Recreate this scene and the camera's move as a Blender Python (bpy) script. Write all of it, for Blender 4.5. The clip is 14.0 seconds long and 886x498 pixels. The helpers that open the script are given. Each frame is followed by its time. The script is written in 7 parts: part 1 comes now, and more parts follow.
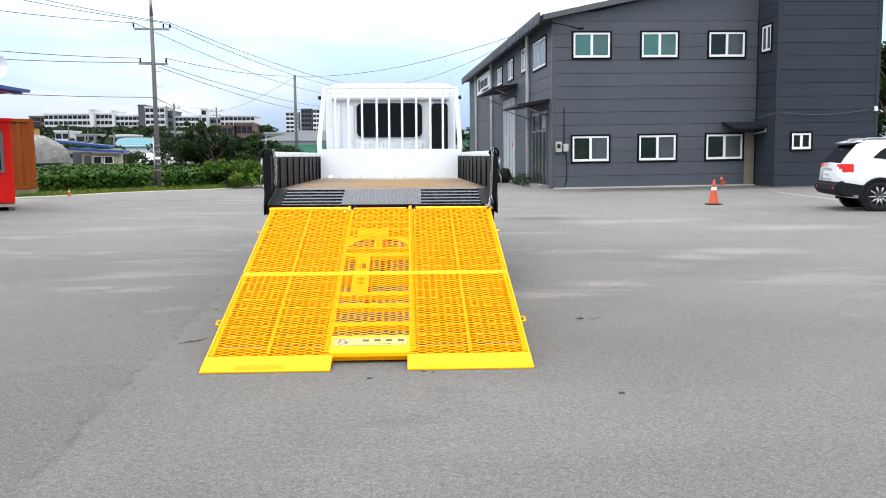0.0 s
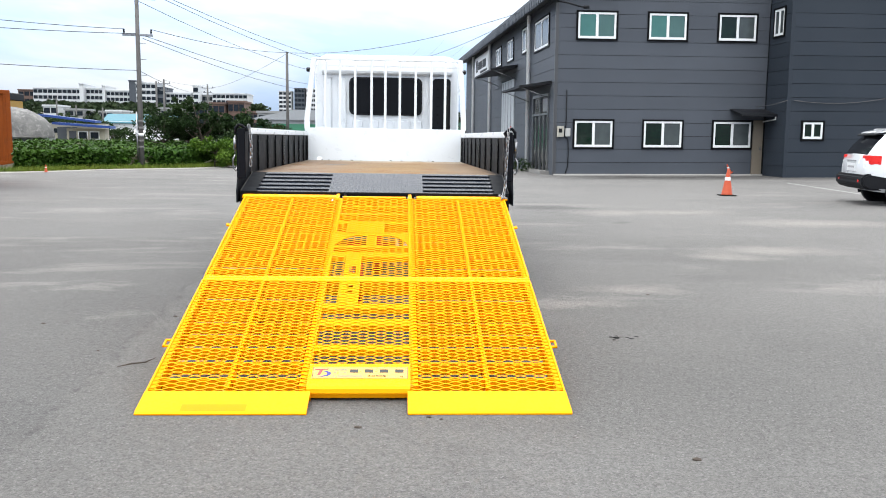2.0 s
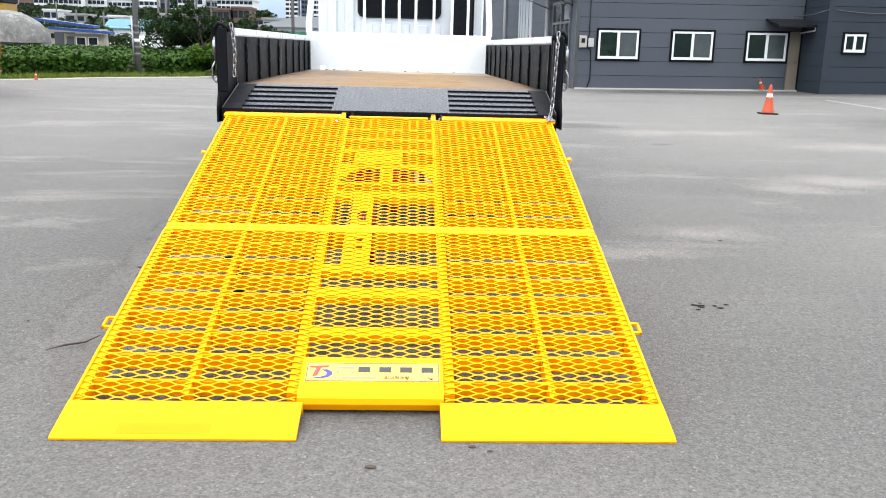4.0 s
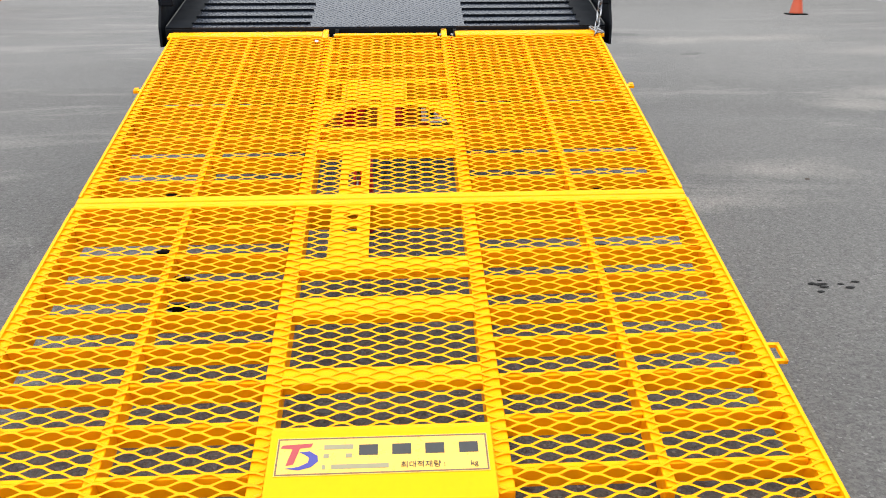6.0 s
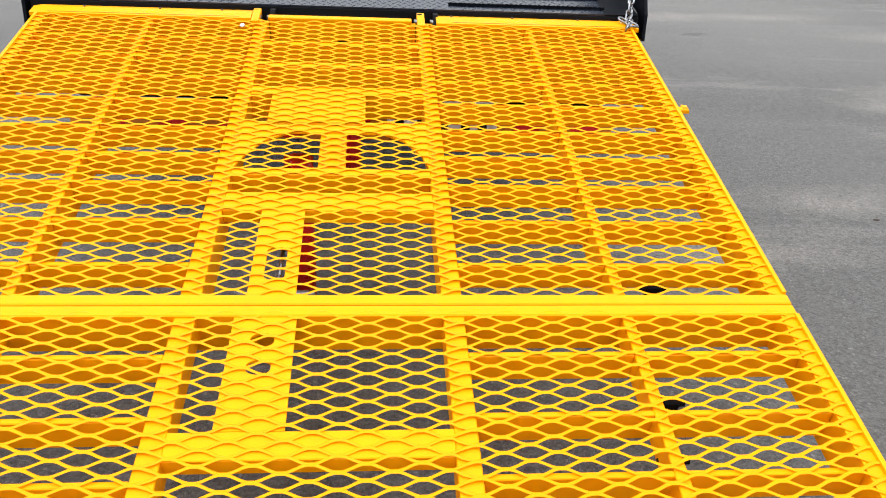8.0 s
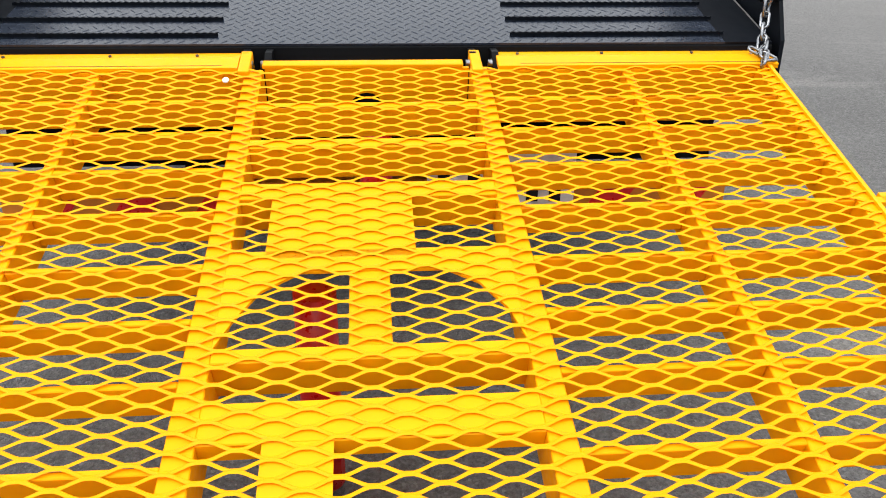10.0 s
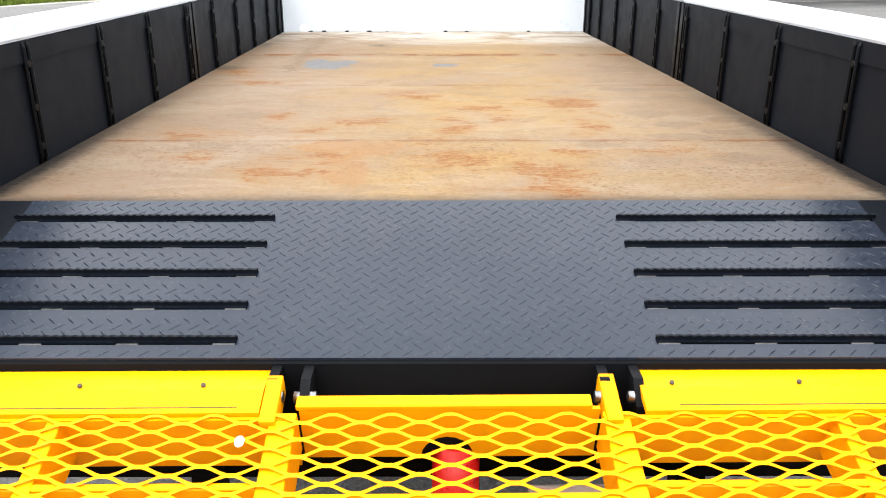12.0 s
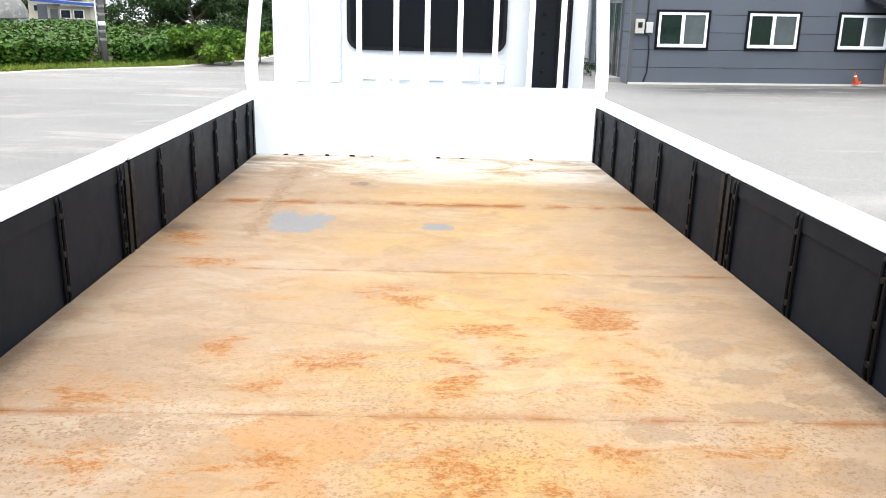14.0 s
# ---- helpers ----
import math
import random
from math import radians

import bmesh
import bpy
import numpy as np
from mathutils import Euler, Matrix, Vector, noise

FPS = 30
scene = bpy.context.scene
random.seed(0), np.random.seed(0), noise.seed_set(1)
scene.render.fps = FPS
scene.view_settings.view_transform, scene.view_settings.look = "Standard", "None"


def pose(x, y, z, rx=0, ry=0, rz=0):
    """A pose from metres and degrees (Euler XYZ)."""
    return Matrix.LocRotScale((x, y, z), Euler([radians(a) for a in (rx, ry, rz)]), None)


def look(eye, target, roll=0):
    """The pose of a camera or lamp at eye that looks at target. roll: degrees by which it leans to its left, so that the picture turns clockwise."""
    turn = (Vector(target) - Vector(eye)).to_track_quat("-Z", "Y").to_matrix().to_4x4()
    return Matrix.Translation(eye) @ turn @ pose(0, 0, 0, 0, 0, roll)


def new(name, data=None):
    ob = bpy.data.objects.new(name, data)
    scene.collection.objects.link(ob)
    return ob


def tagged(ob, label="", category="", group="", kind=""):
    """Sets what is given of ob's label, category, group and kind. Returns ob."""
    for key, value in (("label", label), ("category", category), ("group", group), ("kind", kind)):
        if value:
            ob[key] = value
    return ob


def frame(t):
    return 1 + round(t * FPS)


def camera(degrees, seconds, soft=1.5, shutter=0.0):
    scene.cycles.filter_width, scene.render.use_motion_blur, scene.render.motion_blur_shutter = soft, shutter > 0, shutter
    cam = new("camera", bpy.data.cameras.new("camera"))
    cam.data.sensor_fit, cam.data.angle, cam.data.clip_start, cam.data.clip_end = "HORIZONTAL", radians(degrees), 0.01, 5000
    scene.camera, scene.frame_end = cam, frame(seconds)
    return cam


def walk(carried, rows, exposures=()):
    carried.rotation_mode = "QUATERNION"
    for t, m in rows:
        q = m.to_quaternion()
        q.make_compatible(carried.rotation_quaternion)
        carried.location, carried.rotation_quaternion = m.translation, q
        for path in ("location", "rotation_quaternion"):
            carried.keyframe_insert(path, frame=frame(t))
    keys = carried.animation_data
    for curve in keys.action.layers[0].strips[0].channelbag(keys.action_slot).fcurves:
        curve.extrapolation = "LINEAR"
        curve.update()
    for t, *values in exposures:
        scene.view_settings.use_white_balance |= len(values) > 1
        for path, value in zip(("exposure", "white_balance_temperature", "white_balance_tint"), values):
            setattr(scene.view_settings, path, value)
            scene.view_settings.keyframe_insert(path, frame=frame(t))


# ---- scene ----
cam = camera(57.1, 14.0, 1.0)
PATH = [
    (0, (0.32, -5.149, 1.384), (0.385, -3.163, 1.155), -0.3),
    (0.5, (0.339, -4.882, 1.395), (0.409, -2.897, 1.16), 0.1),
    (1, (0.305, -4.565, 1.373), (0.379, -2.582, 1.131), 0.3),
    (1.5, (0.248, -4.235, 1.379), (0.324, -2.254, 1.121), 0.4),
    (2, (0.248, -3.89, 1.364), (0.334, -1.91, 1.094), 0.9),
    (2.5, (0.206, -3.568, 1.351), (0.288, -1.592, 1.053), 0.9),
    (3, (0.146, -3.241, 1.358), (0.216, -1.275, 0.999), 0.8),
    (3.5, (0.149, -2.913, 1.326), (0.221, -0.957, 0.914), 1.4),
    (3.7, (0.154, -2.778, 1.331), (0.223, -0.828, 0.892), 1.5),
    (5.8, (0.084, -1.436, 1.237), (0.163, 0.448, 0.57), 0.4),
    (6, (0.08, -1.334, 1.243), (0.155, 0.546, 0.564), -0.2),
    (6.5, (0.085, -1.031, 1.236), (0.087, 0.852, 0.56), 0.0),
    (7, (0.109, -0.724, 1.229), (0.096, 1.152, 0.536), 0.8),
    (7.2, (0.117, -0.617, 1.233), (0.217, 1.248, 0.516), 2.0),
    (9.3, (0.027, 0.444, 1.249), (0.211, 2.274, 0.464), 2.1),
    (9.5, (0.004, 0.512, 1.256), (0.174, 2.34, 0.463), 1.3),
    (10, (0.006, 0.781, 1.302), (0.151, 2.597, 0.477), 0.6),
    (10.5, (-0.004, 0.988, 1.422), (-0.05, 2.824, 0.631), 0.4),
    (11, (-0.023, 1.211, 1.482), (-0.082, 3.076, 0.763), 0.4),
    (11.5, (-0.051, 1.44, 1.574), (-0.022, 3.295, 0.827), 0.7),
    (12, (-0.041, 1.676, 1.619), (-0.036, 3.549, 0.918), -0.0),
    (12.5, (-0.022, 1.925, 1.726), (-0.031, 3.798, 1.022), 0.8),
    (13, (-0.031, 2.139, 1.777), (-0.033, 4.029, 1.123), 1.0),
    (13.5, (-0.068, 2.353, 1.863), (-0.048, 4.236, 1.188), 0.5),
    (14, (-0.067, 2.541, 1.932), (-0.027, 4.461, 1.372), 1.5),
]
walk(cam, [(t, look(eye, target, roll)) for t, eye, target, roll in PATH],
     exposures=[(0.0, 1.06), (2.0, 1.10), (3.0, 1.28), (3.7, 1.31), (5.8, 0.86), (9.5, 0.75), (11.0, 0.80), (11.5, 1.04), (12.0, 1.48), (12.5, 1.54), (13.0, 1.74), (14.0, 1.77)])

# ---------------------------------------------------------------- light
world = bpy.data.worlds.new("world")
scene.world = world
world.use_nodes = True
wn, wl = world.node_tree.nodes, world.node_tree.links
wn.clear()


def wnode(kind, **kw):
    n = wn.new(kind)
    for k, v in kw.items():
        n.inputs[k].default_value = v
    return n


sky = wn.new("ShaderNodeTexSky")
sky.sky_type = "NISHITA"
sky.sun_disc = False
sky.sun_elevation, sky.sun_rotation = radians(66), radians(-142)
sky.air_density, sky.dust_density = 1.0, 1.5
wtc = wn.new("ShaderNodeTexCoord")
wsep = wn.new("ShaderNodeSeparateXYZ")
wl.new(wtc.outputs["Generated"], wsep.inputs[0])
# overcast veil: paler near the horizon, brighter towards the zenith
veil = wn.new("ShaderNodeMapRange")
veil.inputs["From Min"].default_value, veil.inputs["From Max"].default_value = 0.0, 0.40
veil.inputs["To Min"].default_value, veil.inputs["To Max"].default_value = 0.38, 1.66
wl.new(wsep.outputs["Z"], veil.inputs["Value"])
wmap = wn.new("ShaderNodeMapping")
wmap.inputs["Scale"].default_value = (1.0, 1.0, 3.6)
wl.new(wtc.outputs["Generated"], wmap.inputs["Vector"])
cloud = wnode("ShaderNodeTexNoise", Scale=2.6, Detail=7.0, Roughness=0.55, Distortion=0.35)
wl.new(wmap.outputs[0], cloud.inputs["Vector"])
cramp = wn.new("ShaderNodeValToRGB")
cramp.color_ramp.elements[0].position, cramp.color_ramp.elements[1].position = 0.47, 0.74
cramp.color_ramp.elements[0].color = (0.52, 0.69, 0.97, 1)
cramp.color_ramp.elements[1].color = (1.0, 1.005, 1.01, 1)
wl.new(cloud.outputs["Fac"], cramp.inputs["Fac"])
vmul = wn.new("ShaderNodeVectorMath")
vmul.operation = "SCALE"
# thicker, evenly white cloud overhead
thick = wn.new("ShaderNodeMapRange")
thick.inputs["From Min"].default_value, thick.inputs["From Max"].default_value = 0.12, 0.32
wl.new(wsep.outputs["Z"], thick.inputs["Value"])
cover = wn.new("ShaderNodeMix")
cover.data_type = "RGBA"
cover.inputs[7].default_value = (0.965, 0.985, 1.0, 1)
wl.new(thick.outputs[0], cover.inputs[0])
wl.new(cramp.outputs["Color"], cover.inputs[6])
wl.new(cover.outputs[2], vmul.inputs[0])
wl.new(veil.outputs[0], vmul.inputs["Scale"])
bg1 = wnode("ShaderNodeBackground", Strength=0.06)
bg2 = wnode("ShaderNodeBackground", Strength=1.0)
wl.new(sky.outputs[0], bg1.inputs["Color"])
wl.new(vmul.outputs[0], bg2.inputs["Color"])
wmix = wnode("ShaderNodeMixShader", Fac=0.86)
wl.new(bg1.outputs[0], wmix.inputs[1])
wl.new(bg2.outputs[0], wmix.inputs[2])
wout = wn.new("ShaderNodeOutputWorld")
wl.new(wmix.outputs[0], wout.inputs["Surface"])

sun_data = bpy.data.lights.new("sun", "SUN")
sun_data.energy, sun_data.angle, sun_data.color = 0.9, radians(25), (1.0, 0.98, 0.95)
sun = new("sun", sun_data)
sun.matrix_world = look((-7, -9, 26), (0, 0, 0))


# ---------------------------------------------------------------- materials
LIGHTNESS = 0.5     # common scale of all base colours


def rgb(c):
    return (*[v * LIGHTNESS for v in c[:3]], 1.0)


def mix_col(nt, fac, a, b):
    n = nt.nodes.new("ShaderNodeMix")
    n.data_type = "RGBA"
    if isinstance(fac, float):
        n.inputs[0].default_value = fac
    else:
        nt.links.new(fac, n.inputs[0])
    for i, v in ((6, a), (7, b)):
        if isinstance(v, tuple):
            n.inputs[i].default_value = rgb(v)
        else:
            nt.links.new(v, n.inputs[i])
    return n.outputs[2]


def noise_fac(nt, vec, scale, lo=0.35, hi=0.65, detail=4.0, rough=0.55, dist=0.0):
    n = nt.nodes.new("ShaderNodeTexNoise")
    n.inputs["Scale"].default_value, n.inputs["Detail"].default_value = scale, detail
    n.inputs["Roughness"].default_value, n.inputs["Distortion"].default_value = rough, dist
    nt.links.new(vec, n.inputs["Vector"])
    m = nt.nodes.new("ShaderNodeMapRange")
    m.inputs["From Min"].default_value, m.inputs["From Max"].default_value = lo, hi
    nt.links.new(n.outputs["Fac"], m.inputs["Value"])
    return m.outputs[0]


def stretched(nt, vec, s):
    m = nt.nodes.new("ShaderNodeMapping")
    m.inputs["Scale"].default_value = s
    nt.links.new(vec, m.inputs["Vector"])
    return m.outputs[0]


def base_mat(name):
    m = bpy.data.materials.new(name)
    m.use_nodes = True
    nt = m.node_tree
    b = nt.nodes["Principled BSDF"]
    tc = nt.nodes.new("ShaderNodeTexCoord")
    return m, nt, b, tc.outputs["Object"]


def bump(nt, b, height, strength, distance):
    n = nt.nodes.new("ShaderNodeBump")
    n.inputs["Strength"].default_value, n.inputs["Distance"].default_value = strength, distance
    nt.links.new(height, n.inputs["Height"])
    nt.links.new(n.outputs[0], b.inputs["Normal"])


def surface(name, a, c, rough=0.6, metal=0.0, big=1.2, fine=40.0, dirt=None, dirt_amount=0.3, relief=0.15,
            depth=0.002, spec=0.5, coat=0.0, rough_var=0.12, per_object=0.0, stretch=(1, 1, 1), grit=0.30):
    """Two-scale variation from colour a to c, with optional dirt, fine relief and a gloss that varies."""
    m, nt, b, vec = base_mat(name)
    v = stretched(nt, vec, stretch) if stretch != (1, 1, 1) else vec
    col = mix_col(nt, noise_fac(nt, v, big), a, c)
    f = noise_fac(nt, v, fine, 0.3, 0.7)
    mid = tuple((p + q) * 0.5 for p, q in zip(a, c))
    dark = tuple(p * 0.82 for p in mid)
    light = tuple(min(1.9, p * 1.15) for p in mid)
    grain = mix_col(nt, f, dark, light)
    col = mix_col(nt, grit, col, grain)
    if dirt:
        d = noise_fac(nt, v, big * 2.7, 0.5, 0.78, 7.0, 0.65, 0.4)
        k = nt.nodes.new("ShaderNodeMath")
        k.operation = "MULTIPLY"
        k.inputs[1].default_value = dirt_amount
        nt.links.new(d, k.inputs[0])
        col = mix_col(nt, k.outputs[0], col, dirt)
    if per_object:
        oi = nt.nodes.new("ShaderNodeObjectInfo")
        h = nt.nodes.new("ShaderNodeHueSaturation")
        r = nt.nodes.new("ShaderNodeMapRange")
        r.inputs["To Min"].default_value, r.inputs["To Max"].default_value = 1 - per_object, 1 + per_object
        nt.links.new(oi.outputs["Random"], r.inputs["Value"])
        nt.links.new(r.outputs[0], h.inputs["Value"])
        nt.links.new(col, h.inputs["Color"])
        col = h.outputs[0]
    nt.links.new(col, b.inputs["Base Color"])
    rr = nt.nodes.new("ShaderNodeMapRange")
    rr.inputs["To Min"].default_value, rr.inputs["To Max"].default_value = max(0.02, rough - rough_var), min(1, rough + rough_var)
    nt.links.new(f, rr.inputs["Value"])
    nt.links.new(rr.outputs[0], b.inputs["Roughness"])
    b.inputs["Metallic"].default_value, b.inputs["Specular IOR Level"].default_value = metal, spec
    b.inputs["Coat Weight"].default_value = coat
    if relief:
        bump(nt, b, f, relief, depth)
    return m


YELLOW = surface("yellow_paint", (1.72, 0.672, 0.0), (1.68, 0.648, 0.0), 0.5, 0, 3.0, 60, (0.45, 0.20, 0.01), 0.12, 0.08, 0.001, 0.10, grit=0.12)
BLACK = surface("black_paint", (0.008, 0.0085, 0.010), (0.011, 0.0118, 0.0135), 0.55, 0, 2.5, 45, (0.03, 0.03, 0.032), 0.10, 0.02, 0.001, 0.05, grit=0.12)
TREAD = surface("checker_plate_paint", (0.030, 0.039, 0.060), (0.040, 0.050, 0.072), 0.24, 0, 4.0, 70, (0.12, 0.115, 0.12), 0.16, 0.03, 0.001, 0.19, rough_var=0.06)
WHITE = surface("white_truck_paint", (1.28, 1.35, 1.42), (1.23, 1.30, 1.37), 0.35, 0, 2.0, 7, (0.55, 0.54, 0.52), 0.08, 0.0, 0.001, grit=0.06)
STEEL = surface("galvanised_steel", (0.55, 0.56, 0.58), (0.42, 0.43, 0.45), 0.32, 1.0, 20, 120, None, 0, 0.1, 0.0005)
RUBBER = surface("tyre_rubber", (0.014, 0.014, 0.014), (0.022, 0.022, 0.022), 0.8, 0, 6, 60, (0.06, 0.055, 0.05), 0.25, spec=0.15)
GLASSD = surface("dark_glass", (0.012, 0.014, 0.018), (0.016, 0.018, 0.022), 0.08, 0, 1, 10, None, 0, 0.0, 0.001, 0.07, 0, 0.02, grit=0.1)
RED = surface("red_reflector", (1.25, 0.018, 0.010), (1.10, 0.015, 0.010), 0.35, 0, 8, 60)
GREY_PANEL = surface("grey_wall_panel", (0.132, 0.149, 0.180), (0.119, 0.136, 0.165), 0.55, 0, 0.5, 25, (0.10, 0.10, 0.10), 0.12, 0.1, 0.002, 0.15, per_object=0.05, grit=0.15)
NAVY_PANEL = surface("dark_slate_wall_panel", (0.056, 0.070, 0.091), (0.048, 0.062, 0.082), 0.55, 0, 0.5, 25, (0.08, 0.085, 0.09), 0.12, 0.1, 0.002, 0.12, per_object=0.05, grit=0.15)
DARK_TRIM = surface("dark_trim", (0.016, 0.018, 0.022), (0.024, 0.026, 0.031), 0.5, 0, 2, 30, spec=0.12)
BOARD = surface("smooth_black_paint", (0.0088, 0.0110, 0.0160), (0.0110, 0.0132, 0.0182), 0.5, 0, 1.6, 14, (0.035, 0.035, 0.036), 0.08, 0.0, 0.001, 0.07, rough_var=0.05, grit=0.05)
RIBBLACK = surface("gloss_black_paint", (0.004, 0.0042, 0.005), (0.006, 0.0062, 0.007), 0.4, 0, 3, 30, None, 0, 0, 0.001, 0.08, grit=0.1)
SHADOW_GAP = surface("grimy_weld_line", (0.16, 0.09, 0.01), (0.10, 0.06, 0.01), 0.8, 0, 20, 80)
PVC = surface("white_window_frame", (1.30, 1.33, 1.36), (1.24, 1.27, 1.30), 0.4, 0, 2, 40, (0.4, 0.4, 0.38), 0.12)


# patches on the yard: place, half-width, half-depth
RUBBED = ((5.26, 11.22, 0.9, 0.45), (4.13, 11.11, 0.7, 0.4), (7.02, 9.39, 1.3, 0.45), (4.05, 5.66, 0.4, 0.3), (4.91, 6.18, 0.8, 0.3), (2.32, 3.45, 0.5, 0.2), (1.69, 2.83, 0.5, 0.16), (4.23, 3.53, 0.12, 0.09), (5.14, 3.99, 0.06, 0.05), (4.13, 1.68, 0.07, 0.04))
SPILT = ((2.97, 12.23, 0.75, 0.5), (3.72, 9.39, 0.16, 0.1))


def asphalt_mat():
    m, nt, b, vec = base_mat("asphalt")
    sep = nt.nodes.new("ShaderNodeSeparateXYZ")
    nt.links.new(vec, sep.inputs[0])

    def calc(op, a, c):
        n = nt.nodes.new("ShaderNodeMath")
        n.operation = op
        for i, v in enumerate((a, c)):
            if isinstance(v, (int, float)):
                n.inputs[i].default_value = v
            else:
                nt.links.new(v, n.inputs[i])
        return n.outputs[0]

    def ramp(v, lo, hi):
        n = nt.nodes.new("ShaderNodeMapRange")
        n.inputs["From Min"].default_value, n.inputs["From Max"].default_value = lo, hi
        nt.links.new(v, n.inputs["Value"])
        return n.outputs[0]

    col = mix_col(nt, noise_fac(nt, vec, 0.25, 0.38, 0.62, 5), (0.216, 0.210, 0.204), (0.272, 0.264, 0.255))
    worn = noise_fac(nt, stretched(nt, vec, (0.30, 1.0, 1.0)), 0.55, 0.54, 0.74, 6, 0.6, 0.3)
    col = mix_col(nt, calc("MULTIPLY", worn, 0.65), col, (0.34, 0.335, 0.33))
    damp = noise_fac(nt, stretched(nt, vec, (0.5, 1.0, 1.0)), 0.8, 0.60, 0.80, 6, 0.6, 0.5)
    col = mix_col(nt, calc("MULTIPLY", damp, 0.7), col, (0.125, 0.124, 0.127))
    # an old joint between two layers, darker to its left
    wob = noise_fac(nt, vec, 2.5, 0.0, 1.0, 5)
    line = calc("ADD", calc("ADD", sep.outputs["X"], calc("MULTIPLY", sep.outputs["Y"], 0.07)), calc("MULTIPLY", calc("SUBTRACT", wob, 0.5), 0.25))
    dist = calc("ADD", line, 1.484)
    left = calc("MULTIPLY", ramp(dist, 0.02, -0.05), ramp(sep.outputs["Y"], 6.0, 2.0))
    col = mix_col(nt, calc("MULTIPLY", left, 0.36), col, (0.165, 0.163, 0.162))
    crack = calc("MULTIPLY", ramp(calc("ABSOLUTE", dist, 0.0), 0.045, 0.006), ramp(sep.outputs["Y"], 6.0, 3.0))
    col = mix_col(nt, calc("MULTIPLY", crack, noise_fac(nt, vec, 6.0, 0.40, 0.85)), col, (0.10, 0.098, 0.098))
    col = mix_col(nt, calc("MULTIPLY", ramp(sep.outputs["Y"], 2.0, 10.0), calc("ADD", calc("MULTIPLY", noise_fac(nt, stretched(nt, vec, (0.4, 1.0, 1.0)), 0.35, 0.35, 0.65, 5), 0.25), 0.08)), col, (0.34, 0.337, 0.335))
    streak = noise_fac(nt, stretched(nt, vec, (0.30, 1.0, 1.0)), 0.9, 0.545, 0.62, 8, 0.70, 0.6)
    col = mix_col(nt, calc("MULTIPLY", streak, calc("MULTIPLY", ramp(sep.outputs["Y"], 0.0, 3.0), 0.6)), col, (0.42, 0.402, 0.38))
    # half of the yard paler towards the parked cars, broken up by noise
    paler_side = calc("MULTIPLY", ramp(sep.outputs["X"], 0.8, 4.5), noise_fac(nt, vec, 0.3, 0.25, 0.6, 5))
    col = mix_col(nt, calc("MULTIPLY", paler_side, 0.45), col, (0.335, 0.326, 0.315))
    # pale rubbed patches, scuffs and dark patches of spilt cement, drawn out across the yard
    ragged = nt.nodes.new("ShaderNodeTexNoise")
    ragged.inputs["Scale"].default_value, ragged.inputs["Detail"].default_value = 1.6, 8.0
    ragged.inputs["Roughness"].default_value = 0.7
    nt.links.new(vec, ragged.inputs["Vector"])
    torn = nt.nodes.new("ShaderNodeVectorMath")
    torn.operation = "MULTIPLY_ADD"
    torn.inputs[1].default_value = (1.4, 1.0, 0.0)
    nt.links.new(ragged.outputs["Color"], torn.inputs[0])
    nt.links.new(vec, torn.inputs[2])

    def spots(places, lo, hi):
        acc = None
        for x, y, rx, ry in places:
            d = nt.nodes.new("ShaderNodeVectorMath")
            d.operation = "SUBTRACT"
            d.inputs[1].default_value = (x + 0.7, y + 0.5, 0.0)
            nt.links.new(torn.outputs[0], d.inputs[0])
            k = nt.nodes.new("ShaderNodeVectorMath")
            k.operation = "MULTIPLY"
            k.inputs[1].default_value = (1 / rx, 1 / ry, 0.0)
            nt.links.new(d.outputs[0], k.inputs[0])
            e = nt.nodes.new("ShaderNodeVectorMath")
            e.operation = "LENGTH"
            nt.links.new(k.outputs[0], e.inputs[0])
            v = ramp(e.outputs["Value"], lo, hi)
            acc = v if acc is None else calc("MAXIMUM", acc, v)
        return acc

    col = mix_col(nt, calc("MULTIPLY", spots(RUBBED, 1.5, 0.3), 0.75), col, (0.45, 0.425, 0.395))
    col = mix_col(nt, calc("MULTIPLY", spots(SPILT, 1.2, 0.7), 0.55), col, (0.13, 0.128, 0.126))
    # washed-out dark streaks along the foot of the workshop
    foot = calc("ADD", calc("SUBTRACT", sep.outputs["Y"], calc("MULTIPLY", sep.outputs["X"], 0.0524)), -24.55)
    wet = calc("MULTIPLY", ramp(calc("ABSOLUTE", foot, 0.0), 2.2, 0.4), ramp(sep.outputs["X"], 5.0, 7.0))
    wet = calc("MULTIPLY", wet, noise_fac(nt, stretched(nt, vec, (0.25, 1.6, 1.0)), 1.0, 0.40, 0.47, 6, 0.65, 0.3))
    col = mix_col(nt, calc("MULTIPLY", wet, 0.9), col, (0.085, 0.082, 0.08))
    # aggregate: fine grit, broken stones and a coarser mottle, all about an even middle grey
    grit = noise_fac(nt, vec, 80.0, 0.38, 0.64, 4, 0.8)
    coarse = noise_fac(nt, vec, 30.0, 0.38, 0.62, 3, 0.7)
    stone = nt.nodes.new("ShaderNodeTexVoronoi")
    stone.inputs["Scale"].default_value = 130.0
    nt.links.new(vec, stone.inputs["Vector"])
    tone = nt.nodes.new("ShaderNodeSeparateColor")
    nt.links.new(stone.outputs["Color"], tone.inputs[0])
    mass = mix_col(nt, grit, (0.06, 0.06, 0.06), (0.42, 0.42, 0.42))
    mass = mix_col(nt, 0.5, mass, mix_col(nt, ramp(tone.outputs[0], 0.05, 0.95), (0.04, 0.04, 0.042), (0.46, 0.46, 0.455)))
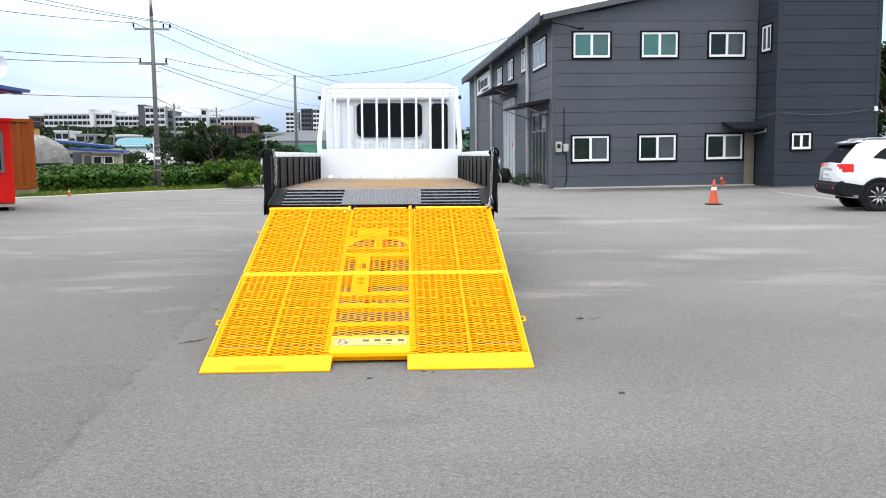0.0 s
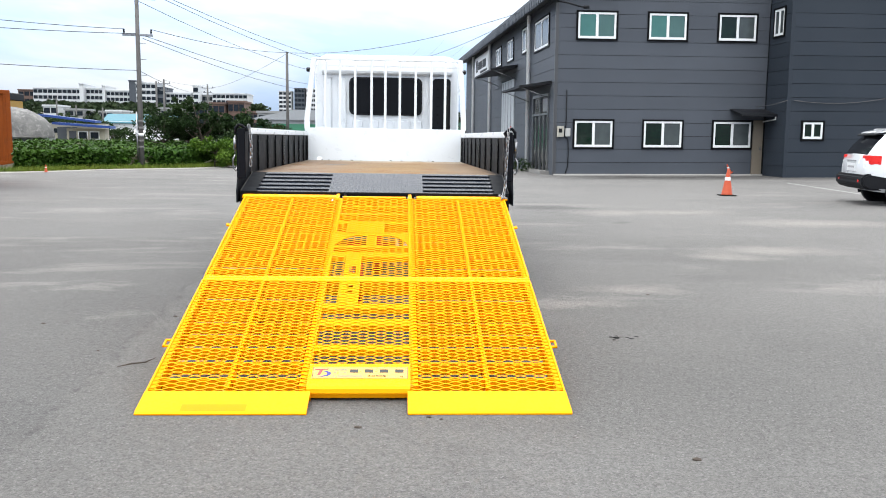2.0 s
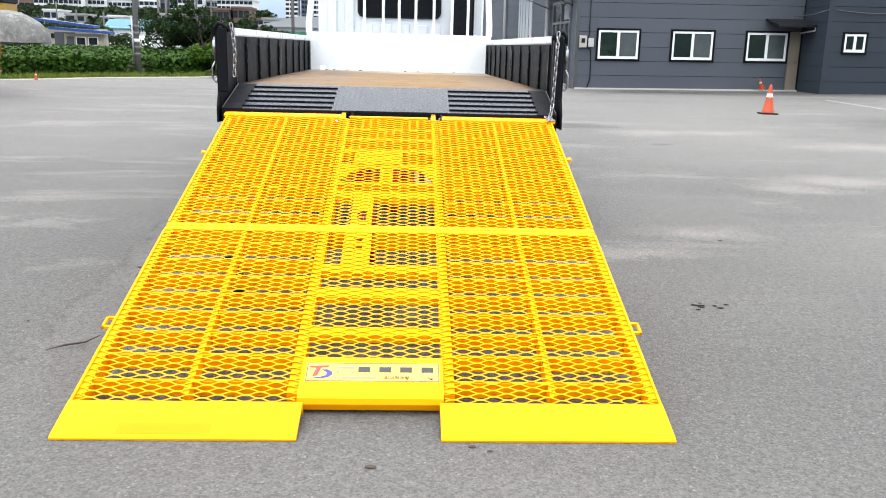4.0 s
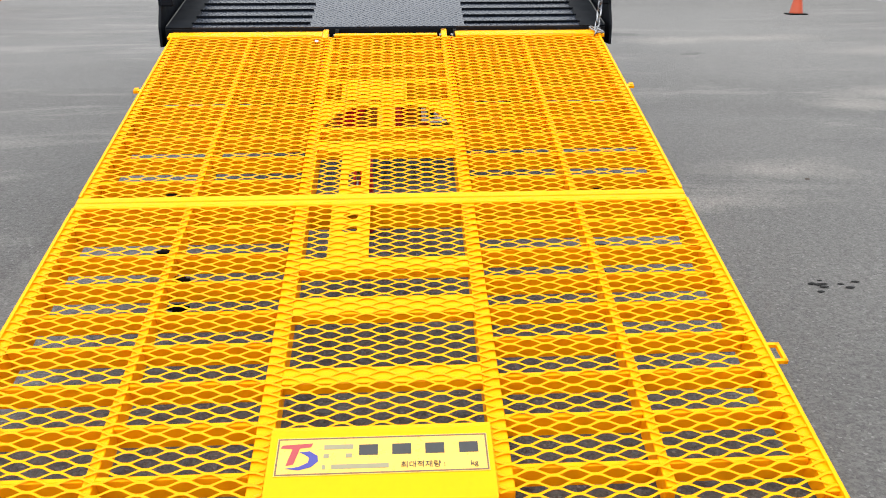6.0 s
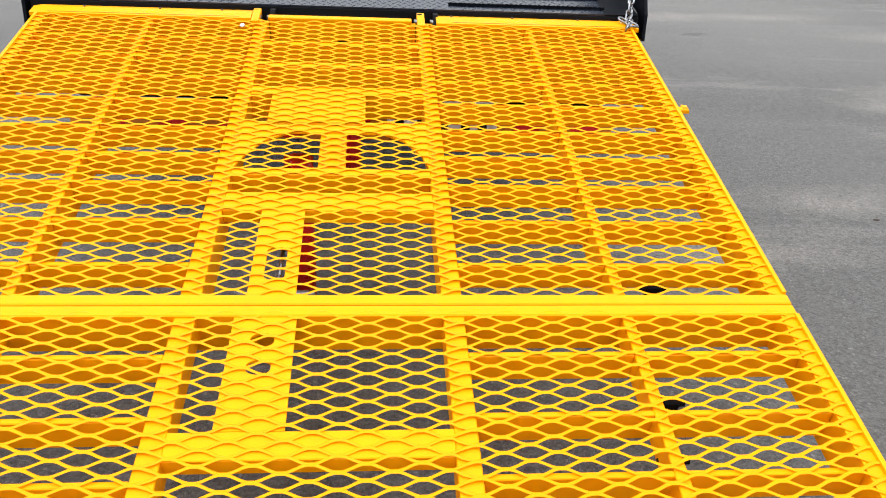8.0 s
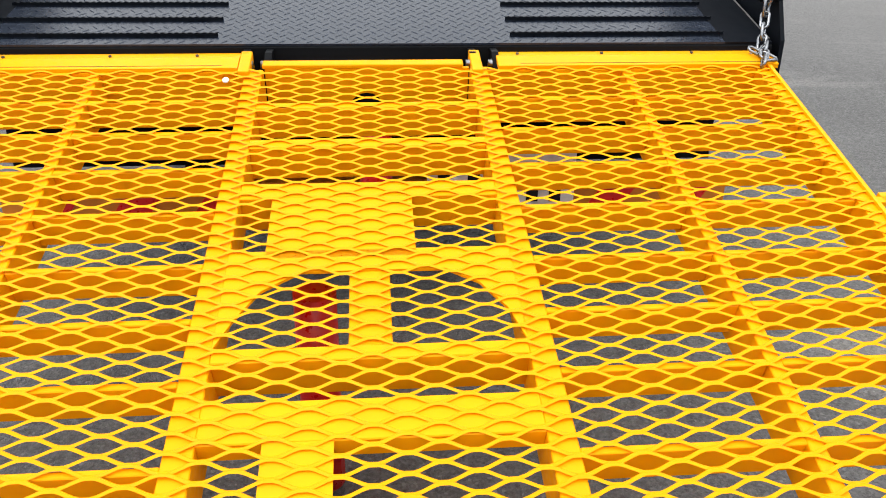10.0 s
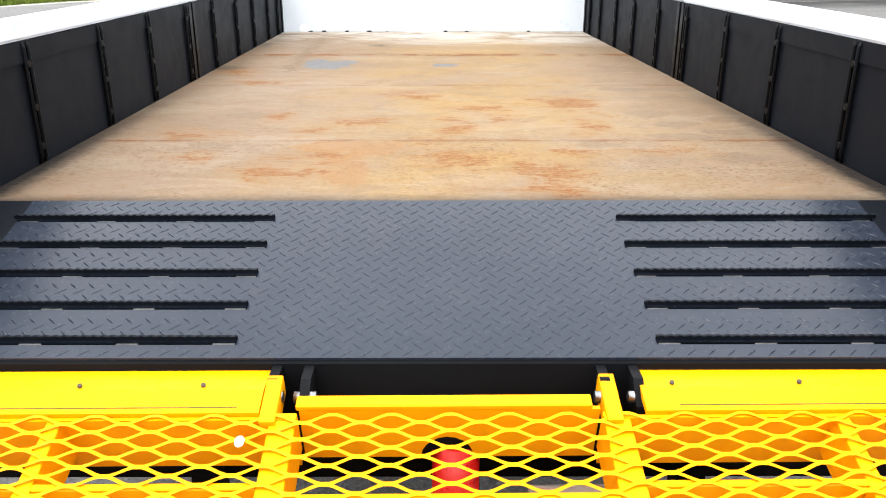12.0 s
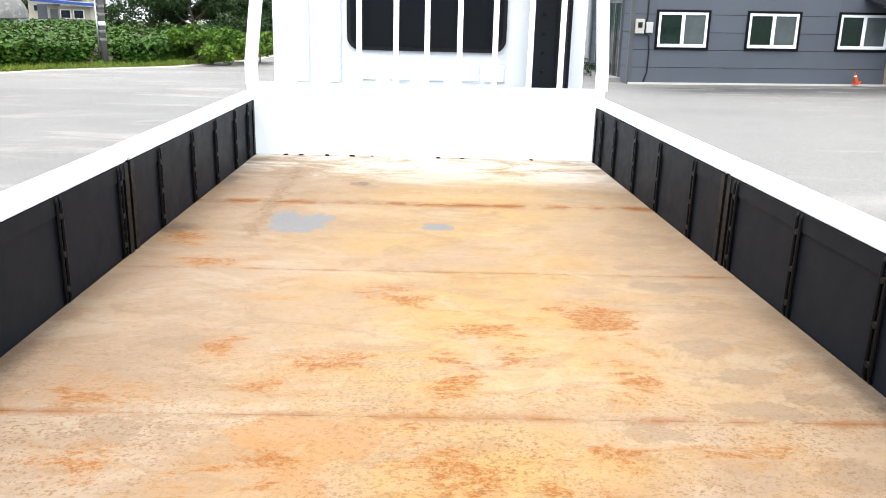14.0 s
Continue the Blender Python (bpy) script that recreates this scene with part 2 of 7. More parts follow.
    mass = mix_col(nt, 0.3, mass, mix_col(nt, coarse, (0.085, 0.084, 0.083), (0.39, 0.385, 0.38)))
    mass = mix_col(nt, 0.35, mass, (0.245, 0.245, 0.245))
    both = nt.nodes.new("ShaderNodeVectorMath")
    both.operation = "MULTIPLY"
    nt.links.new(col, both.inputs[0])
    nt.links.new(mass, both.inputs[1])
    lift = nt.nodes.new("ShaderNodeVectorMath")
    lift.operation = "SCALE"
    lift.inputs["Scale"].default_value = 8.16
    nt.links.new(both.outputs[0], lift.inputs[0])
    col = lift.outputs[0]
    flint = ramp(tone.outputs[1], 0.965, 0.985)
    col = mix_col(nt, calc("MULTIPLY", flint, 0.28), col, (0.72, 0.71, 0.69))
    vor = nt.nodes.new("ShaderNodeTexVoronoi")
    vor.inputs["Scale"].default_value = 40.0
    nt.links.new(vec, vor.inputs["Vector"])
    chip = calc("MULTIPLY", ramp(vor.outputs["Distance"], 0.24, 0.14), noise_fac(nt, vec, 19.0, 0.52, 0.58, 2))
    col = mix_col(nt, calc("MULTIPLY", chip, 0.3), col, (0.40, 0.40, 0.39))
    nt.links.new(col, b.inputs["Base Color"])
    b.inputs["Roughness"].default_value = 0.85
    b.inputs["Specular IOR Level"].default_value = 0.3
    bump(nt, b, grit, 0.8, 0.006)
    return m


ASPHALT = asphalt_mat()


# ---------------------------------------------------------------- builders
def thing(name, at, label, category, group="", m=None):
    e = new(name)
    e.empty_display_size = 0.1
    e.matrix_basis = m if m is not None else Matrix.Translation(at)
    return tagged(e, label, category, group)


def part(name, bm, material, parent=None, label="", smooth=False, kind=""):
    me = bpy.data.meshes.new(name)
    bmesh.ops.recalc_face_normals(bm, faces=bm.faces)
    bm.to_mesh(me)
    bm.free()
    for mm in material if isinstance(material, (list, tuple)) else (material,):
        me.materials.append(mm)
    if smooth:
        for p in me.polygons:
            p.use_smooth = True
    ob = new(name, me)
    ob.parent = parent
    return tagged(ob, label, kind=kind)


def again(ob, parent, m):
    """One more piece on the same mesh."""
    o = new(ob.name.split(".")[0], ob.data)
    o.parent, o.matrix_basis = parent, m
    return o


def bm_new():
    return bmesh.new()


def box(bm, x0, x1, y0, y1, z0, z1, bevel=0.0, m=None, mi=0):
    q = bmesh.ops.create_cube(bm, size=1.0)
    vs = q["verts"]
    for v in vs:
        v.co = Vector(((x0 + x1) / 2 + v.co.x * (x1 - x0), (y0 + y1) / 2 + v.co.y * (y1 - y0), (z0 + z1) / 2 + v.co.z * (z1 - z0)))
    fs = {f for v in vs for f in v.link_faces}
    if mi:
        for f in fs:
            f.material_index = mi
    if bevel:
        es = list({e for v in vs for e in v.link_edges})
        r = bmesh.ops.bevel(bm, geom=es, offset=bevel, segments=1, affect="EDGES", profile=0.5)
        vs = list({v for f in r["faces"] for v in f.verts} | {v for v in vs if v.is_valid})
    if m is not None:
        bmesh.ops.transform(bm, matrix=m, verts=vs)
    return vs


def abox(name, dims, material, parent=None, label="", bevel=0.0, m=None):
    bm = bm_new()
    box(bm, *dims, bevel=bevel, m=m)
    return part(name, bm, material, parent, label)


def tube(bm, pts, r, seg=8, caps=True, mi=0):
    """A round bar along points; r is one radius or one for each point."""
    pts = [Vector(p) for p in pts]
    rs = r if isinstance(r, (list, tuple)) else [r] * len(pts)
    rings, side = [], None
    for i, p in enumerate(pts):
        d = (pts[min(i + 1, len(pts) - 1)] - pts[max(i - 1, 0)]).normalized()
        if side is None:
            side = d.orthogonal().normalized()
        side = (side - d * side.dot(d)).normalized()
        up = d.cross(side)
        rings.append([bm.verts.new(p + rs[i] * (math.cos(a) * side + math.sin(a) * up)) for a in (2 * math.pi * k / seg for k in range(seg))])
    for a, c in zip(rings, rings[1:]):
        for k in range(seg):
            f = bm.faces.new((a[k], a[(k + 1) % seg], c[(k + 1) % seg], c[k]))
            f.smooth, f.material_index = True, mi
    if caps:
        for ring in (rings[0][::-1], rings[-1]):
            bm.faces.new(ring).material_index = mi
    return bm


def prism(bm, outline, axis, lo, hi, mi=0):
    """A closed outline of 2D points pushed out along an axis between lo and hi."""
    def at(p, w):
        c = list(p)
        c.insert("xyz".index(axis), w)
        return bm.verts.new(c)
    a, c = [at(p, lo) for p in outline], [at(p, hi) for p in outline]
    n = len(a)
    fs = [bm.faces.new(a), bm.faces.new(c[::-1])]
    fs += [bm.faces.new((a[k], c[k], c[(k + 1) % n], a[(k + 1) % n])) for k in range(n)]
    for f in fs:
        f.material_index = mi
    return bm


def mesh_from(name, verts, faces, material, parent=None, label="", kind="", smooth=False):
    me = bpy.data.meshes.new(name)
    me.from_pydata(verts, [], faces)
    me.materials.append(material)
    if smooth:
        for p in me.polygons:
            p.use_smooth = True
    me.update()
    ob = new(name, me)
    ob.parent = parent
    return tagged(ob, label, kind=kind)


def rounded(x0, x1, y0, y1, r, n=5):
    out = []
    for cx, cy, a0 in ((x1 - r, y1 - r, 0), (x0 + r, y1 - r, 90), (x0 + r, y0 + r, 180), (x1 - r, y0 + r, 270)):
        out += [(cx + r * math.cos(radians(a0 + 90 * k / n)), cy + r * math.sin(radians(a0 + 90 * k / n))) for k in range(n + 1)]
    return out


# ---------------------------------------------------------------- ground
def ground_height(x, y):
    """The yard rises very slightly towards the building."""
    t = min(1, max(0, (y - 3) / 10))
    return 0.0105 * max(0.0, min(x, 30) - 1.0) * t * t * (3 - 2 * t)


def build_ground():
    xs = sorted({*[-3000, -1200, -500, -200, -90, -45], *[-30 + 1.5 * k for k in range(41)], 45, 90, 200, 500, 1200, 3000})
    ys = sorted({*[-3000, -800, -200, -60, -25], *[-15 + 1.5 * k for k in range(40)], 60, 90, 200, 500, 1200, 3000})
    vs = [(x, y, ground_height(x, y)) for y in ys for x in xs]
    w = len(xs)
    fs = [(j * w + i, j * w + i + 1, (j + 1) * w + i + 1, (j + 1) * w + i) for j in range(len(ys) - 1) for i in range(w - 1)]
    g = mesh_from("ground", vs, fs, ASPHALT, None, "worn grey asphalt yard with pale stains and grit", "structure", True)
    tagged(g, category="ground")


build_ground()

# ---------------------------------------------------------------- loading ramp
TILT = 16.39
RAMP = thing("loading_ramp", (0, 0, 0), "bright yellow steel loading ramp with expanded-metal deck", "ramp",
             m=pose(0, 0, 0.008, 0, 0, 0.5) @ pose(0, 0, 0, TILT, 0, 0))
HW = 1.08
LWD, SWD = 0.1016, 0.0364


def expanded(name, u0, u1, s0, s1, label=""):
    """A raised expanded-metal sheet: zigzag strands that meet at flat bonds."""
    h, half, w, lean = SWD / 2, LWD / 2, 0.0043, radians(22)
    # each strand is a flat ribbon that leans down the slope
    deep = Vector((-math.cos(lean), math.sin(lean))) * 0.0037
    thin = Vector((math.sin(lean), math.cos(lean))) * 0.0018
    corners = [deep - thin, 0.1 * deep + thin, 0.3 * thin - deep, -deep - thin]
    k0, k1 = math.ceil(u0 / half), math.floor(u1 / half)
    verts, faces = [], []
    for q in range(math.ceil(s0 / h), math.floor(s1 / h)):
        pts = []
        for k in range(k0, k1 + 1):
            up = (k + q) % 2
            s = (q + up) * h + (-w / 2 if up else w / 2)
            n = -0.001 if up else -0.0045
            if pts:
                u, v, z = pts[-1]
                for r in (0.25, 0.75):
                    e = r + (0.05 if r > 0.5 else -0.05)
                    pts.append((u + (k * half - 0.007 - u) * r, v + (s - v) * e, z + (n - z) * r))
            pts += [(k * half - 0.007, s, n), (k * half + 0.007, s, n)]
        if pts[0][0] > u0 + 0.004:
            pts.insert(0, (u0, q * h + h / 2, -0.003))
        if pts[-1][0] < u1 - 0.004:
            pts.append((u1, q * h + h / 2, -0.003))
        b = len(verts)
        for u, s, n in pts:
            verts += [(u, s + c.x, n - 0.0015 + c.y) for c in corners]
        for i in range(len(pts) - 1):
            for c in range(4):
                d = (c + 1) % 4
                faces.append((b + 4 * i + c, b + 4 * i + d, b + 4 * i + 4 + d, b + 4 * i + 4 + c))
    return mesh_from(name, verts, faces, YELLOW, RAMP, label)


def bar(u0, u1, s0, s1, deep=0.082, top=-0.0095, name="frame_bar"):
    return abox(name, (u0, u1, s0, s1, top - deep, top), YELLOW, RAMP, bevel=0.002)


def build_ramp():
    lo, mid, top = 0.186, 1.478, 3.03
    expanded("deck_mesh", -HW + 0.012, -0.275, lo, mid + 0.022, "expanded-metal sheet with diamond openings")
    expanded("deck_mesh", -0.275, 0.275, 0.447, mid + 0.022)
    expanded("deck_mesh", 0.275, HW - 0.012, lo, mid + 0.022)
    expanded("deck_mesh", -HW + 0.012, HW - 0.012, 1.53, top)
    # long members
    for u in (-1, 1):
        e = u * HW
        for s0, s1, dp in ((0.22, mid, 0.10), (1.512, 3.09, 0.10)):
            bm = bm_new()
            foot = [(s0, -0.0075 - 0.05), (s0 + 0.30, -0.0075 - dp)] if s0 < 1 else [(s0, -0.0075 - dp)]
            prism(bm, [(s0, -0.0075), *foot, (s1, -0.0075 - dp), (s1, -0.0075)], "x", min(e, e - u * 0.04), max(e, e - u * 0.04))
            part("side_rail", bm, YELLOW, RAMP)
        abox("edge_strip", (min(e, e - u * 0.01), max(e, e - u * 0.01), 0.19, mid, -0.03, 0.001), YELLOW, RAMP)
        abox("edge_strip", (min(e, e - u * 0.01), max(e, e - u * 0.01), 1.55, 3.02, -0.03, 0.001), YELLOW, RAMP)
        for c, w in ((0.29, 0.046), (0.682, 0.026)):
            bar(u * c - w / 2, u * c + w / 2, 0.25, mid + 0.01, 0.066)
            bar(u * c - w / 2, u * c + w / 2, 1.54, 3.03, 0.095)
    # cross members of the two wings
    for s in (0.325, 0.484, 0.631, 0.777, 0.918, 1.061, 1.204, 1.366, 1.66, 1.83, 1.992, 2.133, 2.276, 2.437, 2.589, 2.735, 2.877):
        for u in (-1, 1):
            for a, b in ((0.313, 0.669), (0.695, 1.04)):
                bar(min(u * a, u * b), max(u * a, u * b), s - 0.007, s + 0.007, 0.073 if s < 1.5 else 0.070)
    # hinge line
    abox("hinge_bar", (-HW, HW, mid, 1.511, -0.112, -0.0025), YELLOW, RAMP, bevel=0.003)
    abox("hinge_bar", (-HW, HW, 1.513, 1.545, -0.05, -0.0015), YELLOW, RAMP, bevel=0.003)
    # middle bay
    for s0, s1 in ((0.614, 0.674), (0.895, 0.975), (1.105, 1.171), (1.868, 1.948), (2.03, 2.062), (2.478, 2.53), (2.665, 2.70), (2.835, 2.86)):
        abox("cross_plate", (-0.268, 0.268, s0, s1, -0.048 if s0 < 1.95 else -0.092, -0.0075), YELLOW, RAMP, bevel=0.002)
    def holed(a, b, s0, s1, holes):
        """A web plate with oblong holes cut through it, one above the other."""
        bm = bm_new()
        cuts = [s0] + [v for h in holes for v in h[2:]] + [s1]
        for c, d in zip(cuts[::2], cuts[1::2]):
            box(bm, a, b, c, d, -0.014, -0.0075)
        for x0, x1, c, d in holes:
            box(bm, a, x0, c, d, -0.014, -0.0075)
            box(bm, x1, b, c, d, -0.014, -0.0075)
            # rounded ends
            for e, sg in ((c, 1), (d, -1)):
                r = (x1 - x0) / 2
                for sx, xe in ((1, x0), (-1, x1)):
                    arc = [(xe + sx * (r - r * math.cos(t)), e + sg * min(0.6 * r, (d - c) / 2) * (1 - math.sin(t))) for t in [math.pi / 2 * k / 4 for k in range(5)]]
                    prism(bm, [(xe, e)] + arc, "z", -0.014, -0.0075)
        return part("web_plate", bm, YELLOW, RAMP)

    holed(-0.186, -0.052, 1.171, 1.478, ((-0.144, -0.094, 1.312, 1.352), (-0.144, -0.094, 1.389, 1.429)))
    holed(-0.168, -0.060, 1.548, 1.868, ((-0.138, -0.090, 1.60, 1.72),))
    holed(-0.20, 0.087, 2.29, 2.478, ())
    # arched gusset with a post in its middle
    bm = bm_new()
    arc = [(-0.268, 2.062), (-0.24, 2.13), (-0.20, 2.20), (-0.13, 2.25), (0.14, 2.25), (0.20, 2.21), (0.245, 2.14), (0.268, 2.062)]
    prism(bm, arc + [(0.268, 2.31), (-0.268, 2.31)], "z", -0.014, -0.0075)
    part("gusset", bm, YELLOW, RAMP)
    bar(-0.04, 0.035, 2.062, 2.25, 0.02)
    # aprons
    for a, b in ((-HW, -0.245), (0.255, HW)):
        bm = bm_new()
        prism(bm, [(0.0, -0.008), (0.0, 0.0), (0.012, 0.004), (0.19, 0.004), (0.19, -0.05), (0.18, -0.05), (0.17, -0.006)], "x", a, b)
        part("apron_plate", bm, YELLOW, RAMP)
    decal = surface("worn_painted_over_label", (1.4, 0.47, 0.0), (1.35, 0.45, 0.0), 0.55, 0, 6, 60, None, 0, 0.05, 0.001, 0.10, grit=0.12)
    abox("label_patch", (-0.865, -0.545, 0.02, 0.075, 0.0035, 0.0047), decal, RAMP, "painted-over rectangular label")
    # middle lip with the notice on it
    bm = bm_new()
    prism(bm, [(0.215, -0.055), (0.205, -0.02), (0.215, 0.0), (0.23, 0.006), (0.44, 0.006), (0.455, 0.002), (0.455, -0.012), (0.26, -0.012), (0.25, -0.055)], "x", -0.27, 0.27)
    part("lip_plate", bm, YELLOW, RAMP)
    # top plates and hinge knuckles
    for a, b in ((-HW - 0.018, -0.331), (0.342, HW + 0.022)):
        bm = bm_new()
        prism(bm, [(3.02, -0.012), (3.02, 0.0015), (3.075, 0.0015), (3.145, -0.022), (3.145, -0.036), (3.07, -0.012)], "x", a, b)
        part("top_plate", bm, YELLOW, RAMP)
        for c, w in ((a + 0.16, 0.10), ((a + b) / 2, 0.17), (b - 0.14, 0.10)):
            # thin brown strip that paints the shadow of the gap between welds
            abox("weld_gap", (c - w, c + w, 3.0315, 3.0335, 0.0012, 0.0022), SHADOW_GAP, RAMP)
        abox("front_plate", (a + 0.05 if a < 0 else 0.268, b - 0.05 if a > 0 else -0.268, 3.012, 3.019, -0.13, -0.008), YELLOW, RAMP)
    abox("top_plate", (-0.27, 0.25, 3.035, 3.062, -0.012, 0.0), YELLOW, RAMP, bevel=0.002)
    # front plate of the middle bay with a half-round notch
    bm = bm_new()
    notch = [(-0.004 + 0.048 * math.cos(a), -0.138 + 0.055 * math.sin(a)) for a in [math.pi * k / 10 for k in range(11)]]
    prism(bm, [(0.265, -0.138), (0.265, -0.012), (-0.265, -0.012), (-0.265, -0.138)] + notch[::-1], "y", 3.036, 3.044)
    part("front_plate", bm, YELLOW, RAMP)
    for c in (-0.315, 0.285):
        abox("knuckle", (c - 0.014, c + 0.014, 3.0, 3.11, -0.045, 0.002), YELLOW, RAMP, bevel=0.002)
    # dark hinge blocks of the folding struts under the deck
    for u, sv in ((0.734, 1.275), (0.70, 1.13), (-0.731, 1.30), (-0.655, 1.147), (-0.63, 1.01), (-0.789, 1.645), (0.795, 1.637)):
        bm = bm_new()
        box(bm, u - 0.02, u + 0.02, sv - 0.010, sv + 0.010, -0.085, -0.055, 0.004)
        tube(bm, [(u - 0.032, sv, -0.068), (u + 0.032, sv, -0.068)], 0.007, 8)
        part("strut_hinge", bm, BLACK, RAMP, "small black strut hinge")
    # side lugs
    for u in (-1, 1):
        for s in (0.735, 2.5):
            bm = bm_new()
            e = u * HW
            for a, b, c, d in ((0, 0.035, 0, 0.010), (0.025, 0.035, 0, 0.075), (0, 0.035, 0.065, 0.075)) if s < 1 else ((0, 0.03, 0, 0.02), (0.012, 0.03, 0.005, 0.035)):
                box(bm, min(e + u * a, e + u * b), max(e + u * a, e + u * b), s - 0.09 + c, s - 0.09 + d, -0.012, 0.0)
            part("side_lug", bm, YELLOW, RAMP)


build_ramp()

# ---------------------------------------------------------------- truck
BED = 1.03
TRUCK = thing("flatbed_truck", (0, 0, 0), "white flatbed truck with black drop sides and a stained plywood bed", "truck")


def side_x(u, y):
    """The inner face of a drop side: u -1 or 1, at y."""
    return -1.19 + 0.004 * (y - 3.2) if u < 0 else 1.135 - 0.033 * (y - 3.2)


# rust stains: place, half-width along the joint, half-depth
STAINS = ((-0.80, 4.02, 0.06, 0.04), (-0.40, 4.03, 0.05, 0.05), (-0.45, 4.01, 0.06, 0.03), (-0.39, 3.97, 0.03, 0.03), (-0.33, 4.54, 0.06, 0.05),
          (-0.46, 4.40, 0.05, 0.04), (-0.89, 4.33, 0.09, 0.05), (-0.64, 4.62, 0.04, 0.05), (-0.10, 4.22, 0.04, 0.04), (-0.02, 4.00, 0.07, 0.10),
          (0.48, 4.40, 0.05, 0.05), (0.48, 4.52, 0.04, 0.06), (0.44, 4.88, 0.08, 0.08), (0.09, 4.77, 0.06, 0.05), (0.17, 4.66, 0.03, 0.07),
          (0.18, 4.53, 0.03, 0.05), (0.02, 4.47, 0.04, 0.08), (0.38, 4.10, 0.025, 0.05), (0.33, 4.10, 0.02, 0.04), (0.63, 4.08, 0.07, 0.04),
          (0.20, 3.95, 0.05, 0.05), (0.27, 3.78, 0.07, 0.10), (-0.54, 3.87, 0.05, 0.06), (-0.40, 3.84, 0.06, 0.03), (-0.18, 5.12, 0.05, 0.05),
          (-1.03, 5.74, 0.06, 0.06), (-0.12, 5.04, 0.04, 0.03), (-0.88, 5.43, 0.12, 0.05))
# dull patches where something stood
DULL = ((0.70, 4.68, 0.08, 0.07), (0.79, 4.49, 0.07, 0.06), (0.74, 4.29, 0.09, 0.05), (0.89, 5.03, 0.07, 0.04), (0.74, 5.22, 0.10, 0.06),
        (0.97, 4.57, 0.07, 0.05), (0.84, 4.00, 0.10, 0.06), (0.47, 4.18, 0.06, 0.03), (0.91, 4.36, 0.08, 0.05), (0.70, 5.42, 0.08, 0.03),
        (-0.77, 4.15, 0.08, 0.06), (-0.76, 4.65, 0.09, 0.05), (-1.12, 5.84, 0.07, 0.05), (-0.38, 6.80, 0.07, 0.04))
# smears of peach-coloured primer beside the tail joint
PRIMER = ((-0.40, 4.16, 0.09, 0.07), (-0.26, 4.14, 0.13, 0.08), (-0.31, 3.99, 0.05, 0.10), (-0.30, 3.82, 0.07, 0.09))


def plywood_mat():
    m, nt, b, vec = base_mat("stained_plywood")

    def calc(op, a, c):
        n = nt.nodes.new("ShaderNodeMath")
        n.operation = op
        for i, v in enumerate((a, c)):
            if isinstance(v, (int, float)):
                n.inputs[i].default_value = v
            else:
                nt.links.new(v, n.inputs[i])
        return n.outputs[0]

    def times(a, c):
        return calc("MULTIPLY", a, c)

    def ramp(v, lo, hi):
        n = nt.nodes.new("ShaderNodeMapRange")
        n.inputs["From Min"].default_value, n.inputs["From Max"].default_value = lo, hi
        nt.links.new(v, n.inputs["Value"])
        return n.outputs[0]

    def warped(scale, amount):
        w = nt.nodes.new("ShaderNodeTexNoise")
        w.inputs["Scale"].default_value, w.inputs["Detail"].default_value = scale, 9.0
        w.inputs["Roughness"].default_value = 0.68
        nt.links.new(vec, w.inputs["Vector"])
        n = nt.nodes.new("ShaderNodeVectorMath")
        n.operation = "MULTIPLY_ADD"
        n.inputs[1].default_value = (amount, amount * 0.75, 0.0)
        nt.links.new(w.outputs["Color"], n.inputs[0])
        n2 = nt.nodes.new("ShaderNodeVectorMath")
        n2.operation = "ADD"
        n2.inputs[1].default_value = (-amount * 0.5, -amount * 0.375, 0.0)
        nt.links.new(vec, n2.inputs[0])
        nt.links.new(n2.outputs[0], n.inputs[2])
        return n.outputs[0]

    bent = warped(8.0, 0.30)
    torn = warped(14.0, 0.26)

    def blots(where, spots, lo, hi):
        """1 inside the spots, falling to 0 from hi to lo times their size."""
        acc = None
        for x, y, rx, ry in spots:
            d = nt.nodes.new("ShaderNodeVectorMath")
            d.operation = "SUBTRACT"
            d.inputs[1].default_value = (x, y, BED)
            nt.links.new(where, d.inputs[0])
            k = nt.nodes.new("ShaderNodeVectorMath")
            k.operation = "MULTIPLY"
            k.inputs[1].default_value = (1 / rx, 1 / ry, 0.0)
            nt.links.new(d.outputs[0], k.inputs[0])
            n = nt.nodes.new("ShaderNodeVectorMath")
            n.operation = "LENGTH"
            nt.links.new(k.outputs[0], n.inputs[0])
            v = ramp(n.outputs["Value"], lo, hi)
            acc = v if acc is None else calc("MAXIMUM", acc, v)
        return acc

    sep = nt.nodes.new("ShaderNodeSeparateXYZ")
    nt.links.new(vec, sep.inputs[0])
    along, across = sep.outputs["Y"], sep.outputs["X"]
    wide = stretched(nt, vec, (0.8, 1.3, 1.0))
    middle = ramp(calc("ABSOLUTE", calc("SUBTRACT", across, 0.12), 0.0), 0.95, 0.15)
    tail = ramp(along, 4.9, 4.15)

    # bare veneer: pinkish at the sides, honey-coloured varnish left in the middle
    col = mix_col(nt, noise_fac(nt, wide, 1.6, 0.36, 0.64, 7, 0.62, 0.5), (0.290, 0.196, 0.126), (0.352, 0.256, 0.182))
    honey = times(noise_fac(nt, wide, 1.5, 0.34, 0.60, 8, 0.66, 0.6), middle)
    col = mix_col(nt, times(honey, 0.78), col, (0.470, 0.296, 0.100))
    # rubbed pale
    pale = noise_fac(nt, stretched(nt, vec, (0.7, 1.5, 1.0)), 3.4, 0.50, 0.60, 9, 0.72, 0.8)
    col = mix_col(nt, times(pale, 0.36), col, (0.46, 0.378, 0.285))
    # blotches a hand wide, some pinker, some browner
    pink = noise_fac(nt, vec, 7.0, 0.50, 0.60, 8, 0.72, 0.7)
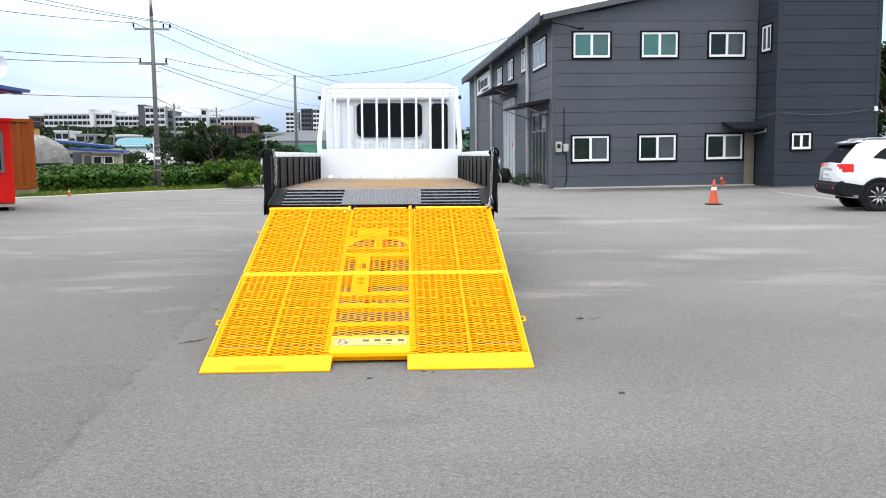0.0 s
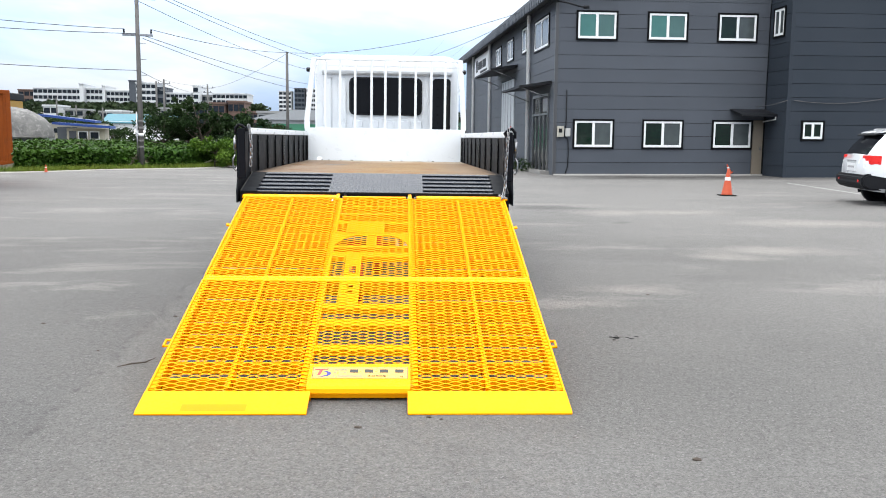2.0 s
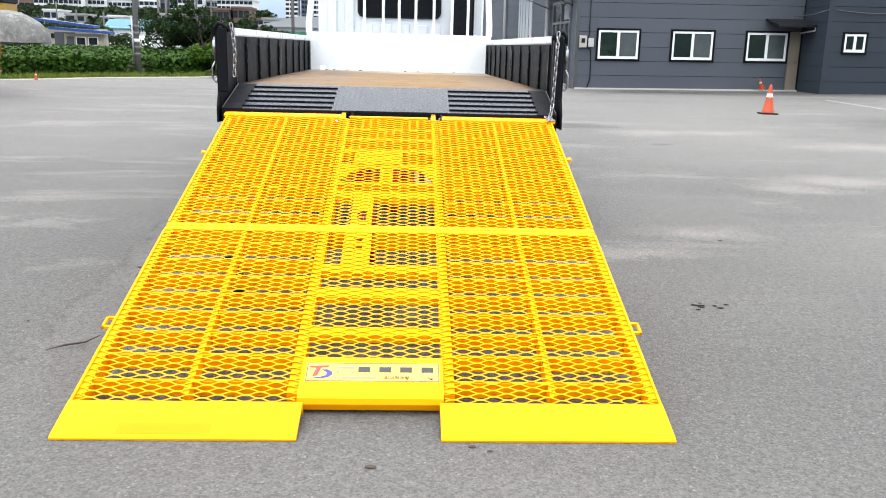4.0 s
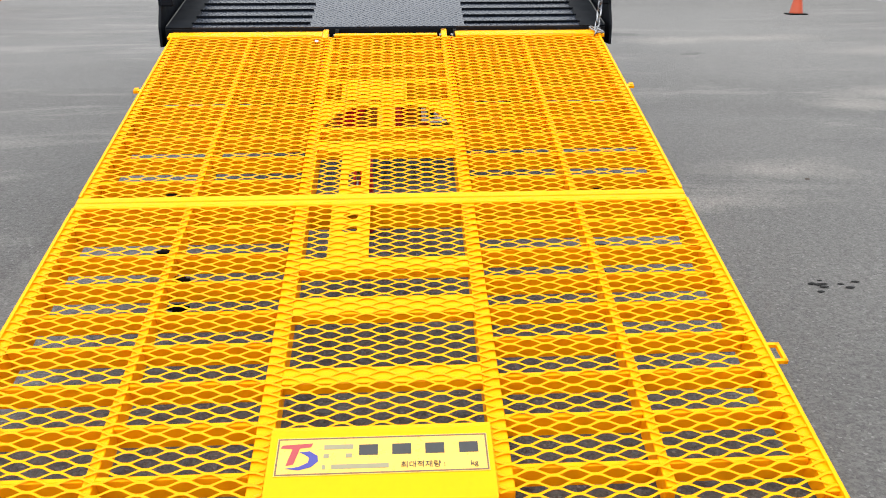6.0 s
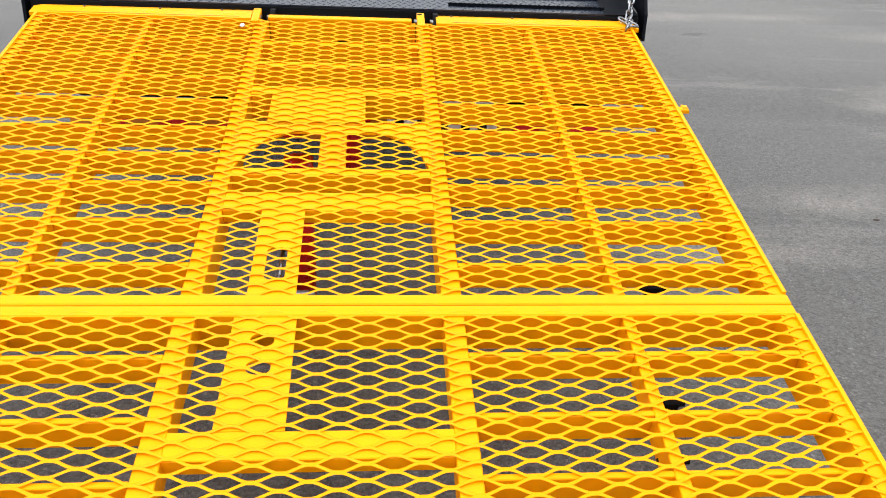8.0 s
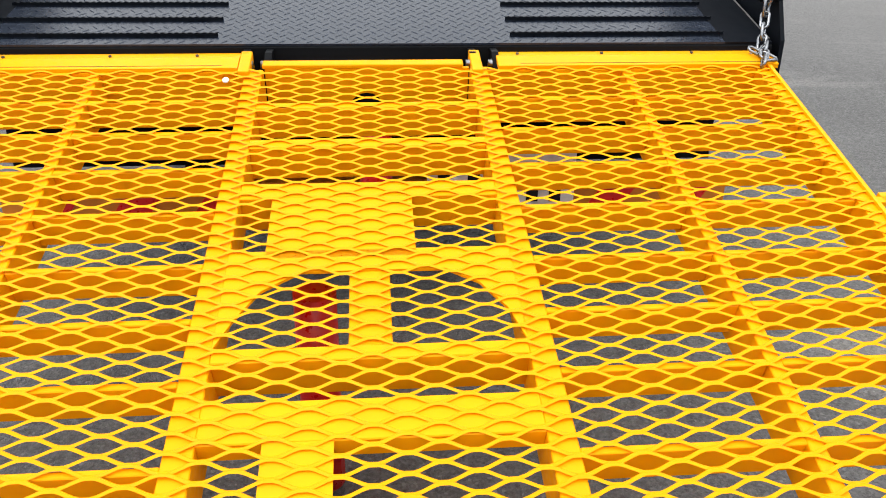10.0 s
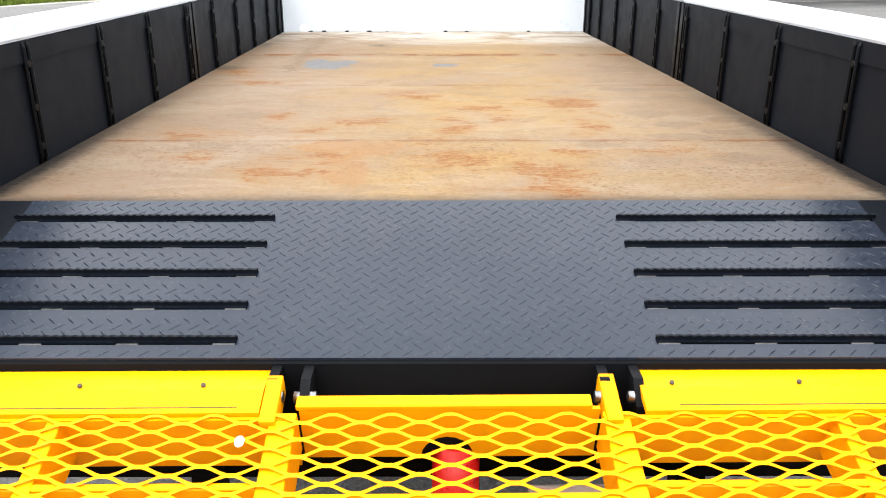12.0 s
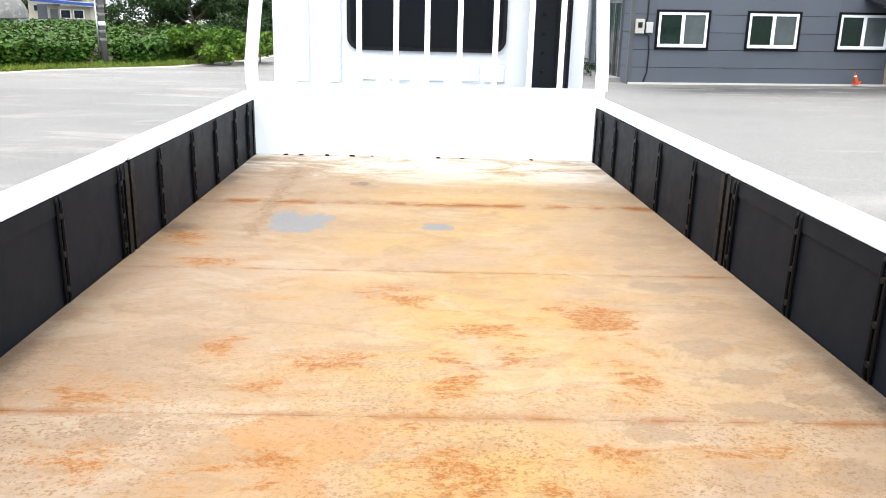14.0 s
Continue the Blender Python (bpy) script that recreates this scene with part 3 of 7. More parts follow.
    col = mix_col(nt, times(pink, 0.30), col, (0.395, 0.262, 0.178))
    brown = noise_fac(nt, stretched(nt, vec, (1.0, 1.5, 1.0)), 9.0, 0.54, 0.62, 8, 0.74, 0.9)
    col = mix_col(nt, times(brown, 0.28), col, (0.300, 0.175, 0.082))
    # tan water marks with crisp edges
    water = noise_fac(nt, stretched(nt, vec, (0.8, 1.8, 1.0)), 3.7, 0.565, 0.585, 8, 0.66, 0.9)
    col = mix_col(nt, times(water, 0.36), col, (0.255, 0.168, 0.100))
    speck = noise_fac(nt, vec, 60.0, 0.45, 0.55, 5, 0.85)
    broken = calc("ADD", times(speck, 0.8), 0.2)
    col = mix_col(nt, times(blots(bent, DULL, 1.10, 0.95), 0.62), col, (0.262, 0.186, 0.124))
    col = mix_col(nt, times(blots(bent, PRIMER, 1.10, 0.98), 0.7), col, (0.395, 0.205, 0.085))
    # dark dirt swept against the foot of the drop side
    col = mix_col(nt, times(blots(torn, ((-1.13, 5.86, 0.09, 0.10), (-1.14, 6.9, 0.05, 0.14), (-0.42, 6.86, 0.05, 0.05), (0.55, 7.1, 0.05, 0.05)), 1.2, 0.5), 0.75), col, (0.11, 0.088, 0.066))
    grime = times(noise_fac(nt, stretched(nt, vec, (0.8, 1.4, 1.0)), 4.2, 0.53, 0.57, 9, 0.74, 0.6), ramp(across, 0.25, 0.75))
    col = mix_col(nt, times(grime, 0.40), col, (0.268, 0.190, 0.128))
    # orange washes that thicken into rust stains: a thin streaked bloom and a dark broken core
    streak = noise_fac(nt, stretched(nt, vec, (2.0, 17.0, 1.0)), 2.4, 0.40, 0.62, 7, 0.72, 0.6)
    rust = blots(torn, STAINS, 3.0, 0.2)
    cloud_ = calc("ADD", noise_fac(nt, wide, 6.5, 0.0, 1.0, 10, 0.80, 0.8), times(rust, 0.20))
    cloud_ = calc("ADD", cloud_, times(middle, 0.035))
    bloom = times(ramp(cloud_, 0.53, 0.70), calc("ADD", times(streak, 0.6), 0.4))
    col = mix_col(nt, times(bloom, 0.62), col, (0.390, 0.178, 0.036))
    core = times(ramp(calc("ADD", cloud_, times(calc("SUBTRACT", streak, 0.5), 0.05)), 0.66, 0.71), broken)
    col = mix_col(nt, times(core, 0.95), col, (0.272, 0.078, 0.0))
    # rust grains, thick near the tail
    seed = noise_fac(nt, stretched(nt, vec, (1.0, 1.15, 1.0)), 88.0, 0.54, 0.60, 3, 0.7)
    patch = calc("ADD", times(noise_fac(nt, vec, 3.2, 0.40, 0.62, 7, 0.7, 0.5), 0.85), 0.15)
    col = mix_col(nt, times(times(times(seed, patch), tail), 0.75), col, (0.190, 0.085, 0.024))
    # fine scratches and dents
    hair = noise_fac(nt, stretched(nt, vec, (1.6, 14.0, 1.0)), 3.2, 0.665, 0.685, 6, 0.7, 0.9)
    col = mix_col(nt, times(hair, 0.35), col, (0.17, 0.095, 0.05))
    # grey filler smears and the brown run of water that ends in them
    bent_x = nt.nodes.new("ShaderNodeSeparateXYZ")
    nt.links.new(bent, bent_x.inputs[0])
    off = calc("ABSOLUTE", calc("ADD", calc("ADD", bent_x.outputs["X"], 0.70), times(along, 0.017)), 0.0)
    run = times(ramp(off, 0.045, 0.022), times(ramp(along, 5.72, 5.78), ramp(along, 7.5, 7.4)))
    col = mix_col(nt, times(times(run, 0.8), broken), col, (0.205, 0.125, 0.062))
    filler = ((-0.70, 6.06, 0.07, 0.16), (-0.62, 5.96, 0.12, 0.13), (-0.55, 6.08, 0.07, 0.08), (-0.03, 5.97, 0.08, 0.06))
    col = mix_col(nt, times(blots(torn, filler, 1.1, 0.9), 0.92), col, (0.205, 0.215, 0.232))
    # chalky dust by the headboard, with its pale sheen painted into the colour
    dust_and_sheen = times(noise_fac(nt, wide, 2.4, 0.40, 0.58, 9, 0.75, 0.6), ramp(along, 6.75, 7.45))
    col = mix_col(nt, times(dust_and_sheen, 0.85), col, (0.95, 0.92, 0.84))
    # rust drawn out along the sheet joints
    for at_y, reach, amount in ((6.40, 0.07, 1.3), (5.335, 0.025, 0.6), (4.24, 0.028, 0.75)):
        seam = times(ramp(calc("ABSOLUTE", calc("SUBTRACT", along, at_y), 0.0), reach, 0.004), noise_fac(nt, vec, 7.0, 0.42, 0.60, 6, 0.7))
        col = mix_col(nt, times(seam, amount), col, (0.25, 0.080, 0.008))
    grain = noise_fac(nt, stretched(nt, vec, (9.0, 60.0, 20.0)), 3.0, 0.3, 0.7, 5, 0.7)
    col = mix_col(nt, 0.10, col, mix_col(nt, grain, (0.14, 0.085, 0.045), (0.46, 0.36, 0.25)))
    fleck = noise_fac(nt, vec, 85.0, 0.555, 0.64, 4, 0.8)
    col = mix_col(nt, times(fleck, 0.30), col, (0.17, 0.085, 0.032))
    # black overspray from painting the tail plate and the drop sides
    mist = noise_fac(nt, vec, 30.0, 0.1, 0.9, 6, 0.8)
    rear = ramp(calc("SUBTRACT", along, times(mist, 0.06)), 3.62, 3.53)
    lft = ramp(calc("SUBTRACT", across, times(mist, 0.07)), -1.125, -1.19)
    edge = calc("ADD", calc("ADD", across, times(along, 0.036)), times(mist, 0.07))
    sides = times(calc("MAXIMUM", lft, ramp(edge, 1.185, 1.25)), ramp(along, 5.3, 4.0))
    col = mix_col(nt, times(calc("MAXIMUM", rear, sides), 0.92), col, (0.018, 0.018, 0.019))
    nt.links.new(col, b.inputs["Base Color"])
    rr = nt.nodes.new("ShaderNodeMapRange")
    rr.inputs["To Min"].default_value, rr.inputs["To Max"].default_value = 0.45, 0.75
    nt.links.new(grain, rr.inputs["Value"])
    nt.links.new(rr.outputs[0], b.inputs["Roughness"])
    b.inputs["Specular IOR Level"].default_value = 0.07
    bump(nt, b, grain, 0.25, 0.002)
    return m


PLY = plywood_mat()

def build_bed():
    # plywood sheets with open joints
    ys = (3.56, 4.24, 5.335, 6.40, 7.73)
    for a, b in zip(ys, ys[1:]):
        bm = bm_new()
        g = 0.0007
        vs = [bm.verts.new((side_x(u, y) - u * 0.004, y, z)) for z in (BED - 0.018, BED) for u, y in ((-1, a + g), (1, a + g), (1, b - g), (-1, b - g))]
        for f in ((3, 2, 1, 0), (4, 5, 6, 7), (0, 1, 5, 4), (1, 2, 6, 5), (2, 3, 7, 6), (3, 0, 4, 7)):
            bm.faces.new([vs[i] for i in f])
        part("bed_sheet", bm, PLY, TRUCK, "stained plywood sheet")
    abox("bed_frame", (-1.19, 1.0, 3.6, 7.75, BED - 0.12, BED - 0.02), BLACK, TRUCK)


def tread(bm, x0, x1, t0, t1, at, keep):
    """Raised lens-shaped studs in alternating directions on a sloping plate."""
    p, row = 0.038, 0
    t = t0
    while t < t1:
        x = x0 + (p / 2 if row % 2 else 0.0)
        while x < x1:
            if keep(x, t):
                a = radians(-44) if row % 2 else radians(42)
                L, w, h = 0.0150, 0.0024, 0.0014
                ca, sa = math.cos(a), math.sin(a)
                def loc(q, r, z):
                    return bm.verts.new(at(x + q * ca - r * sa, t + q * sa + r * ca, z))
                e0, e1, s0, s1 = loc(-L, 0, 0), loc(L, 0, 0), loc(0, -w, 0), loc(0, w, 0)
                c0, c1 = loc(-L * 0.45, 0, h), loc(L * 0.45, 0, h)
                for f in ((e0, s0, c0), (s0, c1, c0), (s0, e1, c1), (e1, s1, c1), (s1, c0, c1), (s1, e0, c0)):
                    bm.faces.new(f)
            x += p
        row, t = row + 1, t + p / 2


SLOTS = (3.073, 3.176, 3.282, 3.386, 3.491)


def build_tail_plate():
    y0, z0, y1, z1 = 3.025, 0.898, 3.57, BED + 0.006
    n = Vector((0, -(z1 - z0), y1 - y0)).normalized()
    d = Vector((0, y1 - y0, z1 - z0)).normalized()
    L = math.hypot(y1 - y0, z1 - z0)

    def at(x, t, h):
        p = Vector((x, y0, z0)) + d * t + n * h
        return (p.x, p.y, p.z)

    def slab(bm, xa, xb, ta, tb, th=0.006):
        vs = [bm.verts.new(at(x, t, h)) for h in (-th, 0) for x, t in ((xa, ta), (xb, ta), (xb, tb), (xa, tb))]
        for f in ((3, 2, 1, 0), (4, 5, 6, 7), (0, 1, 5, 4), (1, 2, 6, 5), (2, 3, 7, 6), (3, 0, 4, 7)):
            bm.faces.new([vs[i] for i in f])

    ts = [(y - y0) / d.y for y in SLOTS]
    cuts = [0.0] + [v for t in ts for v in (t - 0.013, t)] + [L]
    inner, outer, mid = 0.40, 1.0, -0.03
    bm = bm_new()
    slab(bm, mid - inner, mid + inner, 0, L)
    plate = part("tail_plate", bm, TREAD, TRUCK, "black checker-plate tail ramp with slots")
    for u in (-1, 1):
        a, b = sorted((mid + u * inner, mid + u * outer))
        for i in range(0, len(cuts), 2):
            bm = bm_new()
            slab(bm, a, b, cuts[i], cuts[i + 1])
            part("plate_strip", bm, TREAD, plate)
        a, b = sorted((mid + u * outer, mid + u * 1.135))
        bm = bm_new()
        slab(bm, a, b, 0, L)
        part("plate_strip", bm, BOARD, plate, "smooth black painted edge strip")

    def keep(x, t):
        return not (abs(x - mid) > inner - 0.012 and any(q - 0.03 < t < q + 0.010 for q in ts)) and abs(x - mid) < 0.985

    bm = bm_new()
    tread(bm, -1.13, 1.07, 0.012, L - 0.01, at, keep)
    part("tread_studs", bm, TREAD, plate, kind="stuff")
    # toothed grip bars standing along the upper edge of each slot, with weld tabs in the slot
    tabs = surface("scuffed_grey_steel", (0.24, 0.23, 0.22), (0.08, 0.075, 0.072), 0.6, 0, 30, 90)
    for q in ts:
        for u in (-1, 1):
            bm = bm_new()
            a, b = sorted((mid + u * inner, mid + u * (outer + 0.01)))
            k = int((b - a) / 0.009)
            rows = []
            for i in range(k + 1):
                x, h = a + (b - a) * i / k, 0.0105 if i % 2 else 0.0080
                rows.append([bm.verts.new(at(x, q + e, v)) for e, v in ((0.0, -0.03), (0.0, h), (0.005, h), (0.005, -0.03))])
            for r0, r1 in zip(rows, rows[1:]):
                for c in range(4):
                    bm.faces.new((r0[c], r0[(c + 1) % 4], r1[(c + 1) % 4], r1[c]))
            grip = part("grip_bar", bm, BOARD, plate, "toothed black steel grip bar")
            for off in (0.005, 0.19, 0.375, 0.555):
                c0, c1 = sorted((mid + u * (inner + off), mid + u * (inner + off + 0.042)))
                bm = bm_new()
                slab(bm, c0, c1, q - 0.010, q - 0.003, 0.004)
                for v in bm.verts:
                    v.co += n * -0.005
                part("weld_tab", bm, tabs, grip)
    for u in (-1, 1):
        bm = bm_new()
        tube(bm, [at(mid + u * 1.134, 0.02 + (L - 0.03) * k / 6, 0.001) for k in range(7)], 0.0026, 6)
        part("edge_bead", bm, tabs, plate, "scuffed bare steel edge")
    # rear beam under the plate
    bm = bm_new()
    prism(bm, [(3.02, 0.70), (3.02, 0.888), (3.03, 0.893), (3.2, 0.90), (3.2, 0.70)], "x", -1.165, 1.105)
    part("rear_beam", bm, BLACK, TRUCK)
    abox("floor_pan", (-1.15, 1.1, 3.2, 3.6, 0.82, 0.84), BLACK, TRUCK)
    for c in (-0.345, -0.285, 0.255, 0.315):
        bm = bm_new()
        prism(bm, [(2.93, 0.80), (2.93, 0.85), (2.97, 0.885), (3.02, 0.885), (3.02, 0.80)], "x", c - 0.009, c + 0.009)
        hp = part("hinge_plate", bm, BLACK, TRUCK)
        bm = bm_new()
        tube(bm, [(c - 0.02, 2.955, 0.856), (c + 0.02, 2.955, 0.856)], 0.011, 8)
        part("hinge_pin", bm, STEEL, hp)


def build_sides():
    for u in (-1, 1):
        cuts = ((3.58, 5.52), (5.54, 7.70))
        ribs = ((3.96, 4.47, 4.94, 5.43), (5.87, 6.34, 6.755, 7.18, 7.50))
        for (a, b), rr in zip(cuts, ribs):
            def q(y, off):
                return side_x(u, y) + u * off
            bm = bm_new()
            z0, z1 = BED - 0.09, 1.372
            vs = [bm.verts.new((q(y, o), y, z)) for z in (z0, z1) for y, o in ((a, 0), (b, 0), (b, 0.03), (a, 0.03))]
            for f in ((3, 2, 1, 0), (4, 5, 6, 7), (0, 1, 5, 4), (1, 2, 6, 5), (2, 3, 7, 6), (3, 0, 4, 7)):
                bm.faces.new([vs[i] for i in f])
            side = part("drop_side", bm, BOARD, TRUCK, "black steel drop side with pressed ribs")
            # folded upper band
            bm = bm_new()
            vs = [bm.verts.new((q(y, o), y, z)) for z in (1.315, 1.372) for y, o in ((a, -0.006), (b, -0.006), (b, 0.0), (a, 0.0))]
            for f in ((3, 2, 1, 0), (4, 5, 6, 7), (0, 1, 5, 4), (1, 2, 6, 5), (2, 3, 7, 6), (3, 0, 4, 7)):
                bm.faces.new([vs[i] for i in f])
            part("upper_band", bm, BOARD, side)
            for y in rr:
                bm = bm_new()
                for dy in (-0.013, 0.013):
                    tube(bm, [(q(y + dy, -0.002), y + dy, BED + 0.004), (q(y + dy, -0.008), y + dy, BED + 0.02), (q(y + dy, -0.008), y + dy, 1.355), (q(y + dy, -0.003), y + dy, 1.368)], 0.0062, 6)
                for z in (BED + 0.05, BED + 0.16, 1.31):
                    tube(bm, [(q(y, 0), y, z), (q(y, -0.014), y, z)], 0.010, 8)
                part("rib", bm, RIBBLACK, side)
            for y in (a + 0.02, b - 0.02):
                bm = bm_new()
                box(bm, q(y, -0.008) if u > 0 else q(y, 0), q(y, 0) if u > 0 else q(y, -0.008), y - 0.018, y + 0.018, BED, 1.37)
                part("end_strip", bm, RIBBLACK, side)
            # white capping
            bm = bm_new()
            vs = [bm.verts.new((q(y, o), y, z)) for z in (1.374, 1.43) for y, o in ((a, -0.010), (b, -0.010), (b, 0.055), (a, 0.055))]
            for f in ((3, 2, 1, 0), (4, 5, 6, 7), (0, 1, 5, 4), (1, 2, 6, 5), (2, 3, 7, 6), (3, 0, 4, 7)):
                bm.faces.new([vs[i] for i in f])
            bmesh.ops.bevel(bm, geom=bm.edges[:], offset=0.008, segments=2, affect="EDGES")
            part("capping", bm, WHITE, side, "white painted capping rail")
        # rear end: wedge cheek, inner post and outer tall post
        xi = side_x(u, 3.3)
        bm = bm_new()
        prism(bm, [(3.03, 0.80), (3.03, 0.90), (3.08, 1.0), (3.08, 1.40), (3.60, 1.40), (3.60, 0.80)], "x", min(xi, xi + u * 0.012), max(xi, xi + u * 0.012))
        part("cheek_plate", bm, BOARD, TRUCK)
        abox("rear_post", (min(xi - u * 0.004, xi + u * 0.03), max(xi - u * 0.004, xi + u * 0.03), 3.53, 3.585, 0.95, 1.445), BOARD, TRUCK, bevel=0.003)
        a, b = sorted((xi - u * 0.062, xi - u * 0.001))
        abox("outer_post", (a, b, 3.07, 3.15, 1.0, 1.42), BOARD, TRUCK, "black steel corner post", bevel=0.006)
        bm = bm_new()
        x = xi - u * 0.04
        tube(bm, [(x - u * 0.03, 3.1, 1.40), (x, 3.08, 1.44), (x + u * 0.03, 3.08, 1.45), (x + u * 0.06, 3.1, 1.42), (x + u * 0.06, 3.1, 1.37)], 0.014, 8)
        part("latch_head", bm, BOARD, TRUCK)
        bm = bm_new()
        x = xi + u * 0.03
        tube(bm, [(x, 3.12, 1.34), (x, 3.12, 1.24)], 0.016, 8)
        tube(bm, [(x, 3.12, 1.36), (x, 3.12, 1.20)], 0.007, 6)
        tube(bm, [(x, 3.12, 1.20), (x + u * 0.02, 3.12, 1.16), (x + u * 0.02, 3.12, 1.09), (x, 3.12, 1.06), (x - u * 0.012, 3.12, 1.09)], 0.008, 6)
        part("turnbuckle", bm, STEEL, TRUCK, "galvanised turnbuckle and hook")


def link_mesh():
    bm = bm_new()
    r, l, n = 0.011, 0.013, 10
    pts = [(r * math.cos(a), 0, l * (1 if math.sin(a) >= 0 else -1) + r * math.sin(a)) for a in (2 * math.pi * (k + 0.5) / n for k in range(n))]
    pts += [pts[0], pts[1]]
    tube(bm, pts, 0.0042, 6, False)
    return bm


def chain(name, path, label):
    """Links end to end along a path, each turned a quarter against the last."""
    holder = thing(name, (0, 0, 0), "", "")
    holder.parent = TRUCK
    for key in ("label", "category"):
        if key in holder:
            del holder[key]
    tagged(holder, label)
    first = None
    pts = [Vector(p) for p in path]
    step, left, k = 0.034, 0.0, 0
    for a, b in zip(pts, pts[1:]):
        d = (b - a).normalized()
        s = left
        while s < (b - a).length:
            m = Matrix.Translation(a + d * s) @ d.to_track_quat("Z", "Y").to_matrix().to_4x4() @ pose(0, 0, 0, 0, 0, 90 * (k % 2) + 20)
            if first is None:
                first = part("link", link_mesh(), STEEL, holder, "", True)
                first.matrix_basis = m
            else:
                again(first, holder, m)
            s, k = s + step, k + 1
        left = s - (b - a).length


def build_chains():
    chain("chain", [(1.09, 3.06, 1.43), (1.085, 3.04, 1.36), (1.07, 3.02, 0.97), (1.05, 2.97, 0.89)], "galvanised chain fastened to the ramp")
    chain("chain", [(-1.09, 3.055, 1.43), (-1.078, 3.05, 1.36), (-1.072, 3.05, 1.25), (-1.08, 3.05, 1.10)], "galvanised chain hanging loose")
    chain("chain", [(1.03, 2.95, 0.885), (1.07, 2.93, 0.865), (1.03, 2.90, 0.87), (1.06, 2.97, 0.90), (1.02, 2.96, 0.86)], "galvanised chain knotted round the ramp corner")


def build_headboard():
    Y = 7.735
    abox("headboard", (-1.215, 1.04, Y, Y + 0.045, BED - 0.1, 1.482), WHITE, TRUCK, "white steel headboard panel", bevel=0.004)
    guard = thing("window_guard", (0, 0, 0), "white tubular window guard", "")
    guard.parent = TRUCK
    if "category" in guard:
        del guard["category"]
    y = Y + 0.022
    for u, xb, xt in ((-1, -1.185, -1.085), (1, 1.015, 0.955)):
        bm = bm_new()
        w = 0.035
        vs = [bm.verts.new((x + dx, yy, z)) for x, z in ((xb, 1.47), (xb, 1.6), (xt, 2.445)) for dx, yy in ((-w, y - 0.03), (w, y - 0.03), (w, y + 0.03), (-w, y + 0.03))]
        for i in (0, 4):
            for c in range(4):
                d = (c + 1) % 4
                bm.faces.new([vs[i + c], vs[i + d], vs[i + 4 + d], vs[i + 4 + c]])
        bm.faces.new(vs[0:4])
        bm.faces.new(vs[8:12])
        part("guard_post", bm, WHITE, guard)
    for x in (-0.925, -0.723, -0.512, -0.283, -0.09, 0.113, 0.334, 0.555, 0.75):
        abox("guard_bar", (x - 0.017, x + 0.017, y - 0.012, y + 0.012, 1.48, 2.43), WHITE, guard, bevel=0.003)
    abox("guard_rail", (-1.10, 0.97, y - 0.02, y + 0.02, 2.415, 2.45), WHITE, guard, bevel=0.004)
    abox("guard_rail", (-1.09, 0.965, y + 0.013, y + 0.028, 2.335, 2.352), WHITE, guard)
    for u, x in ((-1, -1.14), (1, 0.99)):
        bm = bm_new()
        tube(bm, [(x + u * 0.02, y, 2.26), (x + u * 0.02, y - 0.02, 2.30)], 0.03, 8)
        part("marker_lamp", bm, DARK_TRIM, guard, "small dark marker lamp")
    # bent flap on the bed and loose scraps at the foot of the headboard
    bm = bm_new()
    prism(bm, [(7.70, BED + 0.004), (7.735, BED + 0.045), (7.735, BED + 0.004)], "x", -1.05, -0.98)
    part("bent_flap", bm, WHITE, TRUCK)
    rnd = random.Random(3)
    for _ in range(9):
        bm = bm_new()
        x, s = rnd.uniform(-1.0, 0.9), rnd.uniform(0.003, 0.010)
        box(bm, x - s * 1.6, x + s * 1.6, 7.70 - s, 7.70 + rnd.uniform(0, 0.02), BED + 0.001, BED + 0.006 + s * 0.3)
        part("scrap", bm, BLACK, TRUCK)


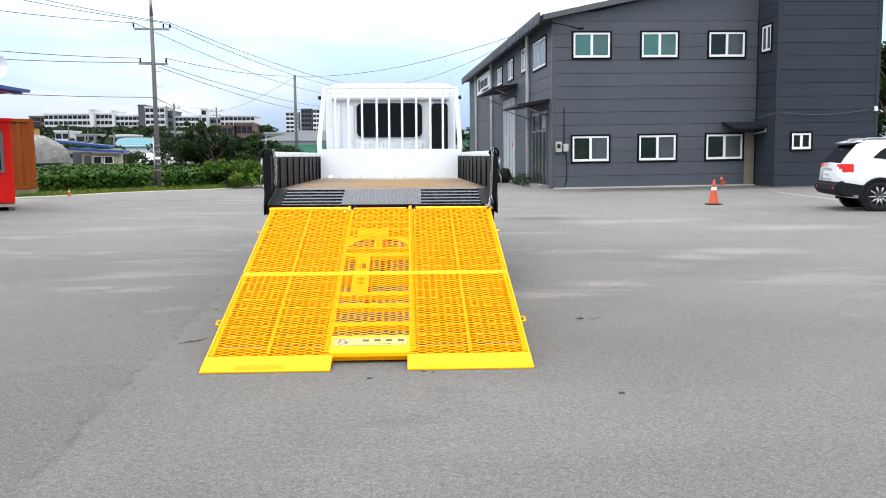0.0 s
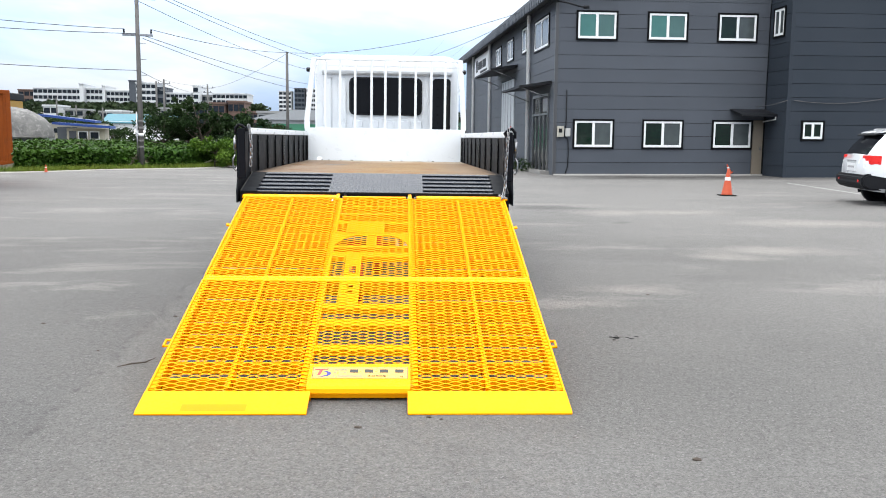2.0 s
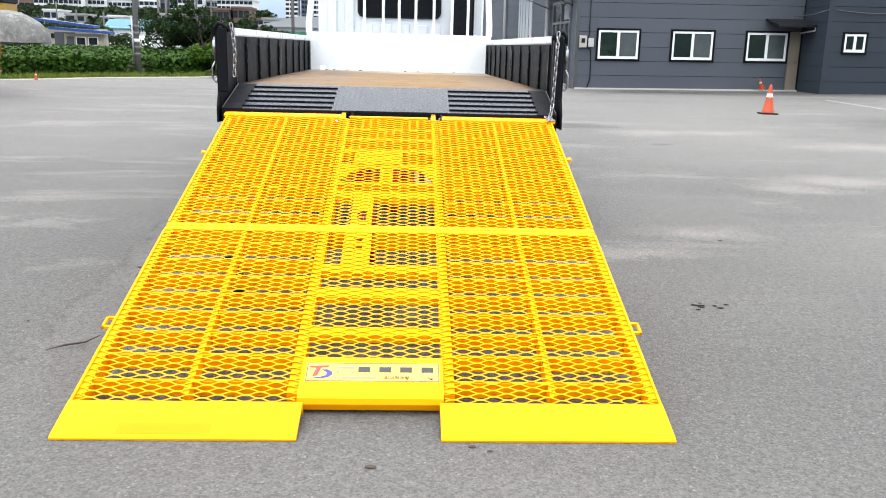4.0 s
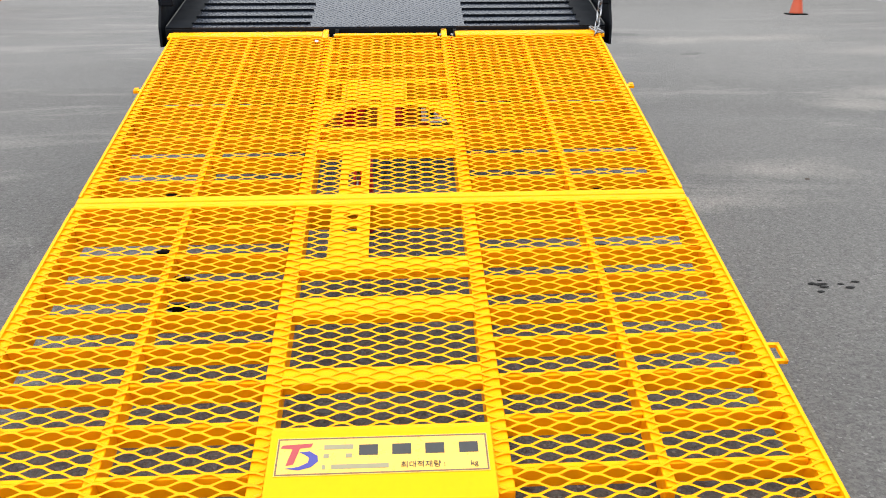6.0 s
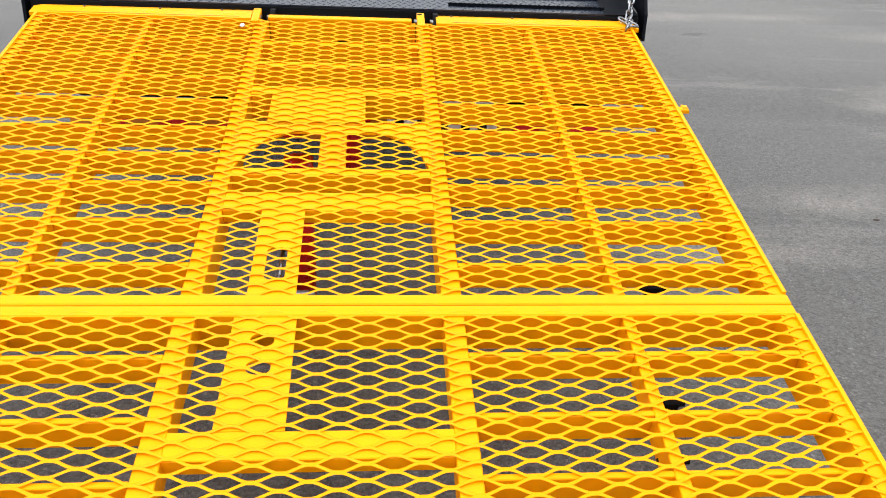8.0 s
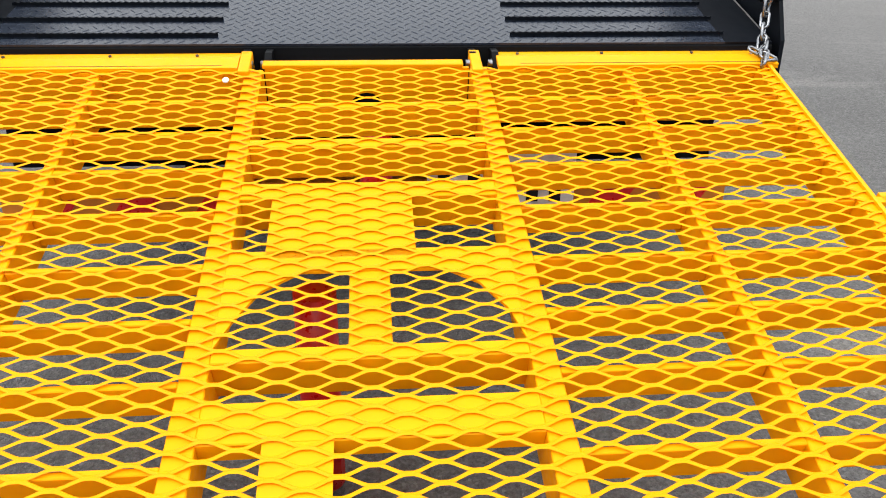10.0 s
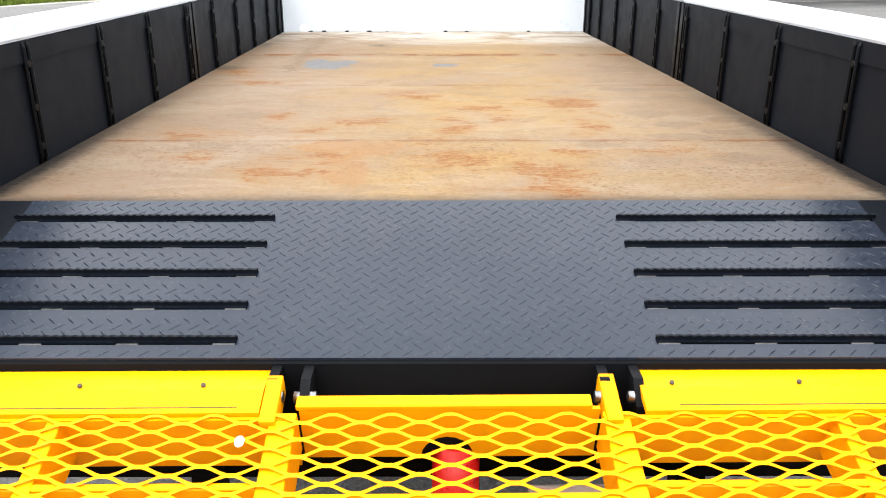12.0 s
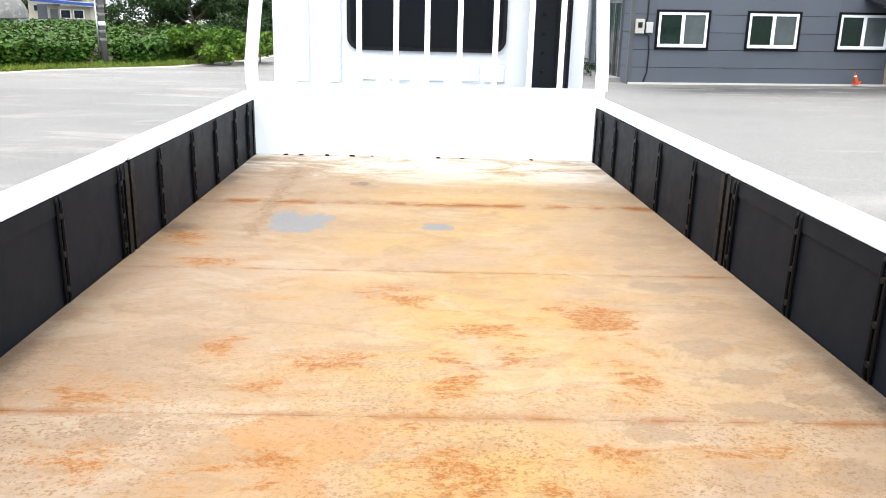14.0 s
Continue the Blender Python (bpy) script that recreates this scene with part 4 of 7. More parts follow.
def build_cab():
    c = -0.075
    cab = thing("cab", (0, 0, 0), "white truck cab seen from behind", "")
    cab.parent = TRUCK
    if "category" in cab:
        del cab["category"]
    # shell with a rounded back outline
    bm = bm_new()
    out = rounded(c - 1.04, c + 1.04, 0.95, 2.53, 0.20, 6)
    rings = []
    for y, k, dz in ((8.10, 0.975, 0), (8.14, 1.0, 0), (9.2, 1.0, 0), (9.75, 0.96, -0.05)):
        rings.append([bm.verts.new((c + (x - c) * k, y, 1.74 + (z - 1.74) * k + dz)) for x, z in out])
    n = len(out)
    for a, b in zip(rings, rings[1:]):
        for k in range(n):
            bm.faces.new((a[k], a[(k + 1) % n], b[(k + 1) % n], b[k]))
    bm.faces.new(rings[0])
    bm.faces.new(rings[-1])
    part("cab_shell", bm, WHITE, cab)
    # overhanging upper band
    bm = bm_new()
    prism(bm, [(8.03, 2.27), (8.02, 2.30), (8.03, 2.42), (8.10, 2.50), (8.12, 2.50), (8.12, 2.25), (8.06, 2.25)], "x", c - 0.93, c + 0.93)
    part("roof_band", bm, WHITE, cab)
    # back window in a rubber seal
    bm = bm_new()
    prism(bm, rounded(-0.62, 0.43, 1.675, 2.215, 0.085), "y", 8.075, 8.10)
    seal = part("window_seal", bm, DARK_TRIM, cab)
    bm = bm_new()
    prism(bm, rounded(-0.595, 0.405, 1.70, 2.19, 0.07), "y", 8.068, 8.075)
    part("back_window", bm, GLASSD, seal, "dark tinted glass")
    # pressings below and beside the window
    for x in (-0.50, -0.27, -0.04, 0.19, 0.36):
        abox("pressing", (x - 0.07, x + 0.07, 8.088, 8.1, 1.48, 1.60), WHITE, cab, bevel=0.008)
    for x in (-0.93, -0.72):
        abox("pressing", (x - 0.06, x + 0.06, 8.075, 8.1, 1.45, 2.2), WHITE, cab, bevel=0.014)
    # air intake duct with a ribbed hose
    bm = bm_new()
    prism(bm, rounded(0.575, 0.835, 1.2, 2.2, 0.05), "y", 7.94, 8.08)
    duct = part("intake_duct", bm, surface("grey_plastic", (0.010, 0.012, 0.016), (0.014, 0.017, 0.022), 0.55, spec=0.1), cab, "dark plastic air intake duct")
    for z in (1.56, 1.68, 1.80, 1.92, 2.04):
        abox("duct_clip", (0.64, 0.665, 7.932, 7.942, z, z + 0.022), BLACK, duct)
    bm = bm_new()
    k = 44
    tube(bm, [(0.775, 7.93, 1.2 + 0.9 * i / k) for i in range(k + 1)], [0.038 if i % 2 else 0.030 for i in range(k + 1)], 12)
    part("ribbed_hose", bm, RUBBER, duct)
    bm = bm_new()
    prism(bm, rounded(c - 0.93, c + 0.93, 1.7, 2.36, 0.1), "y", 9.62, 9.74)
    part("windscreen", bm, GLASSD, cab)
    for u in (-1, 1):
        bm = bm_new()
        prism(bm, [(8.5, 1.72), (8.5, 2.3), (9.3, 2.3), (9.5, 1.72)], "x", c + u * 1.036 - 0.008, c + u * 1.036 + 0.008)
        part("side_window", bm, GLASSD, cab)


def wheel(x, y, r, w, name="wheel"):
    bm = bm_new()
    prof = [(0.55, -0.5), (0.9, -0.5), (0.985, -0.36), (1.0, -0.2), (1.0, 0.2), (0.985, 0.36), (0.9, 0.5), (0.55, 0.5)]
    n, rings = 28, []
    for k in range(n):
        a = 2 * math.pi * k / n
        rings.append([bm.verts.new((x + w * q, y + r * p * math.cos(a), r + r * p * math.sin(a))) for p, q in prof])
    for k in range(n):
        for i in range(len(prof)):
            j = (i + 1) % len(prof)
            bm.faces.new((rings[k][i], rings[k][j], rings[(k + 1) % n][j], rings[(k + 1) % n][i]))
    ty = part(name, bm, RUBBER, TRUCK, "", True)
    bm = bm_new()
    tube(bm, [(x - w * 0.3, y, r), (x + w * 0.3, y, r)], r * 0.56, 20)
    part("rim", bm, STEEL, ty)


def build_under():
    for x in (-0.42, 0.36):
        abox("chassis_rail", (x - 0.035, x + 0.035, 3.12, 9.6, 0.62, 0.84), BLACK, TRUCK)
    for y in (3.9, 4.6, 5.3, 6.2, 7.0):
        abox("bed_bearer", (-1.15, 1.05, y - 0.04, y + 0.04, 0.84, 0.91), BLACK, TRUCK)
    bm = bm_new()
    tube(bm, [(-0.85, 5.6, 0.40), (0.8, 5.6, 0.40)], 0.07, 10)
    tube(bm, [(-0.85, 9.1, 0.40), (0.8, 9.1, 0.40)], 0.05, 10)
    part("axle", bm, BLACK, TRUCK)
    for x in (-1.0, -0.76, 0.70, 0.94):
        wheel(x, 5.6, 0.40, 0.21)
    for x in (-0.95, 0.85):
        wheel(x, 9.1, 0.40, 0.22)
    # black valance under the tail, mud flaps behind the wheels
    abox("rear_valance", (-1.10, 1.05, 3.205, 3.222, 0.50, 0.80), BLACK, TRUCK, "black sheet valance under the tail", bevel=0.003)
    for x in (-0.88, 0.82):
        abox("mud_flap", (x - 0.26, x + 0.26, 5.08, 5.092, 0.14, 0.86), RUBBER, TRUCK, "black rubber mud flap")
    # striped rear bumper
    bumper = abox("rear_bumper", (-1.12, 1.08, 3.12, 3.18, 0.36, 0.47), surface("orange_reflector", (1.05, 0.34, 0.015), (0.95, 0.29, 0.015), 0.4, 0, 6, 50), TRUCK, "orange and red striped bumper")
    for i in range(9):
        x = -1.05 + 0.24 * i
        bm = bm_new()
        prism(bm, [(x, 0.365), (x + 0.11, 0.365), (x + 0.18, 0.465), (x + 0.07, 0.465)], "y", 3.116, 3.122)
        part("stripe", bm, RED, bumper)
    for x in (-0.55, 0.5):
        abox("bumper_arm", (x - 0.03, x + 0.03, 3.15, 3.22, 0.4, 0.72), BLACK, TRUCK)
    bm = bm_new()
    tube(bm, [(-0.012, 3.06, 0.20), (-0.012, 3.06, 0.70)], 0.048, 14)
    part("lift_cylinder", bm, RED, TRUCK, "red hydraulic cylinder")
    bm = bm_new()
    tube(bm, [(-0.14, 2.3, 0.03), (-0.14, 2.3, 0.52)], 0.046, 14)
    part("prop_cylinder", bm, RED, RAMP, "red prop cylinder under the ramp").matrix_basis = RAMP.matrix_basis.inverted()
    plate = abox("number_plate", (0.14, 0.59, 3.085, 3.095, 0.38, 0.565), surface("plate_white", (1.25, 1.25, 1.22), (1.15, 1.15, 1.12), 0.4), TRUCK, "white number plate with dark bars", bevel=0.003)
    for x in (0.19, 0.28, 0.37, 0.46, 0.53):
        abox("bar_mark", (x - 0.018, x + 0.018, 3.081, 3.086, 0.41, 0.51), DARK_TRIM, plate)


build_bed()
build_tail_plate()
build_sides()
build_headboard()
build_cab()
build_under()
build_chains()

# ---------------------------------------------------------------- grey workshop
BUILD = thing("workshop_building", (0, 0, 0), "two-storey dark grey panel-clad workshop with white windows", "building",
              m=pose(5.65, 26.5, 0.03, 0, -0.6, 3.0))
PIECES = []
GREEN_BLIND = surface("green_tinted_glass", (0.085, 0.25, 0.235), (0.10, 0.29, 0.27), 0.12, 0, 2, 10, None, 0, 0, 0.001, 0.3, grit=0.1)
TEAL_BLIND = surface("grey_green_tinted_glass", (0.10, 0.205, 0.20), (0.12, 0.235, 0.225), 0.12, 0, 2, 10, None, 0, 0, 0.001, 0.3, grit=0.1)
GREY_BLIND = surface("pale_tinted_glass", (0.085, 0.105, 0.11), (0.12, 0.145, 0.15), 0.14, 0, 2, 10, None, 0, 0, 0.001, 0.3, grit=0.1)
DARK_PANE = surface("dark_reflecting_glass", (0.003, 0.014, 0.008), (0.007, 0.028, 0.016), 0.05, 0, 2, 10, None, 0, 0, 0.001, 0.3, grit=0.1)


def window(cx, cz, w, h, y, panes=(DARK_PANE, GREY_BLIND), m=None, name="window"):
    """A sliding window with a dark surround, set on the wall plane y of the given frame m (looking along +y)."""
    m = m or Matrix()
    bm = bm_new()
    e = 0.015
    for a, b, c, d in ((-w / 2 - e, w / 2 + e, h / 2 - 0.05, h / 2 + e), (-w / 2 - e, w / 2 + e, -h / 2 - e, -h / 2 + 0.05), (-w / 2 - e, -w / 2 + 0.05, -h / 2 + 0.05, h / 2 - 0.05), (w / 2 - 0.05, w / 2 + e, -h / 2 + 0.05, h / 2 - 0.05)):
        box(bm, cx + a, cx + b, y - 0.045, y - 0.001, cz + c, cz + d, 0, m)
    win = part(name, bm, BLACK, BUILD, "white sliding window in a dark surround")
    bm = bm_new()
    iw, ih = w - 0.1, h - 0.1
    for a, b, c, d in ((-iw / 2, iw / 2, ih / 2 - 0.075, ih / 2), (-iw / 2, iw / 2, -ih / 2, -ih / 2 + 0.09), (-iw / 2, -iw / 2 + 0.075, -ih / 2 + 0.09, ih / 2 - 0.075), (iw / 2 - 0.075, iw / 2, -ih / 2 + 0.09, ih / 2 - 0.075), (-0.05, 0.05, -ih / 2 + 0.09, ih / 2 - 0.075)):
        box(bm, cx + a, cx + b, y - 0.035, y + 0.02, cz + c, cz + d, 0.004, m)
    part("frame", bm, PVC, win)
    for u, mat in zip((-1, 1), panes):
        a, b = sorted((u * 0.05, u * (iw / 2 - 0.075)))
        bm = bm_new()
        box(bm, cx + a, cx + b, y - 0.012 - 0.008 * (u < 0), y + 0.0, cz - ih / 2 + 0.09, cz + ih / 2 - 0.075, 0, m)
        part("pane", bm, mat, win)


def cladding(x0, x1, zs, y, cut, m, paint=GREY_PANEL):
    """Horizontal panels with recessed joints; cut(x0, x1, z0, z1) gives the free stretches of a panel."""
    for z0, z1 in zip(zs, zs[1:]):
        for a, b, c, d in cut(x0, x1, z0, z1):
            PIECES.append((a, b, y, c, d, m, paint))


def free_of(holes):
    def cut(x0, x1, z0, z1):
        xs = sorted({x0, x1, *[v for h in holes if h[2] < z1 and h[3] > z0 for v in h[:2] if x0 < v < x1]})
        out = []
        for a, b in zip(xs, xs[1:]):
            free = [(z0, z1)]
            for h in holes:
                if h[0] < b - 1e-6 and h[1] > a + 1e-6:
                    nxt = []
                    for c, d in free:
                        if h[3] <= c or h[2] >= d:
                            nxt.append((c, d))
                        else:
                            if h[2] > c:
                                nxt.append((c, h[2]))
                            if h[3] < d:
                                nxt.append((h[3], d))
                    free = nxt
            out += [(a, b, c, d) for c, d in free if d - c > 0.01]
        # rejoin neighbours of the same height
        out.sort(key=lambda r: (r[2], r[3], r[0]))
        merged = []
        for r in out:
            if merged and merged[-1][2:] == r[2:] and abs(merged[-1][1] - r[0]) < 1e-6:
                merged[-1] = (merged[-1][0], r[1], r[2], r[3])
            else:
                merged.append(r)
        return merged
    return cut


def build_building():
    depth = 27.0
    joints = [0.0, 0.50] + [0.50 + 0.492 * k for k in range(1, 13)] + [6.75]
    ups = [(0.75, 2.28), (3.43, 4.95), (6.11, 7.64)]
    holes = [(a, b, 4.98, 6.02) for a, b in ups] + [(a, b, 1.02, 2.09) for a, b in ((0.72, 2.26), (3.37, 4.94), (6.08, 7.65))] + [(7.68, 8.12, -0.1, 2.12)]
    # core walls behind the cladding
    abox("wall", (0.03, 12.0, 0.05, depth, 0, 6.4), DARK_TRIM, BUILD)
    cladding(0.09, 8.12, joints, 0.0, free_of(holes), None)
    for i, (a, b) in enumerate(ups):
        window((a + b) / 2, 5.5, b - a, 1.04, 0.0, (GREEN_BLIND, TEAL_BLIND) if i < 2 else (DARK_PANE, GREY_BLIND))
    for a, b in ((0.72, 2.26), (3.37, 4.94), (6.08, 7.65)):
        window((a + b) / 2, 1.555, b - a, 1.07, 0.0, (DARK_PANE, GREY_BLIND))
    # corner flashing and small vents on the joints
    bm = bm_new()
    box(bm, -0.03, 0.085, -0.02, 0.1, 0, 6.5, 0.004)
    part("corner_flashing", bm, surface("grey_flashing", (0.075, 0.08, 0.09), (0.09, 0.095, 0.105), 0.45), BUILD)
    for x, zs in ((2.85, (0.5, 2.468, 3.45, 4.436, 5.42)), (5.5, (0.5,))):
        for z in zs:
            abox("panel_clip", (x - 0.03, x + 0.03, -0.025, 0.0, z - 0.012, z + 0.012), DARK_TRIM, BUILD)
    # personnel door and its canopy in the inner corner
    door = abox("back_door", (7.70, 8.1, 0.0, 0.04, 0.02, 2.1), surface("beige_door", (0.33, 0.28, 0.21), (0.38, 0.32, 0.25), 0.5), BUILD, "beige steel door")
    abox("door_handle", (7.98, 8.02, -0.04, 0.0, 0.98, 1.1), STEEL, door)
    bm = bm_new()
    prism(bm, [(-1.0, 2.22), (-1.0, 2.30), (0.0, 2.52), (0.0, 2.46)], "x", 6.75, 8.18)
    part("door_canopy", bm, DARK_TRIM, BUILD, "dark sloping door canopy")
    bm = bm_new()
    tube(bm, [(8.08, -0.95, 2.25), (8.08, -0.95, 2.12), (8.08, 0.0, 2.05)], 0.025, 8)
    part("canopy_bracket", bm, PVC, BUILD)
    # projecting stair block
    bx0, bx1, by = 8.12, 12.1, -1.66
    abox("block_wall", (bx0 + 0.04, bx1 - 0.02, by + 0.05, 3.0, -0.25, 8.4), DARK_TRIM, BUILD)
    bj = [-0.25, 0.43] + [0.43 + 0.492 * k for k in range(1, 16)] + [8.4]
    cladding(bx0 + 0.12, bx1 - 0.1, bj, by, free_of([(8.7, 9.55, 1.36, 2.06)]), None, NAVY_PANEL)
    window(9.125, 1.71, 0.85, 0.70, by, (DARK_PANE, DARK_PANE))
    side = pose(bx0, 0, 0, 0, 0, -90)
    cladding(0.1, 1.56, bj, 0.0, free_of([(0.38, 1.2, 5.1, 6.15)]), side, NAVY_PANEL)
    window(0.79, 5.62, 0.82, 1.05, 0.0, (GREY_BLIND, GREY_BLIND), side)
    bm = bm_new()
    box(bm, bx0 - 0.03, bx0 + 0.11, by - 0.02, by + 0.1, -0.25, 8.4, 0.004)
    box(bm, bx1 - 0.11, bx1 + 0.03, by - 0.02, by + 0.1, -0.25, 8.4, 0.004)
    part("corner_flashing", bm, NAVY_PANEL, BUILD)
    bm = bm_new()
    tube(bm, [(8.35 + (11.8 - 8.35) * t, by - 0.04, 2.78 - 0.55 * t * (1 - t) + 0.1 * t) for t in [k / 12 for k in range(13)]], 0.012, 6)
    tube(bm, [(8.1, by - 0.03, 2.78), (7.9, -1.0, 2.65), (7.75, -0.02, 2.6)], 0.012, 6)
    part("wall_cable", bm, surface("grey_cable", (0.12, 0.12, 0.13), (0.16, 0.16, 0.17), 0.6), BUILD)
    abox("cable_box", (11.95, 12.06, by - 0.08, by, 2.8, 2.98), PVC, BUILD)
    # meter boxes with their conduits
    meter = abox("meter_box", (0.10, 0.34, -0.14, -0.002, 1.44, 1.84), surface("beige_box", (0.60, 0.58, 0.50), (0.66, 0.64, 0.56), 0.5), BUILD, "beige electricity meter box", bevel=0.01)
    abox("meter_dial", (0.15, 0.27, -0.155, -0.138, 1.60, 1.75), DARK_TRIM, meter)
    abox("meter_box", (0.40, 0.60, -0.1, -0.002, 1.46, 1.76), surface("pale_box", (0.62, 0.63, 0.62), (0.68, 0.69, 0.68), 0.5), BUILD, "pale grey meter box", bevel=0.01)
    bm = bm_new()
    tube(bm, [(0.44, -0.03, 3.16), (0.44, -0.03, 1.9), (0.38, -0.05, 1.45), (0.52, -0.04, 1.36), (0.55, -0.03, 0.9), (0.54, -0.03, 0.35), (0.44, -0.03, 0.05)], 0.018, 6)
    part("conduit", bm, DARK_TRIM, BUILD)
    abox("plinth", (0.0, 8.12, -0.10, 0.05, -0.1, 0.07), surface("plinth_concrete", (0.62, 0.60, 0.57), (0.70, 0.68, 0.64), 0.85, 0, 2, 40), BUILD)
    # long side: windows, door, shutter door, canopies, pipes, sign
    sd = pose(0, 0, 0, 0, 0, -90)
    # in this frame x runs away along the wall as -x
    def S(y0, y1):
        return (-y1, -y0)
    sh = [(*S(1.1, 3.8), 4.85, 6.08), (*S(4.85, 6.5), 5.05, 6.18), (*S(8.65, 10.3), 5.02, 6.08), (*S(12.1, 13.9), 5.05, 6.05),
          (*S(0.9, 3.8), -0.1, 3.1), (*S(8.3, 11.9), -0.1, 4.2)]
    cladding(-depth, -0.1, joints, 0.0, free_of(sh), sd)
    for (a, b, z0, z1) in sh[:4]:
        window((a + b) / 2, (z0 + z1) / 2, b - a, z1 - z0, 0.0, (GREY_BLIND, GREY_BLIND), sd)
    # glazed entrance: frame, leaves and mullions
    bm = bm_new()
    for a, b, c, d in ((-3.8, -0.9, 3.0, 3.1), (-3.8, -3.72, 0, 3.0), (-0.98, -0.9, 0, 3.0), (-2.4, -2.32, 0, 3.0), (-3.72, -0.98, 2.28, 2.36), (-3.1, -3.03, 0, 2.3), (-1.65, -1.58, 0, 2.3), (-3.72, -0.98, 0, 0.10)):
        box(bm, a, b, -0.06, 0.03, c, d, 0, sd)
    ent = part("entrance_frame", bm, surface("aluminium_frame", (0.30, 0.31, 0.32), (0.38, 0.39, 0.40), 0.35, 0.8), BUILD, "aluminium framed glass entrance")
    bm = bm_new()
    box(bm, -3.72, -0.98, -0.01, 0.0, 0.1, 3.0, 0, sd)
    part("pane", bm, surface("entrance_glass", (0.02, 0.022, 0.025), (0.03, 0.032, 0.035), 0.08, 0, 2, 10, None, 0, 0, 0.001, 0.25), ent)
    bm = bm_new()
    box(bm, -1.9, -1.2, -0.03, -0.012, 2.42, 2.92, 0, sd)
    part("notice", bm, surface("pale_notice", (0.5, 0.5, 0.52), (0.4, 0.42, 0.45), 0.5), ent)
    abox("entrance_step", (-0.35, 0.0, 0.7, 4.0, -0.1, 0.14), surface("step_concrete", (0.34, 0.33, 0.32), (0.40, 0.39, 0.37), 0.85, 0, 2, 40), BUILD)
    # pale sheet-metal door
    bm = bm_new()
    box(bm, -11.8, -8.4, -0.03, 0.02, 0.0, 4.15, 0.01, sd)
    gate = part("metal_door", bm, surface("pale_sheet_metal", (0.80, 0.85, 0.90), (0.70, 0.75, 0.80), 0.45, 0.1, 1, 30, (0.3, 0.3, 0.3), 0.2), BUILD, "pale grey sheet-metal door")
    for y in (9.1, 9.9, 10.7, 11.3):
        bm = bm_new()
        box(bm, -y - 0.03, -y + 0.03, -0.045, -0.03, 0.05, 4.1, 0, sd)
        part("door_seam", bm, STEEL, gate)
    bm = bm_new()
    box(bm, -9.12, -8.88, -0.05, -0.03, 1.75, 1.95, 0, sd)
    part("notice", bm, RED, gate)
    for y0, y1, z in ((0.55, 4.6, 3.42), (7.6, 13.2, 4.62)):
        bm = bm_new()
        prism(bm, [(-1.25, z - 0.16), (-1.25, z - 0.08), (0.0, z + 0.12), (0.0, z)], "y", y0, y1)
        cn = part("canopy", bm, DARK_TRIM, BUILD, "dark sheet canopy")
        for y in (y0 + 0.2, y1 - 0.2):
            bm = bm_new()
            tube(bm, [(-1.1, y, z - 0.14), (0, y, z - 0.55)], 0.02, 6)
            part("canopy_strut", bm, STEEL, cn)
    for y in (4.6, 15.6, 22.6):
        bm = bm_new()
        tube(bm, [(-0.11, y, 0.1), (-0.11, y, 6.5), (-0.3, y, 6.62)], 0.085, 10)
        part("downpipe", bm, PVC, BUILD, "white downpipe")
    bm = bm_new()
    box(bm, -21.8, -15.85, -0.12, 0.0, 5.08, 6.25, 0.01, sd)
    sign = part("sign_board", bm, surface("white_sign", (1.25, 1.27, 1.30), (1.2, 1.22, 1.25), 0.4), BUILD, "white sign board with dark bars")
    for a, b, c, d in ((15.5 + 4.9, 15.5 + 5.5, 5.35, 6.05), (18.6, 20.1, 5.45, 5.9), (17.0, 18.3, 5.45, 5.9), (16.6, 19.2, 5.2, 5.32)):
        bm = bm_new()
        box(bm, -b, -a, -0.14, -0.12, c, d, 0, sd)
        part("bar_mark", bm, DARK_TRIM, sign)
    # roof with gable verge and a scalloped eave edge
    bm = bm_new()
    ridge = 8.0
    prism(bm, [(-0.45, 6.42), (-0.45, 6.62), (ridge, 8.35), (12.1, 7.50), (12.1, 7.28), (ridge, 8.12)], "y", -0.25, depth)
    part("roof", bm, surface("roof_sheet", (0.10, 0.106, 0.118), (0.12, 0.127, 0.14), 0.5), BUILD, "dark low-pitched metal roof")
    bm = bm_new()
    vs = [bm.verts.new(p) for p in ((0.0, 0.03, 6.4), (ridge, 0.03, 8.15), (12.0, 0.03, 6.4), (0, 0.08, 6.4), (ridge, 0.08, 8.15), (12.0, 0.08, 6.4))]
    bm.faces.new(vs[:3]); bm.faces.new(vs[3:][::-1])
    part("gable", bm, GREY_PANEL, BUILD)
    for k in range(int((depth + 0.2) / 0.34)):
        if k == 0:
            bm = bm_new()
            prism(bm, [(-0.24, 6.40), (-0.24, 6.70), (0.10, 6.70), (0.10, 6.60), (0.0, 6.60), (0.0, 6.40), (-0.06, 6.28), (-0.18, 6.28)], "x", -0.60, -0.53)
            first = part("eave_scallop", bm, GREY_PANEL, BUILD)
        else:
            again(first, BUILD, Matrix.Translation((0, 0.34 * k, 0)))
    bm = bm_new()
    prism(bm, [(-0.52, 6.40), (-0.52, 6.58), (-0.40, 6.58), (-0.40, 6.40)], "y", -0.25, depth)
    part("gutter", bm, DARK_TRIM, BUILD)
    bm = bm_new()
    tube(bm, [(-0.02, -0.03, 6.35), (0.3, -0.5, 6.2), (0.75, -0.9, 6.0)], 0.03, 8)
    tube(bm, [(0.75, -0.9, 6.0), (0.95, -0.95, 6.0)], 0.06, 8)
    part("wall_lamp", bm, DARK_TRIM, BUILD)


